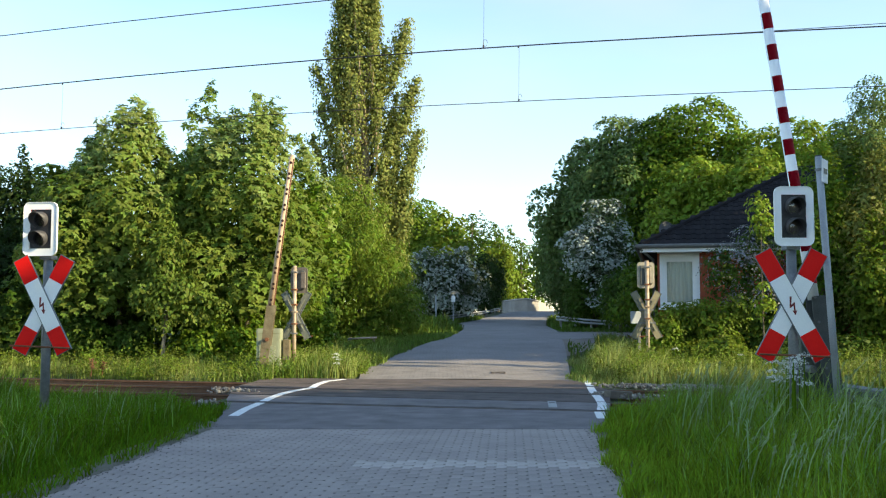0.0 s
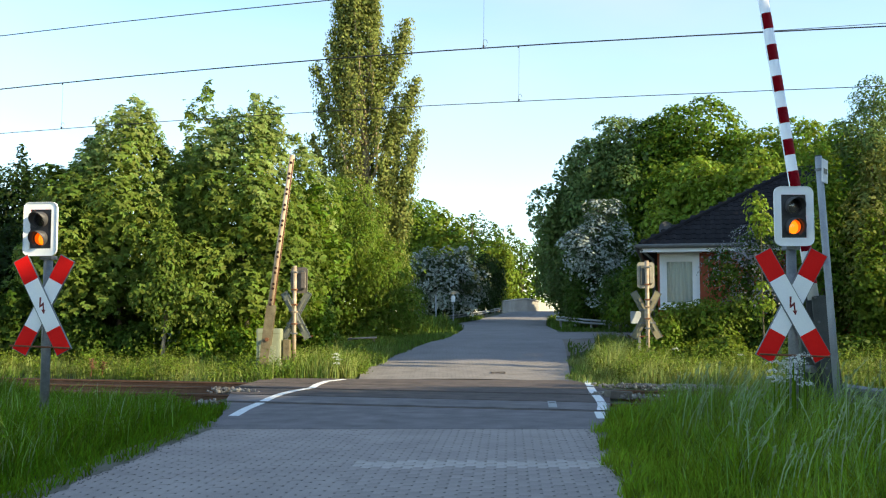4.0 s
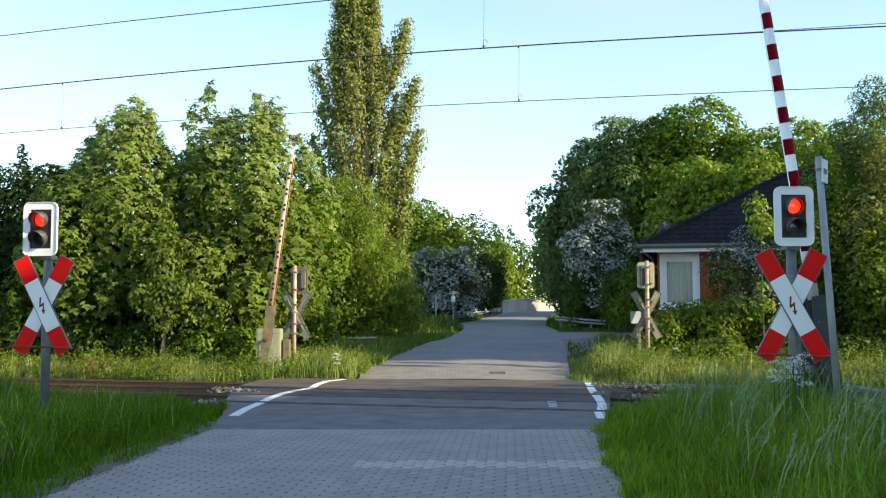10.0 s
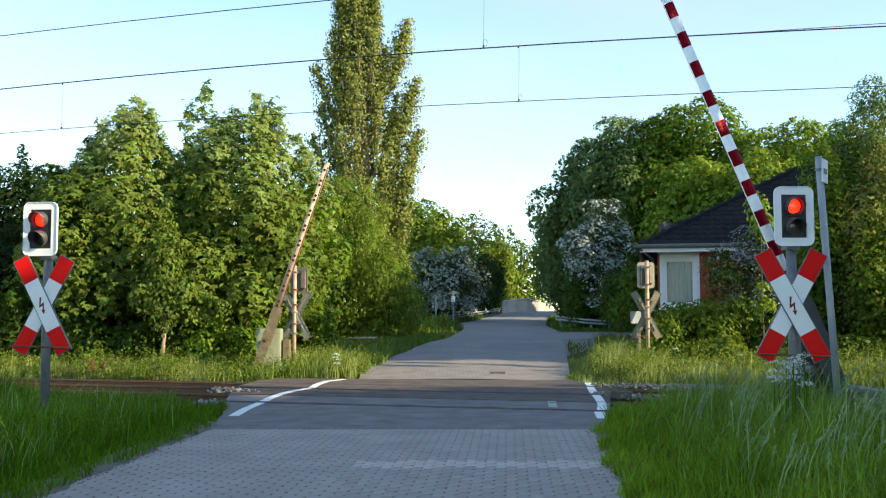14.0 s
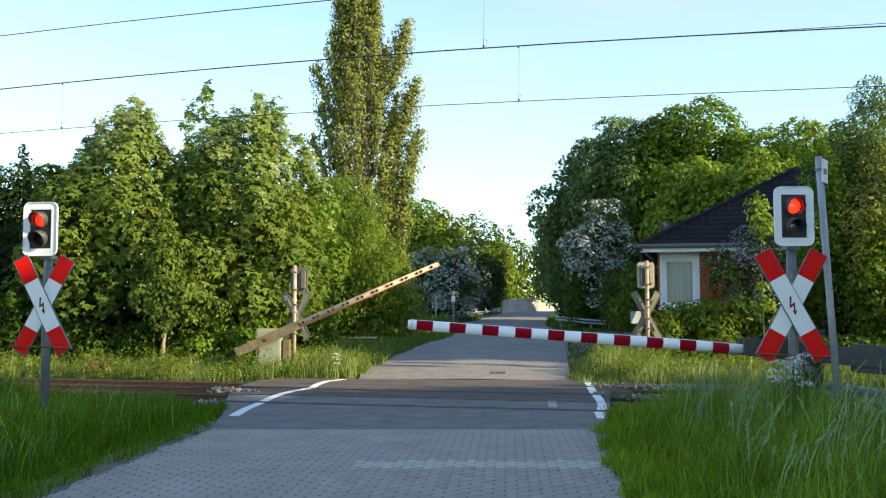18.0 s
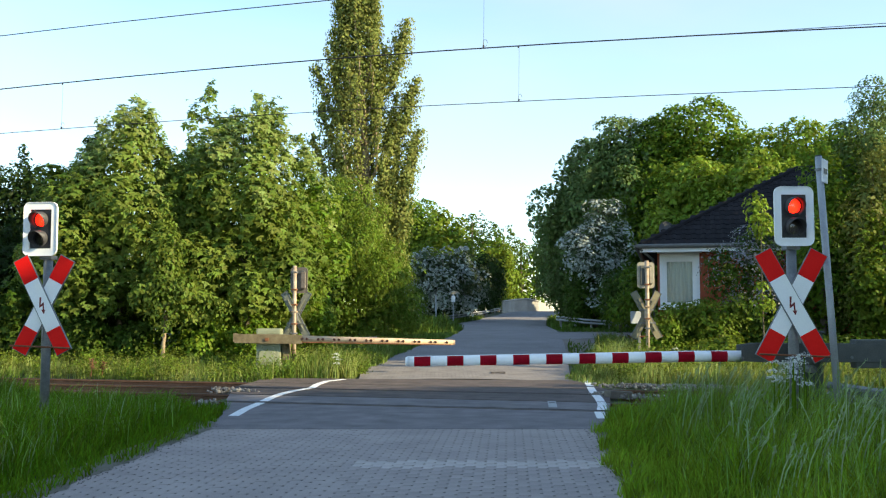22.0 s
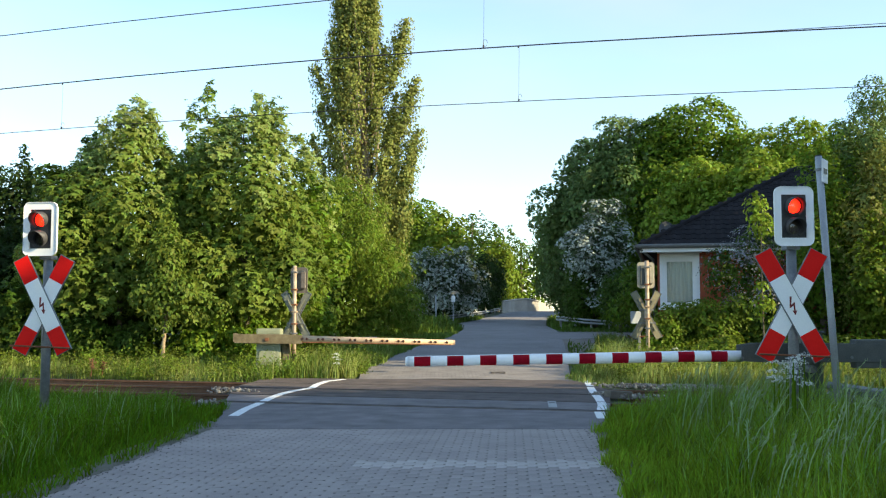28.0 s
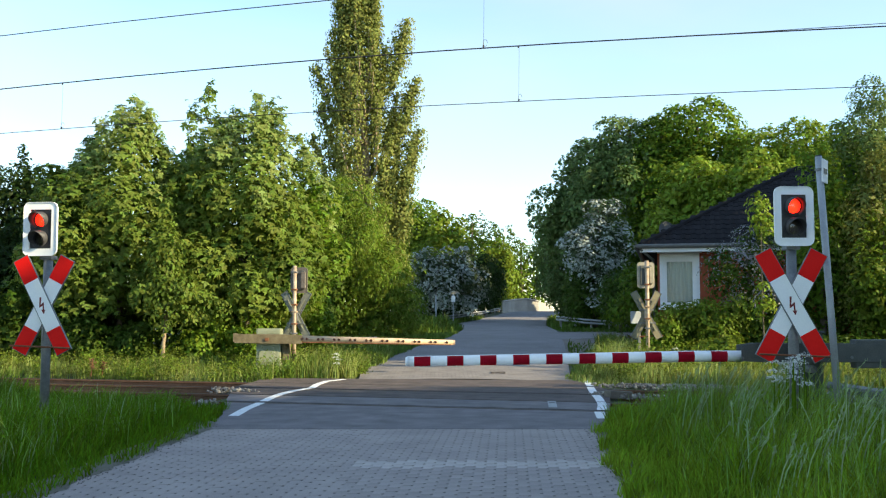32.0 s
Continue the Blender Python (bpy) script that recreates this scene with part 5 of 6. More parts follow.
def build_tree(name, base, lumps, mat, label, category="tree", leaf=0.12, clumps=500, per=28, spray=0.28, seed=1, trunk=0.12, bark=None, sway=0.6, blossom=None, blossom_share=0.5, up=0.55, shape=(0.62, 1.0), spires=(), limbs=True, group="", flat=0.36, lobes=6, core=1.6, tall=1.0, gap=1.0, hang=0.5, palm=False, core_in=0.66, dome=1.0, young=None, bloom=1.55, tuft=16):
    rng = np.random.default_rng(seed)
    base = Vector(base)
    root = thing(name, Matrix.Translation(base), label, category, group)
    bark = bark or BARK
    top = max(l[2] + l[5] * 0.5 for l in lumps)
    cx, cy = np.mean([l[0] for l in lumps]), np.mean([l[1] for l in lumps])
    if trunk:
        part("trunk", tube([(0, 0, -0.3), (0.03, 0, top * 0.2), (cx * 0.5, cy * 0.5, top * 0.55), (cx, cy, top)], [trunk * 1.25, trunk, trunk * 0.7, trunk * 0.2], 9), bark, root, "", None, True)
        if limbs:
            for k, l in enumerate(lumps[:7]):
                z0 = top * (0.22 + 0.05 * k)
                st = Vector((cx * 0.5 * z0 / top, cy * 0.5 * z0 / top, z0))
                end = Vector((l[0], l[1], l[2] + 0.3 * l[5]))
                part("limb", tube([st, st.lerp(end, 0.5) + Vector((0, 0, 0.15)), end], [trunk * 0.5, trunk * 0.34, trunk * 0.1], 6), bark, root, "", None, True)
    pts, nn, aim = crown_points(rng, lobed(rng, lumps, lobes) if lobes else lumps, clumps, per, spray, up, tall, gap, hang, dome)
    for sx, sy, sz, h, r in spires:
        m = max(5, int(h * 14))
        t = np.linspace(0, 1, m) ** 0.9
        c = np.stack([sx + rng.normal(0, r * 0.5, m) * (1 - 0.6 * t), sy + rng.normal(0, r * 0.5, m), sz - 0.2 + (h + 0.2) * t], 1)
        k = tuft
        off = rng.normal(0, 0.085, (m, k, 3))
        pts = np.concatenate([pts, (c[:, None] + off).reshape(-1, 3)])
        nn = np.concatenate([nn, (off / 0.085 * 0.5 + np.array([0, -0.2, 0.7])).reshape(-1, 3)])
        aim = np.concatenate([aim, (off / 0.085 * 0.5 + np.array([0, 0, -0.5])).reshape(-1, 3)])
    if blossom is not None:
        chosen = rng.random(len(pts) // per + 1) < blossom_share
        sel = np.repeat(chosen, per)[:len(pts)] & (rng.random(len(pts)) < 0.92)
        v, quads = leaf_cloud(rng, pts[sel] + nn[sel] * 0.08, nn[sel], leaf * bloom, flat)
        bl = put("blossom", fast_mesh("blossom", v, quads, blossom), root, None, "clusters of pale blossom")
        pts, nn, aim = pts[~sel], nn[~sel], aim[~sel]
        CROWNS.append((bl, sway, seed))
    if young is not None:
        # towards its top the crown carries paler leaves, more the higher they stand
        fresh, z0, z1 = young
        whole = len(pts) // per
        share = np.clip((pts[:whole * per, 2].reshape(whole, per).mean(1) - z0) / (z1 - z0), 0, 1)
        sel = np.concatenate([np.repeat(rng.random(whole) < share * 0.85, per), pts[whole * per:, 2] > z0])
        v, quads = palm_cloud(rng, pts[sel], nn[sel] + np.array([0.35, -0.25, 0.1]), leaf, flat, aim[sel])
        tips = put("young_leaves", fast_mesh("young_leaves", v, quads, fresh), root, None, "paler leaves on the top shoots")
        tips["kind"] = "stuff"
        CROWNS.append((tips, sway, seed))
        pts, nn, aim = pts[~sel], nn[~sel], aim[~sel]
    v, quads = palm_cloud(rng, pts, nn, leaf * 1.15, flat, aim) if palm else leaf_cloud(rng, pts, nn, leaf, flat, shape, aim)
    # the dense inside of the crown
    L = np.array(lumps, float)
    m = int(clumps * core)
    size = L[:, 3] * L[:, 5]
    pick = rng.choice(len(L), m, p=size / size.sum())
    d = rng.normal(0, 1, (m, 3))
    d *= (core_in * rng.random(m) ** 0.4 / np.linalg.norm(d, axis=1))[:, None]
    v2, q2 = leaf_cloud(rng, L[pick, :3] + d * L[pick, 3:6], d + np.array([0, -0.3, 0.3]), leaf * 2.0, 0.5)
    crown = put("crown", fast_mesh("crown", np.concatenate([v, v2]), np.concatenate([quads, q2 + len(v)]), mat), root)
    CROWNS.append((crown, sway, seed))
    return root


def build_left_trees():
    M = "broad young maple with fresh green leaves in evening sun"
    pick = random.Random(17)
    shoots = [tuple((x, pick.uniform(-0.6, 0.2), top - drop * abs(x - 0.1) ** 1.2 - 0.25, pick.uniform(0.5, 0.85), 0.24) for x in (-1.6, -1.3, -1.0, -0.7, -0.35, 0.4, 0.65, 1.0, 1.35, 1.7)) for top, drop in ((6.6, 0.95), (6.75, 0.7))]
    B = dict(leaf=0.148, gap=1.12, per=33, spray=0.3, flat=0.34, lobes=8, trunk=0.075, palm=True, hang=0.7, core=1.4)
    build_tree("maple_tree", (-9.1, 27, 0.15), [(-0.1, 0, 3.4, 2.1, 1.9, 2.2), (-0.1, 0, 4.9, 1.55, 1.5, 1.7), (0.2, 0, 6.1, 0.95, 1.0, 1.2), (-1.3, -0.3, 3.9, 1.1, 1.1, 1.4), (1.0, -0.4, 3.0, 1.1, 1.2, 1.4), (-0.9, -0.7, 2.4, 1.5, 1.2, 1.2), (0.3, -0.9, 3.4, 1.2, 0.9, 1.4), (1.2, -0.1, 4.3, 0.8, 0.9, 1.4)], MAPLE, M, seed=11, clumps=1000, young=(PALE_MAPLE, 4.2, 6.6), spires=((0.5, 0, 6.7, 0.75, 0.4), (0.0, 0.1, 6.4, 0.7, 0.45), (0.8, 0, 6.2, 0.9, 0.25)) + shoots[0], sway=0.9, group="trees beside the line", **B)
    build_tree("maple_tree", (-5.6, 27.4, 0.2), [(0, 0, 3.4, 2.1, 1.8, 2.2), (0, 0, 4.9, 1.75, 1.5, 1.7), (0.0, 0, 6.0, 1.25, 1.2, 1.15), (1.0, -0.3, 3.7, 1.2, 1.2, 1.5), (-1.2, -0.5, 2.9, 1.2, 1.2, 1.4), (0.8, -0.6, 2.4, 1.3, 1.1, 1.2), (0.0, -1.0, 4.0, 1.3, 0.9, 1.6), (-1.3, -0.2, 4.4, 0.9, 0.9, 1.5)], MAPLE, M, seed=12, clumps=1080, young=(PALE_MAPLE, 4.2, 6.6), spires=((-0.5, 0, 6.5, 0.7, 0.4), (0.25, 0.1, 6.7, 0.85, 0.35), (0.75, 0, 6.4, 0.9, 0.35)) + shoots[1], sway=0.8, group="trees beside the line", **B)
    build_tree("maple_tree", (-7.85, 29.4, 0.3), [(0, 0, 4.0, 1.6, 1.5, 2.4), (0.1, 0, 5.6, 0.8, 0.8, 1.2)], MAPLE, "slender taller maple with a loose leafy tip", seed=13, clumps=330, tuft=7, spires=((0.05, 0, 6.2, 1.5, 0.34), (0.5, 0, 6.2, 2.1, 0.4), (0.75, 0, 6.1, 1.2, 0.3)), sway=1.2, group="trees beside the line", **B)
    # darker leaf copy puts shade into this leftmost maple
    build_tree("maple_tree", (-10.6, 27.3, 0.15), [(0, 0, 2.9, 1.5, 1.5, 2.3), (0.5, -0.2, 4.3, 1.1, 1.1, 1.6), (-0.5, -0.5, 1.6, 1.4, 1.1, 1.4)], DARK_SHADED_LEAF, M, seed=14, clumps=560, spires=((0.6, 0, 5.5, 0.9, 0.4),), sway=0.8, group="trees beside the line", **B)
    build_tree("maple_tree", (-4.1, 28.8, 0.25), [(0, 0, 3.0, 1.15, 1.3, 2.1), (0.0, 0, 4.4, 0.85, 0.9, 1.3), (0.1, 0.2, 1.9, 0.9, 1.0, 1.3), (-0.7, -0.4, 3.8, 0.9, 0.9, 1.3)], SYCAMORE, M, seed=15, clumps=560, young=(PALE_MAPLE, 3.4, 5.6), spires=((0.1, 0, 5.2, 0.8, 0.4),), sway=0.8, group="trees beside the line", **B)
    build_tree("maple_sapling", (-7.25, 24.9, 0.05), [(0.05, 0, 2.0, 0.75, 0.7, 0.9), (0.0, 0, 3.0, 0.45, 0.45, 0.8), (0.75, 0.2, 1.75, 0.8, 0.6, 0.6)], MAPLE, "slender young maple with a pale bare stem", seed=16, clumps=210, per=24, leaf=0.13, spray=0.2, spires=((0.05, 0, 3.5, 0.95, 0.26),), trunk=0.05, bark=PALE_BARK, sway=0.9)
    # left of x = -8 a darker leaf puts shade into the growth
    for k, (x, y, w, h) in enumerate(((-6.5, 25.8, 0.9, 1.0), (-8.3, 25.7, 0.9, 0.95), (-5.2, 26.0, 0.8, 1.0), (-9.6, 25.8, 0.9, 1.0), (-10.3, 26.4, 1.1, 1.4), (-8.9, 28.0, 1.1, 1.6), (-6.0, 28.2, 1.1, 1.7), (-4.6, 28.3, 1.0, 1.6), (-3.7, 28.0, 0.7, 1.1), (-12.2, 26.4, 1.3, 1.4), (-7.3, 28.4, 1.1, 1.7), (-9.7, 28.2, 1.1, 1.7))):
        build_tree("maple_shrub", (x, y, 0.1), [(0, 0, h * 0.62, w, 0.9, h * 0.62), (0.3 * w, -0.2, h * 0.9, w * 0.6, 0.6, h * 0.5)], DARK_SHADED_LEAF if x < -8 else (MAPLE if k % 2 else SYCAMORE), "low leafy maple growth at the edge of the trees", "shrub", seed=30 + k, clumps=210, per=26, leaf=0.125, spray=0.24, trunk=0.04, sway=0.4, group="shrubs below the trees")
    # the shade on these trees is put into near-black leaves
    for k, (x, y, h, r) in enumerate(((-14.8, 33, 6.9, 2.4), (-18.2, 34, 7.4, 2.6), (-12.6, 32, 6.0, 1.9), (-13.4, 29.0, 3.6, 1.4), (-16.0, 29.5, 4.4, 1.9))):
        build_tree("dark_tree", (x, y, 0.3), [(0, 0, h * 0.5, r, r, h * 0.45), (0.4 * r, 0, h * 0.72, r * 0.6, r * 0.6, h * 0.27), (-0.5 * r, 0, h * 0.6, r * 0.6, r * 0.6, h * 0.3)], DEEP_SHADE, "dark leafy tree in the shade beyond the line", seed=50 + k, clumps=420, per=26, leaf=0.16, spray=0.36, gap=0.8, hang=0.3, core=4.0, core_in=0.8, spires=((0.3, 0, h * 0.85, 1.0, 0.4), (-0.6, 0, h * 0.78, 0.9, 0.4)), sway=0.6, group="dark trees")
    # the loose bush beside the lane
    build_tree("willow_bush", (-3.3, 37.5, 0.6), [(-0.3, 0, 3.2, 1.7, 1.7, 3.0), (-0.9, 0, 5.0, 1.3, 1.4, 1.7), (1.1, -0.3, 2.2, 1.2, 1.4, 2.0), (1.9, -0.3, 1.1, 0.9, 1.2, 1.2), (-1.7, -0.5, 2.4, 1.4, 1.4, 2.4), (0.2, -0.5, 0.8, 1.7, 1.2, 1.1), (-1.6, -0.6, 0.9, 1.4, 1.2, 1.2)], WILLOW, "dense soft green willow bush beside the lane", seed=61, clumps=900, per=44, leaf=0.115, spray=0.36, trunk=0.05, shape=(0.36, 1.35), sway=0.5, hang=0.6, gap=0.75, core=6.0, core_in=0.8)
    build_tree("willow_bush", (-2.9, 46.0, 0.8), [(0.0, 0, 1.9, 1.6, 1.5, 2.3), (0.9, 0, 0.9, 1.0, 1.2, 1.2)], POPLAR, "olive green bush below the poplar", seed=62, clumps=300, per=34, leaf=0.14, spray=0.36, shape=(0.35, 1.2), sway=0.5)
    # added to close sky gaps, with shade put into a dark leaf
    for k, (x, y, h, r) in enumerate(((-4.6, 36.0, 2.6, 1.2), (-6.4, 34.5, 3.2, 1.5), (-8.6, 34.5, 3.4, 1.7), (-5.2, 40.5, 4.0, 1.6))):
        build_tree("back_shrub", (x, y, rise(y) - 0.05), [(0, 0, h * 0.5, r, r * 0.8, h * 0.5), (0.3 * r, -0.1, h * 0.72, r * 0.6, r * 0.5, h * 0.32)], DARK_SHADED_LEAF, "dark leafy shrub in the shade behind the maples", "shrub", seed=64 + k, clumps=150, per=22, leaf=0.16, spray=0.34, trunk=0.05, sway=0.3, hang=0.3, gap=0.8, core=5.0, core_in=0.8, group="shrubs behind the maples")
    build_poplar()


def build_poplar():
    """A tall stem with steep branches, each one a plume of leaves that ends in a tip of its own."""
    rng = np.random.default_rng(71)
    root = thing("poplar_tree", pose(-4.45, 55, 1.0), "tall columnar poplar with upright branches", "tree")
    lean = [(0, 0.4), (4, 0.4), (9, 0.05), (14.4, -0.3), (18.6, -0.55), (24, -0.7)]
    reach = [(0, 2.0), (4, 2.4), (8, 2.4), (12, 2.45), (15, 2.1), (19, 1.36), (22, 0.8), (25, 0.2)]
    part("trunk", tube([(along(z, lean), 0, z - 0.4) for z in (0, 4, 9, 14.4, 18.6, 23.5)], [0.34, 0.3, 0.24, 0.16, 0.1, 0.03], 10), PALE_BARK, root, "", None, True)
    plumes = []
    for k in range(118):
        top = 3.4 + 20.6 * (k / 117) ** 0.95
        a = k * 2.4 + rng.uniform(-0.3, 0.3)
        out = along(top, reach) * rng.uniform(0.55, 1.0)
        plumes.append((top, math.cos(a) * out, math.sin(a) * out * 0.9, rng.uniform(3.0, 4.8)))
    # the boldest tips on the outline
    for top, x in ((17.4, 2.3), (16.6, 2.1), (13.9, 2.85), (13.2, 2.5), (11.0, 3.05), (10.3, 2.7), (8.6, 2.5), (14.7, -2.9), (10.6, -3.1), (16.8, -1.9), (12.4, -2.6), (18.6, -1.6), (7.6, -2.8)):
        plumes.append((top, x - along(top, lean), -0.4, 4.4))
    pts, nn, aim = [], [], []
    for k, (top, dx, dy, tall) in enumerate(plumes):
        z0 = max(0.6, top - tall)

        def at(t):
            bow = t ** 0.38
            s0 = along(z0, lean) * (1 - t) + along(top, lean) * t
            return np.stack([s0 + dx * bow, dy * bow, z0 + (top - z0) * t], -1)
        front = dy < -1.0 and abs(dx) < 1.5
        if front or k % 3 == 0:
            part("limb", tube([at(np.float64(t)) for t in (0, 0.25, 0.55, 0.9)], [0.1, 0.08, 0.055, 0.015], 6), PALE_BARK, root, "", None, True)
        n = int((90 if front else 165 if k < 118 else 330) * tall)
        tufts = max(7, int(tall * 4.5))
        t = 0.22 + 0.8 * (rng.integers(0, tufts, n) + rng.random(n) * 0.55) / tufts
        thick = (0.52 if k < 118 else 0.8) * np.clip(1.06 - t, 0.02, 1) ** 0.4 + 0.08
        ang = (np.floor(t * tufts) * 2.4)[:, None] + rng.normal(0, 0.9, (n, 1))
        rad = np.minimum(np.abs(rng.normal(0, 0.75, (n, 1))), 1.25) * thick[:, None]
        side = np.concatenate([np.cos(ang), np.sin(ang), np.zeros((n, 1))], 1)
        c = at(np.clip(t, 0, 1.02)) + side * rad
        c[:, 2] += rad[:, 0] * 0.5 + rng.normal(0, 0.1, n)
        pts.append(c)
        nn.append(side * 1.0 + np.array([0, -0.15, 0.25]))
        aim.append(side * 0.6 + np.array([0, 0, 0.5]) + rng.normal(0, 0.6, (n, 3)))
    v, quads = leaf_cloud(rng, np.concatenate(pts), np.concatenate(nn), 0.158, 0.45, (0.85, 1.0), np.concatenate(aim))
    CROWNS.append((put("crown", fast_mesh("crown", v, quads, POPLAR), root), 0.3, 71))


def build_middle_trees():
    build_tree("hawthorn_tree", (0.05, 66, 1.15), [(-0.2, 0, 2.6, 2.2, 2.0, 2.2), (-1.2, -0.4, 3.6, 1.4, 1.5, 1.5), (0.9, -0.3, 3.7, 1.4, 1.4, 1.5), (1.6, 0, 2.4, 1.4, 1.5, 1.8), (-1.6, 0, 2.2, 1.2, 1.4, 1.8)], HAWTHORN, "hawthorn covered in white blossom in the shade", seed=81, clumps=620, per=34, leaf=0.17, spray=0.4, blossom=BLOSSOM, blossom_share=0.55, sway=0.2, hang=0.6, gap=1.15, up=0.8, core=3.0)
    specs = [(-0.4, 82, 10.6, 3.0, FAR_LEAF), (-3.5, 86, 12.0, 3.4, SYCAMORE), (3.2, 104, 12.8, 3.6, DARK_SHADED_LEAF), (6.3, 112, 12.0, 3.2, DARK_SHADED_LEAF), (9.3, 114, 10.4, 2.8, SYCAMORE), (11.6, 118, 10.2, 3.6, DARK_SHADED_LEAF), (0.4, 110, 11.4, 3.4, SYCAMORE), (5.5, 98, 9.4, 1.8, FAR_LEAF), (6.2, 101, 6.8, 2.2, FAR_LEAF), (15.5, 118, 12.0, 3.8, SYCAMORE), (-6.5, 98, 12.0, 4.0, SYCAMORE), (-18, 92, 11, 4.8, DARK_SHADED_LEAF)]
    for k, (x, y, h, r, mat) in enumerate(specs):
        z = rise(y)
        hh = h - z
        airy = k in (2, 3, 4, 5, 6)
        build_tree("distant_tree", (x, y, z), [(0, 0, hh * 0.45, r, r, hh * 0.42), (r * 0.4, 0, hh * 0.72, r * 0.6, r * 0.6, hh * 0.27), (-r * 0.45, 0, hh * 0.66, r * 0.6, r * 0.6, hh * 0.28), (0, 0, hh * 0.84, r * 0.45, r * 0.5, hh * 0.17)], mat, "leafy tree beyond the bridge", seed=90 + k, clumps=170 if airy else 330, per=24, leaf=0.3, spray=0.5, trunk=0.22, sway=0.15, hang=0.1, dome=0.7, shape=(0.9, 1.0), gap=1.4 if airy else 0.9, core=0.1 if airy else 1.8, group="distant trees")
    # leaves darkened for shade; the last four fill the dark below the hawthorn
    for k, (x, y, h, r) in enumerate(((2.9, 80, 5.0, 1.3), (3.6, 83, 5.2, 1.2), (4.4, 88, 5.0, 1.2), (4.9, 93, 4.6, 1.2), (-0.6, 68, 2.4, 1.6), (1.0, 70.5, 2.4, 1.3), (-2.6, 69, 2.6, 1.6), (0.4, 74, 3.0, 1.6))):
        build_tree("roadside_shrub", (x, y, rise(y)), [(0, 0, h * 0.5, r, r, h * 0.5), (0.4 * r, 0, h * 0.75, r * 0.6, r * 0.6, h * 0.3)], DEEP_SHADE, "shrub beside the guard rail with shade put into its leaves", "shrub", seed=110 + k, clumps=160, per=22, leaf=0.22, spray=0.36, trunk=0.05, sway=0.15, group="roadside shrubs")


def build_right_trees():
    D = "large round sycamore with dense green crown behind the house"
    specs = [(9.0, 61, 11.3, 2.4), (9.2, 60, 13.0, 3.1), (11.2, 58, 14.0, 3.6), (15.0, 57, 14.3, 4.2), (18.0, 55, 12.7, 3.6), (20.4, 53, 12.5, 3.6), (13.3, 50, 10.2, 2.7), (15.4, 47, 9.8, 2.7), (23.0, 52, 11.5, 3.6), (8.8, 66, 9.0, 2.4), (12.9, 57, 14.0, 3.2)]
    for k, (x, y, h, r) in enumerate(specs):
        z = rise(y)
        hh = h - z
        # leaf tone by side: yellower where sunlit, bluish where the dome is shaded
        build_tree("sycamore_tree", (x, y, z), [(0, 0, hh * 0.42, r, r * 0.9, hh * 0.42), (0, 0, hh * 0.7, r * 0.85, r * 0.75, hh * 0.28), (0, -0.1 * r, hh * 0.8, r * 0.6, r * 0.6, hh * 0.19), (r * 0.6, -0.4, hh * 0.55, r * 0.55, r * 0.5, hh * 0.25), (-r * 0.62, -0.4, hh * 0.52, r * 0.55, r * 0.5, hh * 0.26), (-0.1 * r, -r * 0.5, hh * 0.45, r * 0.6, r * 0.5, hh * 0.27), (0.3 * r, -r * 0.4, hh * 0.68, r * 0.5, r * 0.45, hh * 0.2)], SUNLIT_LEAF if k in (4, 5, 6, 7) else SYCAMORE if x > 12 else SKYLIT_LEAF, D, seed=130 + k, clumps=620, per=32, leaf=0.225, spray=0.44, core=3.6, core_in=0.76, trunk=0.3, sway=0.25, hang=0.2, up=0.7, flat=0.42, shape=(0.8, 1.1), gap=0.85, dome=0.85, lobes=7, group="sycamores behind the house")
    build_tree("hawthorn_tree", (7.9, 50.0, 0.87), [(0.35, -0.1, 5.9, 0.85, 0.85, 1.15), (0.1, -0.3, 4.6, 1.5, 1.3, 1.4), (-0.95, -0.3, 4.1, 0.95, 1.0, 1.1), (1.15, -0.3, 4.4, 0.85, 1.0, 1.2), (0.15, -0.4, 3.2, 1.3, 1.2, 1.2), (0.35, -0.4, 2.1, 1.0, 1.0, 1.0)], HAWTHORN, "upright hawthorn with white blossom beside the lane", seed=151, clumps=440, per=36, leaf=0.125, spray=0.33, blossom=BLOSSOM, blossom_share=0.68, sway=0.4, hang=0.45, up=0.9, gap=1.1, core=3.0)
    for k, (x, y, h, r, mat) in enumerate(((8.3, 55, 5.2, 1.4, DARK_SHADED_LEAF), (8.8, 52, 4.2, 1.4, DARK_SHADED_LEAF), (9.7, 46, 3.4, 1.3, SYCAMORE), (9.6, 41, 4.4, 1.3, SYCAMORE), (7.9, 43, 3.0, 1.2, DARK_SHADED_LEAF), (6.9, 33.5, 2.6, 0.9, SYCAMORE), (9.2, 62, 6.0, 1.7, DARK_SHADED_LEAF), (7.4, 50.0, 3.0, 1.2, DARK_SHADED_LEAF), (8.9, 49.4, 3.2, 1.2, SYCAMORE))):
        z = rise(y)
        build_tree("lane_shrub", (x, y, z), [(0, 0, h * 0.5, r, r, h * 0.5), (0.3 * r, 0, h * 0.75, r * 0.6, r * 0.6, h * 0.3)], mat, "dark leafy shrub beside the lane", "shrub", seed=160 + k, clumps=240, per=24, leaf=0.17, spray=0.3, trunk=0.06, sway=0.25, group="shrubs by the lane")
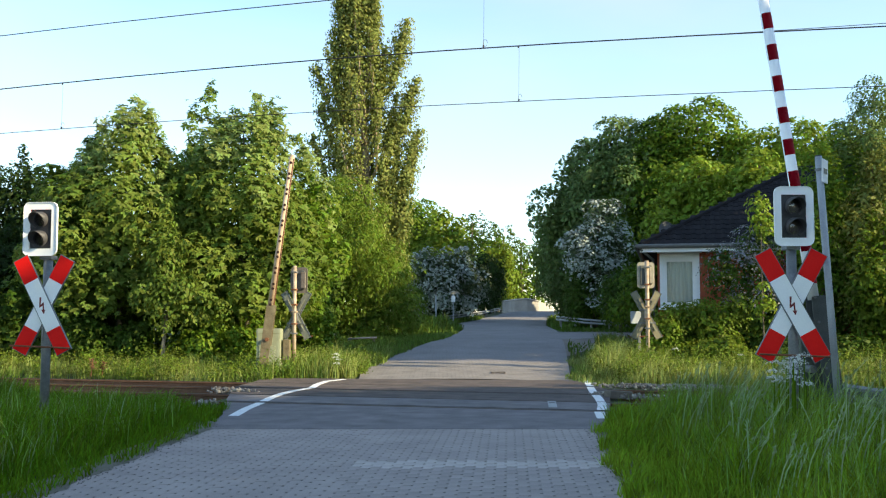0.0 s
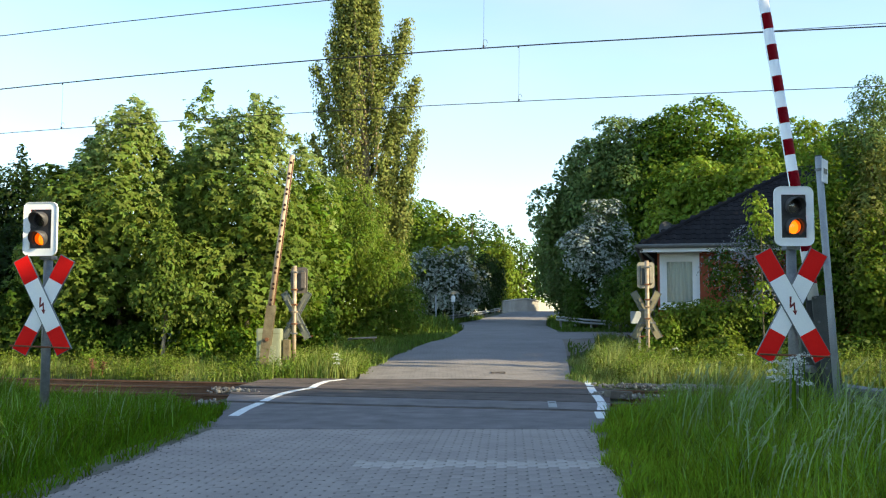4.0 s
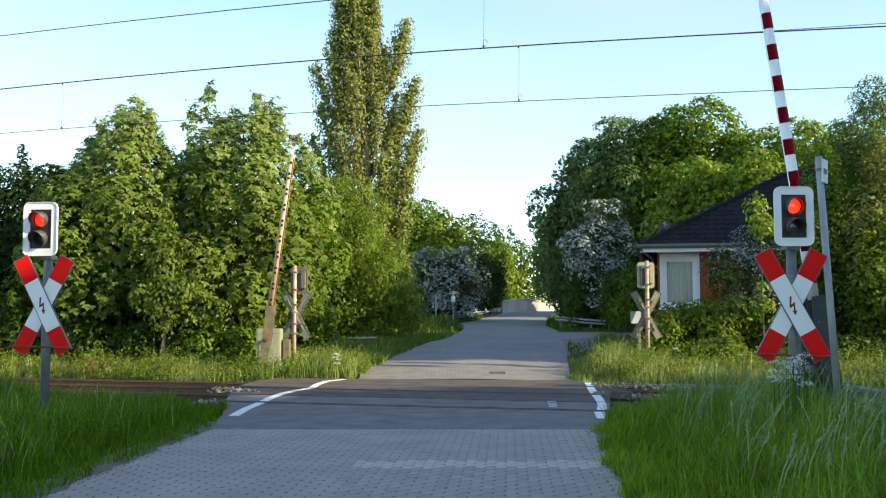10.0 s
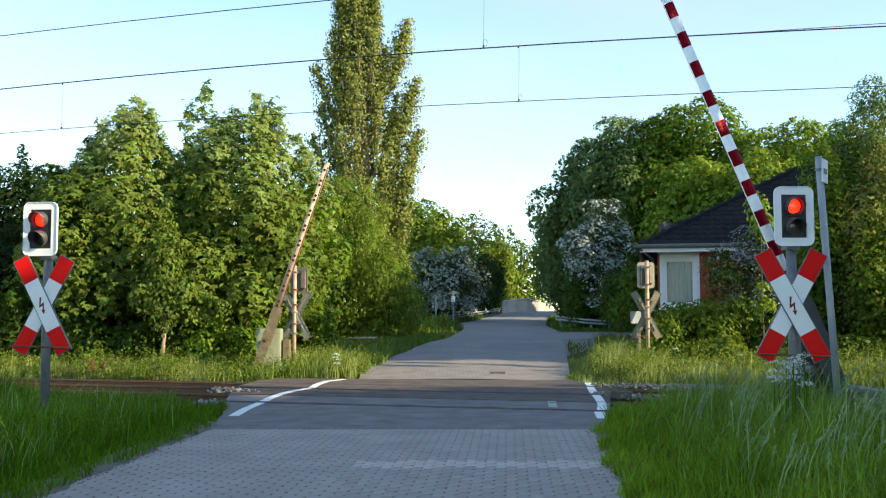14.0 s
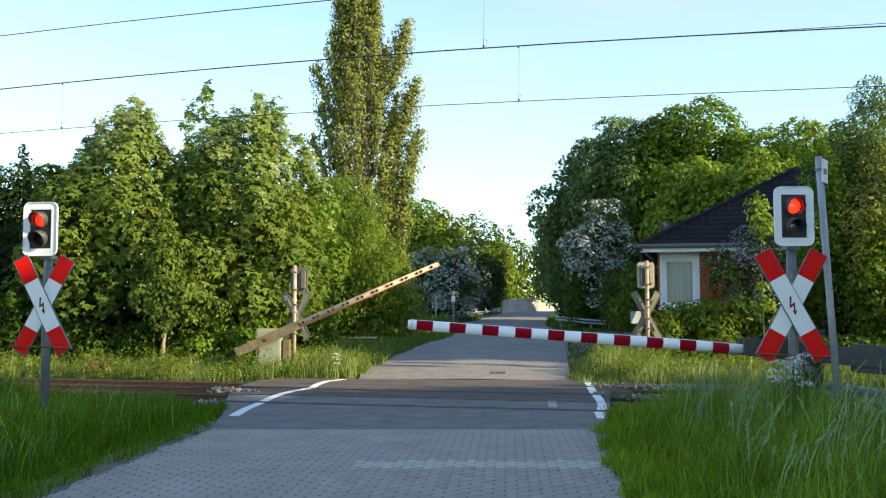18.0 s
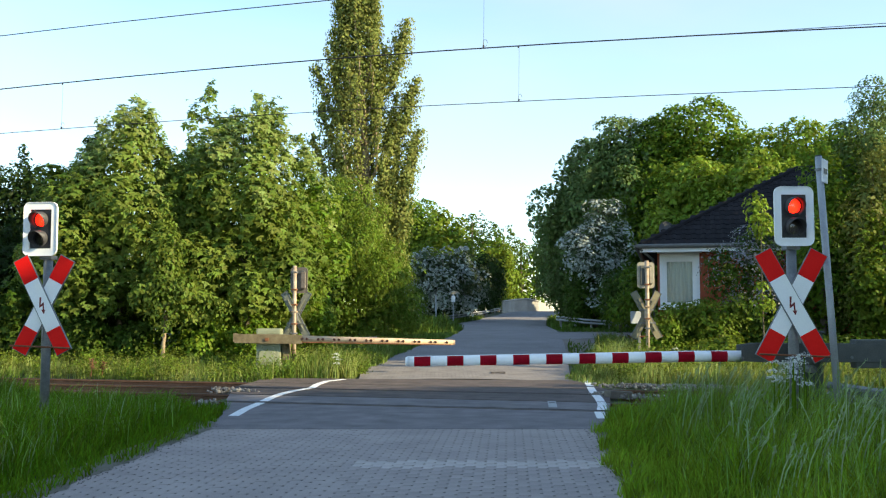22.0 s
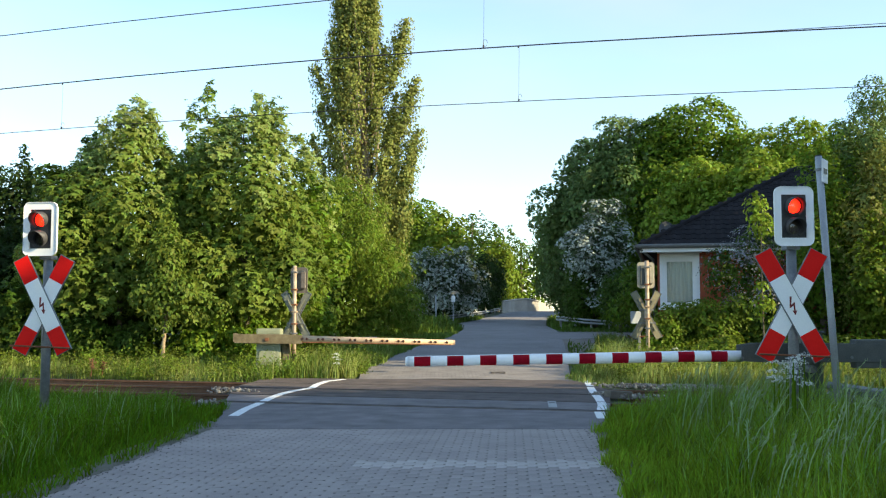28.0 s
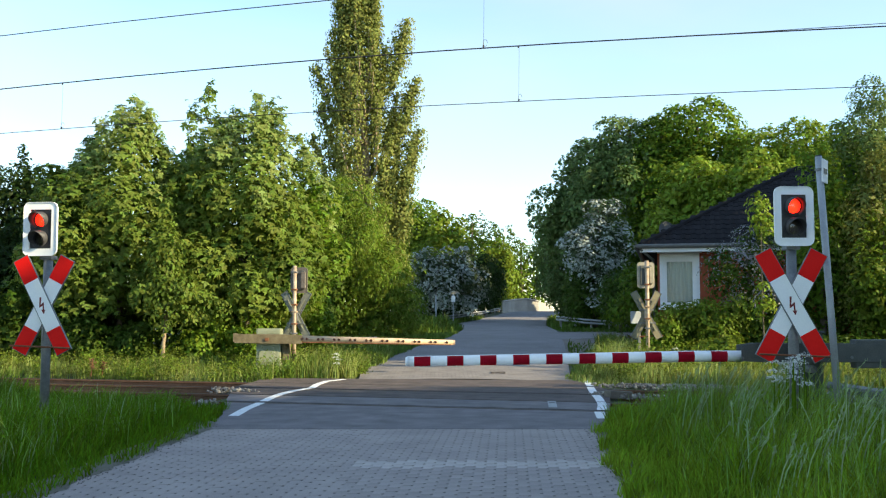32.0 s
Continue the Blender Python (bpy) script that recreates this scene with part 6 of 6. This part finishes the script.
    # in front of the house
    build_tree("lilac_bush", (8.75, 27.4, 0.2), [(0, 0, 1.9, 1.0, 0.9, 1.6), (0.2, 0, 3.0, 0.75, 0.6, 0.9), (-0.8, -0.2, 2.5, 0.65, 0.6, 0.95), (0.4, -0.6, 1.2, 1.0, 0.7, 1.1), (-0.5, -0.5, 1.1, 0.7, 0.6, 0.9)], DARK_SHADED_LEAF, "lilac bush with dull greyish flower heads by the house wall", "bush", seed=171, clumps=600, per=28, leaf=0.1, spray=0.2, blossom=LILAC, blossom_share=0.34, bloom=0.8, trunk=0.06, sway=0.4)
    build_tree("sapling", (7.46, 22.5, 0.0), [(-0.06, 0, 4.0, 0.24, 0.2, 0.42), (0.12, 0, 3.62, 0.2, 0.2, 0.26), (0.02, 0, 1.75, 0.24, 0.2, 0.2)], SUNLIT_LEAF, "slender sapling with bright sunlit leaves beside the verge", seed=172, clumps=40, per=16, leaf=0.11, spray=0.13, trunk=0.018, sway=0.7, lobes=0, core=0.3, limbs=False)
    for k, (x, y, h, r, mat) in enumerate(((6.4, 26.2, 1.75, 0.8, SHRUB), (7.4, 25.8, 1.9, 0.9, SHRUB), (8.6, 25.6, 1.5, 0.8, DARK_SHADED_LEAF), (9.5, 25.2, 0.9, 0.9, DARK_SHADED_LEAF), (5.7, 25.6, 1.1, 0.6, SYCAMORE), (7.0, 27.0, 1.85, 0.9, SYCAMORE), (10.2, 24.4, 0.85, 0.9, DARK_SHADED_LEAF), (6.9, 24.4, 0.9, 0.8, SHRUB), (8.6, 23.6, 0.7, 0.7, SHRUB))):
        build_tree("garden_shrub", (x, y, 0.05), [(0, 0, h * 0.55, r, r * 0.8, h * 0.5), (0.4 * r, -0.1, h * 0.75, r * 0.6, r * 0.5, h * 0.35)], mat, "bright leafy shrub in the verge before the house", "shrub", seed=180 + k, clumps=190, per=24, leaf=0.105, spray=0.17, trunk=0.03, sway=0.5, group="garden shrubs")
    # dark trees at the edge of the line; SHRUB leaves put sunlight into two
    for k, (x, y, h, r, mat) in enumerate(((12.4, 27.4, 6.4, 1.5, POPLAR), (11.7, 28.4, 6.9, 1.4, SYCAMORE), (14.6, 25.4, 3.0, 1.4, SHRUB), (14.2, 30.0, 7.0, 2.1, WILLOW), (12.0, 26.0, 4.2, 1.1, SHRUB), (10.75, 27.3, 6.5, 0.85, SYCAMORE))):
        build_tree("edge_tree", (x, y, 0.05), [(0, 0, h * 0.45, r, r, h * 0.42), (0.2 * r, 0, h * 0.75, r * 0.6, r * 0.6, h * 0.27), (-0.4 * r, -0.3, h * 0.5, r * 0.7, r * 0.7, h * 0.35)], mat, "dark shaded tree close to the line", seed=200 + k, clumps=340, per=26, leaf=0.13, spray=0.26, trunk=0.09, sway=0.6, spires=((0.0, 0, h * 0.85, 0.9, 0.35), (0.25, 0, h * 0.85, 0.7, 0.4), (-0.3, 0, h * 0.85, 0.6, 0.4)), hang=0.3, gap=0.9, group="dark trees")
    build_tree("birch_tree", (12.75, 28.2, 0.05), [(0, 0, 7.6, 0.75, 0.7, 1.1), (-0.35, 0, 6.6, 0.85, 0.8, 1.0), (0.5, 0, 6.2, 0.9, 0.8, 1.2), (0.1, 0, 5.2, 1.1, 1.0, 1.4)], SKYLIT_LEAF, "airy young birch rising over the dark edge trees", seed=209, clumps=560, per=24, leaf=0.09, spray=0.2, trunk=0.06, sway=0.8, hang=0.3, gap=0.75, core=1.0)
    # unseen trees added to block the sun from the crossing, house and lane
    for k, (x, y, h, r) in enumerate(SHADE_TREES):
        build_tree("shade_tree", (x, y, 0.0), [(0, 0, h * 0.5, r, r, h * 0.5), (0.4 * r, 0, h * 0.7, r * 0.6, r * 0.6, h * 0.3), (-0.4 * r, 0, h * 0.4, r * 0.7, r * 0.7, h * 0.4)], DARK_SHADED_LEAF, "unseen leafy tree added to block the sun", seed=220 + k, clumps=200, per=11, leaf=0.68, spray=0.5, core=3.0 if y < 30 else 6.0, trunk=0.14, sway=0.3, group="hedgerow trees")
    # unseen high crown added to shade the lane but not the shrubs
    build_tree("high_shade_tree", (22, 20.3, 0.0), [(0, 0, 11.0, 2.5, 2.5, 2.6), (0.5, 0.4, 12.5, 1.6, 1.6, 1.5)], DARK_SHADED_LEAF, "unseen tall tree with a bare trunk, added to shade the lane", seed=260, clumps=260, per=12, leaf=0.6, spray=0.5, core=4.0, trunk=0.2, sway=0.3)


SHADE_TREES = [(13, 5.3, 10.2, 3.0), (17.5, 6.0, 12, 3.5), (22.5, 7.0, 12.5, 3.8), (28, 7.0, 13.5, 4.0), (34, 6.5, 14.5, 4.2), (12.5, 0.3, 11, 3.6), (13, -4.5, 10, 3.0), (18, -2, 11, 3.8), (26, -1, 12, 4.0), (41, 6.0, 12, 4.2), (-10.8, 5, 7, 2.6), (48, 6.5, 13, 4.4), (56, 6, 14, 4.8), (17.6, 29.5, 11.6, 2.7), (21.5, 27.5, 9.0, 3.4), (27, 26.5, 11.5, 3.6), (34, 24.5, 12.5, 3.8), (22.3, 24.4, 9.0, 2.0), (23.2, 40.5, 12.6, 3.0), (24, 35.5, 13.5, 3.4), (24, 76, 14, 4.0), (17, 75, 15.5, 3.6), (18, 83, 16, 3.4), (28, 81.5, 14, 4.0), (30, 38, 15, 3.6), (25.8, 57, 12.5, 3.4), (21, 88.6, 13, 4.0), (27, 86, 13, 4.4), (35, 83, 14, 4.6)]


# ---- grass ----
def blades(name, mat, rng, xy, height, width, lean=0.35, zf=ground_z, curl=0.5, taller=None):
    """Bent tapering blades at the given places."""
    n = len(xy)
    z = np.array([zf(a, b) for a, b in xy]) - 0.02
    h = height * rng.uniform(0.45, 1.15, n) * np.array([1 + 0.35 * noise.noise((a * 1.3, b * 1.3, 7.7)) + 0.4 * noise.noise((a * 4.5, b * 4.5, 2.2)) for a, b in xy])
    if taller:
        h *= np.array([taller(a, b) for a, b in xy])
    a = rng.uniform(0, 2 * np.pi, n)
    side = np.stack([np.cos(a), np.sin(a), np.zeros(n)], 1) * (width * rng.uniform(0.6, 1.3, n) / 2)[:, None]
    # neighbouring blades bend much the same way, in tufts
    b = rng.uniform(-1.3, 1.3, n) + np.array([7.0 * noise.noise((p * 3.1, q * 3.1, 5.5)) for p, q in xy])
    out = np.stack([np.cos(b), np.sin(b), np.zeros(n)], 1) * (h * lean * rng.uniform(0.1, 1.0, n))[:, None] + np.array([0.06, 0, 0]) * h[:, None]
    p0 = np.concatenate([xy, z[:, None]], 1)
    up = np.array([0, 0, 1.0])
    tip = np.clip(1.0 - 0.35 * (np.linalg.norm(out, axis=1) / (h + 1e-6)) ** 2, 0.45, 1.0)
    p1 = p0 + out * curl * 0.3 + up * (h * 0.42)[:, None]
    p2 = p0 + out * 0.62 + up * (h * 0.8 * (0.4 + 0.6 * tip))[:, None]
    p3 = p0 + out * 1.15 + up * (h * tip)[:, None]
    v = np.stack([p0 - side, p0 + side, p1 + side * 0.85, p1 - side * 0.85, p2 + side * 0.55, p2 - side * 0.55, p3], 1).reshape(-1, 3)
    k = np.arange(n)[:, None] * 7
    quads = np.concatenate([k + np.array([[0, 1, 2, 3]]), k + np.array([[3, 2, 4, 5]])])
    return fast_mesh(name, v, quads, mat, k + np.array([[5, 4, 6]]))


def scatter(rng, n, x0, x1, y0, y1, keep):
    p = np.stack([rng.uniform(x0, x1, n), rng.uniform(y0, y1, n)], 1)
    k = np.array([keep(a, b) for a, b in p])
    return p[k]


def left_x(y):
    return along(y, LEFT_EDGE) if y < 22.8 else along(y, MID) - along(y, LEFT_HALF) - 0.05


def right_x(y):
    return along(y, RIGHT_EDGE) if y < 22.2 else along(y, MID) + 2.45


def patchy(a, b, s=0.8):
    return noise.noise((a * s, b * s, 3.1))


def build_grass():
    rng = np.random.default_rng(77)

    def q(a, b):
        return b + TILT * a

    def near_left(a, b):
        return a < left_x(b) + 0.04 + 0.28 * patchy(a * 2, b * 2) and q(a, b) < 15.0 and (a + 3.75) ** 2 + (b - 15.9) ** 2 > 0.2

    def near_right(a, b):
        return a > right_x(b) + (-0.1 if b < 10 else 0.0 if b < 12.4 else 0.12) + 0.24 * patchy(a * 2, b * 2) and q(a, b) < 15.4

    def bank(a, b):
        low = min(1, max(0, (a - 4.5) / 0.5)) * min(1, max(0, (b - 9.0) / 1.5))
        return min(1.05, max(0.45, 0.5 + 0.2 * (a - 2.0))) * (1 - 0.5 * low)

    def grass(name, mat, xy, h, w, label, **kw):
        tagged(put(name, blades(name, mat, rng, xy, h, w, **kw)), label, "grass", kind="stuff")
    # short fringe beside the paving, taller further off
    def low_bank(a, b):
        return 1.0 + min(0.3, max(-0.4, (-6.9 - a) * 0.6)) * min(1, max(0, (q(a, b) - 12.0) / 2.0)) + 0.25 * patchy(a, b, 1.7)
    xy = scatter(rng, 62000, -9.5, -2.8, 6.2, 17.5, near_left)
    edge = np.array([left_x(b) - a for a, b in xy])
    tall = edge > 0.9 + rng.normal(0, 0.3, len(edge))
    grass("short_grass", GRASS, xy[~tall], 0.2, 0.014, "short green grass along the paving", lean=0.7)
    pale = rng.random(tall.sum()) < 0.12
    grass("meadow_grass", GRASS, xy[tall][~pale], 0.46, 0.0135, "long green meadow grass in the shade", lean=0.75, taller=low_bank)
    grass("pale_meadow_grass", PALE_GRASS, xy[tall][pale], 0.52, 0.011, "pale blue-green long grass in the shade", lean=0.6, taller=low_bank)
    c = scatter(rng, 700, -9.2, -3.2, 6.6, 14.5, lambda a, b: near_left(a, b) and a < left_x(b) - 0.5 and patchy(a, b, 1.1) > 0.0)
    pts = np.concatenate([np.repeat(c, 22, 0) + rng.normal(0, 0.1, (len(c) * 22, 2)), rng.random((len(c) * 22, 1)) ** 0.6 * 0.34 + 0.02], 1)
    v, quads = leaf_cloud(rng, pts, np.tile([0.1, -0.4, 0.8], (len(pts), 1)), 0.045, 0.6, (0.4, 1.3))
    tagged(put("meadow_herbs", fast_mesh("meadow_herbs", v, quads, GRASS)), "small leafy herbs among the meadow grass", "herbs", kind="stuff")
    xy = scatter(rng, 80000, 1.3, 8.5, 6.2, 15, near_right)
    edge = np.array([a - right_x(b) for a, b in xy])
    tall = edge > 0.8 + rng.normal(0, 0.25, len(edge))
    grass("short_grass", MEADOW, xy[~tall], 0.25, 0.014, "short green grass along the paving", lean=0.6)
    pale = rng.random(tall.sum()) < 0.14 + 0.14 * np.clip((xy[tall][:, 1] - 8.5) / 2.5, 0, 1)
    grass("meadow_grass", MEADOW, xy[tall][~pale], 0.68, 0.012, "long green meadow grass in the shade", lean=0.7, taller=bank)
    grass("pale_meadow_grass", PALE_GRASS, xy[tall][pale], 0.8, 0.0115, "pale blue-green long grass in the shade", lean=0.5, taller=bank)
    # tall stalks bent by the breeze, each with a feathery head
    xy = scatter(rng, 850, 2.2, 8.0, 6.8, 14.4, lambda a, b: near_right(a, b) and a > right_x(b) + 0.8 and patchy(a, b, 1.4) > -0.15)
    n = len(xy)
    h = rng.uniform(0.8, 1.2, n) * np.array([bank(a, b) for a, b in xy])
    bend = np.stack([h * rng.normal(0.22, 0.16, n), h * rng.normal(0, 0.12, n), np.zeros(n)], 1)
    base = np.concatenate([xy, np.array([[ground_z(a, b)] for a, b in xy])], 1)
    up = np.stack([np.zeros(n), np.zeros(n), h], 1)
    rows = [base + bend * t * t + up * t * (1 - 0.08 * t) for t in (0.0, 0.35, 0.7, 1.0)]
    side = np.array([1.0, 0.2, 0]) * 0.0055
    v = np.stack([p + e for p in rows for e in (-side, side)], 1).reshape(-1, 3)
    k = np.arange(n)[:, None] * 8
    quads = np.concatenate([k + np.array([[2 * i, 2 * i + 1, 2 * i + 3, 2 * i + 2]]) for i in range(3)])
    tagged(put("tall_stalks", fast_mesh("tall_stalks", v, quads, SEED)), "pale tall grass stalks bent by the breeze", "grass", kind="stuff")
    t = rng.uniform(0.8, 1.04, (n, 9))
    c = base[:, None] + bend[:, None] * (t * t)[..., None] + up[:, None] * (t * (1 - 0.08 * t))[..., None]
    c = (c + rng.normal(0, 0.009, c.shape)).reshape(-1, 3)
    aim = np.repeat(bend * 2 + up, 9, 0) + rng.normal(0, 0.15, (n * 9, 3))
    v, quads = leaf_cloud(rng, c, np.tile([0, -1.0, 0.2], (n * 9, 1)), 0.05, 0.5, (0.2, 1.1), aim * 3)
    tagged(put("seed_heads", fast_mesh("seed_heads", v, quads, SEED)), "pale feathery seed heads over the long grass", "grass", kind="stuff")
    xy = scatter(rng, 700, -9, -3.8, 8, 15, near_left)
    grass("tall_stalks", SEED, xy, 0.55, 0.008, "pale tall grass stalks with seed heads", lean=0.28, taller=low_bank)
    # far verges

    def far_left(a, b):
        return a < left_x(b) + 0.14 + 0.3 * patchy(a, b) and q(a, b) > 21.0 and not (-4.7 < a < -3.9 and 23.7 < b < 24.4)
    xy = scatter(rng, 44000, -18, 1.5, 21.5, 28.5, far_left)
    mix = np.array([patchy(a, b, 0.5) for a, b in xy]) + rng.normal(0, 0.3, len(xy))

    def mound(a, b):
        return 0.85 + 0.55 * math.exp(-((a + 3.0) ** 2 / 1.0 + (b - 24.2) ** 2 / 3.0))
    grass("verge_grass", VERGE, xy[mix < 0.1], 0.4, 0.018, "rough green grass along the far side of the line", lean=0.6, taller=mound)
    grass("dry_verge_grass", DRY_GRASS, xy[mix >= 0.1], 0.5, 0.017, "pale sunlit seeding grass along the far side of the line", lean=0.55, taller=mound)

    def far_right(a, b):
        return a > right_x(b) - 0.08 + 0.3 * patchy(a, b) and q(a, b) > 21.5

    def tufts(a, b):
        edge = min(1.0, max(0.35, (a - right_x(b)) / 0.8))
        return (0.8 + 0.55 * math.exp(-((a - 4.2) ** 2 / 1.4 + (b - 23.6) ** 2 / 4.0)) + 0.45 * patchy(a, b, 2.2)) * edge
    xy = scatter(rng, 37000, 2.5, 13, 20, 28, far_right)
    mix = np.array([patchy(a, b, 0.5) for a, b in xy]) + rng.normal(0, 0.3, len(xy))
    grass("verge_grass", VERGE, xy[mix < -0.05], 0.46, 0.018, "rough green grass along the far side of the line", lean=0.5, taller=tufts)
    grass("dry_verge_grass", DRY_GRASS, xy[mix >= -0.05], 0.58, 0.017, "pale sunlit seeding grass along the far side of the line", lean=0.42, taller=tufts)
    xy = scatter(rng, 13000, 4.0, 8, 27.5, 35, lambda a, b: a > right_x(b) + 0.9 + 0.06 * (b - 27.5) + 0.5 * patchy(a, b) and not (b > 28.6 and a > 6.2))
    grass("dry_verge_grass", DRY_GRASS, xy[::5], 0.4, 0.02, "pale seeding grass at the corner of the side lane", lean=0.7)
    grass("verge_grass", VERGE, xy, 0.36, 0.02, "rough green grass at the corner of the side lane", lean=0.8)
    # banks beside the far road
    xy = scatter(rng, 34000, -6, 1.5, 24.5, 42, lambda a, b: left_x(b) - 3.5 < a < left_x(b) + 0.1 + 0.25 * patchy(a, b))
    grass("bank_lawn", VERGE, xy, 0.2, 0.022, "short green grass on the bank beside the lane", lean=0.7)
    xy = scatter(rng, 32000, -9, 9, 28, 75, lambda a, b: (b > 40 and left_x(b) - 5 < a < left_x(b) - 0.02 + 0.3 * patchy(a, b)) or (right_x(b) + 0.05 < a < right_x(b) + 4 and not 33.0 < b < 44.5))
    grass("bank_grass", SHADED_BANK, xy, 0.36, 0.05, "green grass bank beside the climbing lane", lean=0.5, taller=lambda a, b: 0.45 if a > 4 and b < 52 else 1.9 if a < left_x(b) - 0.7 and b < 58 else 1.0)
    # leafy herbs in the verges
    for name, n, fn, x0, x1, y0, y1, hh, leafy in (("verge_herbs", 3600, far_left, -16, 0.5, 21.6, 27, 0.46, HERB), ("verge_herbs", 3600, lambda a, b: a > right_x(b) + 0.55 and far_right(a, b), 2.6, 12, 20.5, 26.5, 0.55, HERB)):
        c = scatter(rng, n, x0, x1, y0, y1, lambda a, b: fn(a, b) and patchy(a, b, 1.1) > -0.1)
        per = 21
        pts = np.concatenate([np.repeat(c, per, 0) + rng.normal(0, 0.11, (len(c) * per, 2)), rng.random((len(c) * per, 1)) * hh + 0.02], 1)
        pts[:, 2] *= np.repeat([rng.uniform(0.5, 1.25) * (1 + 0.7 * patchy(a, b, 1.9)) for a, b in c], per)
        pts[:, 2] += np.repeat([rise(b) - 0.05 for a, b in c], per)
        v, quads = leaf_cloud(rng, pts, np.tile([0.2, -0.4, 0.8], (len(pts), 1)), 0.068, 0.55, (0.5, 1.15))
        tagged(put(name, fast_mesh(name, v, quads, leafy)), "low leafy herbs among the verge grass", "herbs", kind="stuff")
    # weeds between the tracks and beside the rails
    xy = scatter(rng, 9000, -18, 12, 12, 26, lambda a, b: 14.8 < q(a, b) < 21.5 and (a < -11 or a > 3.9) and patchy(a, b, 0.9) > 0.12)
    grass("track_weeds", GRASS, xy, 0.22, 0.018, "weeds growing in the track bed", lean=0.5)


def build_flowers():
    """White umbels: each plant a stem with a flat head."""
    rng = np.random.default_rng(9)
    spots = [(3.66 + rng.normal(0, 0.14), 10.2 + rng.normal(0, 0.2), 0.93 + rng.normal(0, 0.07)) for _ in range(16)] + [(-2.58, 23.0, 0.5), (-2.54, 22.9, 0.36), (-2.6, 23.2, 0.56), (-2.52, 23.1, 0.44), (5.5, 22.9, 0.7), (6.9, 22.4, 0.6)]
    for x, y, h in spots:
        root = thing("white_flower", pose(x, y, ground_z(x, y)), "white umbel flower on a thin green stem in the grass", "flower", "white umbels")
        part("stem", tube([(0, 0, -0.02), (0.02, 0.01, h)], 0.006, 5), GRASS, root)
        n = 46
        a, r = rng.uniform(0, 6.28, n), 0.09 * np.sqrt(rng.random(n))
        pts = np.stack([0.02 + r * np.cos(a), 0.01 + r * np.sin(a), h + 0.02 - r * r * 4 + rng.normal(0, 0.008, n)], 1)
        v, quads = leaf_cloud(rng, pts, np.tile([0, -0.3, 1.0], (n, 1)), 0.028)
        put("flower_head", fast_mesh("flower_head", v, quads, UMBEL), root, None, "flat white flower head")["kind"] = "stuff"


build_ground()
build_crossing()
build_markings()
build_rails()
build_ballast()
build_far_road()
build_wires()
build_signals()
build_barrier_near()
build_barrier_far()
build_sign_pole()
build_house()
build_far_things()
build_left_trees()
build_middle_trees()
build_right_trees()
build_grass()
build_flowers()
build_near_road()
build_grit()


def motions():
    """All that moves: the two booms, the vanes in the signals, and the trees in the breeze."""
    boom, pivot = BOOMS["near"]
    near = [(0, 82.6), (12.5, 82.6), (13.0, 81.0), (13.3, 78.1), (13.6, 74.5), (13.9, 70.0), (14.2, 65.4), (14.5, 61.1), (16.5, 32.3), (16.8, 26.9), (17.1, 22.0), (17.4, 16.5), (17.7, 10.7), (18.0, 5.0), (18.2, 2.0), (18.4, 0.4), (18.6, -0.25), (32, -0.25)]
    walk(boom, [(t, pose(0, 0, pivot.z, 0, a, 0)) for t, a in near])
    boom, pivot = BOOMS["far"]
    far = [(0, 83.0), (12.5, 83.0), (13.0, 81.2), (13.5, 77.5), (14.0, 71.8), (14.5, 66.0), (16.5, 43.4), (17.0, 37.2), (17.5, 30.8), (18.0, 23.8), (18.5, 16.6), (18.8, 11.4), (19.1, 7.0), (19.4, 2.9), (19.7, 0.6), (20.0, -0.6), (20.4, -0.95), (32, -0.95)]
    walk(boom, [(t, pose(pivot.x, pivot.y, pivot.z, 0, -a, 0)) for t, a in far])
    times = {("right", "amber"): [(0, 0), (0.8, 4), (0.95, 86), (5.55, 86), (5.8, 3), (32, 0)], ("right", "red"): [(0, 0), (5.7, 0), (5.9, 86), (32, 86)],
             ("left", "amber"): [(0, 0), (0.85, 0), (1.35, 86), (5.5, 86), (5.72, 3), (32, 0)], ("left", "red"): [(0, 0), (5.85, 0), (6.0, 86), (32, 86)]}
    for key, rows in times.items():
        for side in (1, -1):
            vane, at = VANES[(*key, side)]
            walk(vane, [(t, pose(at.x, at.y, at.z, side * a, 0, 0)) for t, a in rows])
    for crown, amount, seed in CROWNS:
        rng = random.Random(seed)
        p1, p2, f1, f2 = rng.uniform(0, 6.28), rng.uniform(0, 6.28), rng.uniform(0.22, 0.36), rng.uniform(0.5, 0.8)
        rows = []
        for k in range(41):
            t = k * 0.8
            s = math.sin(6.283 * f1 * t + p1) * 0.65 + math.sin(6.283 * f2 * t + p2) * 0.35
            c = math.sin(6.283 * f1 * t + p2) * 0.5
            rows.append((t, pose(0, 0, 0, 0.4 * amount * c, 0.7 * amount * (s + 0.3), 0)))
        walk(crown, rows)


motions()
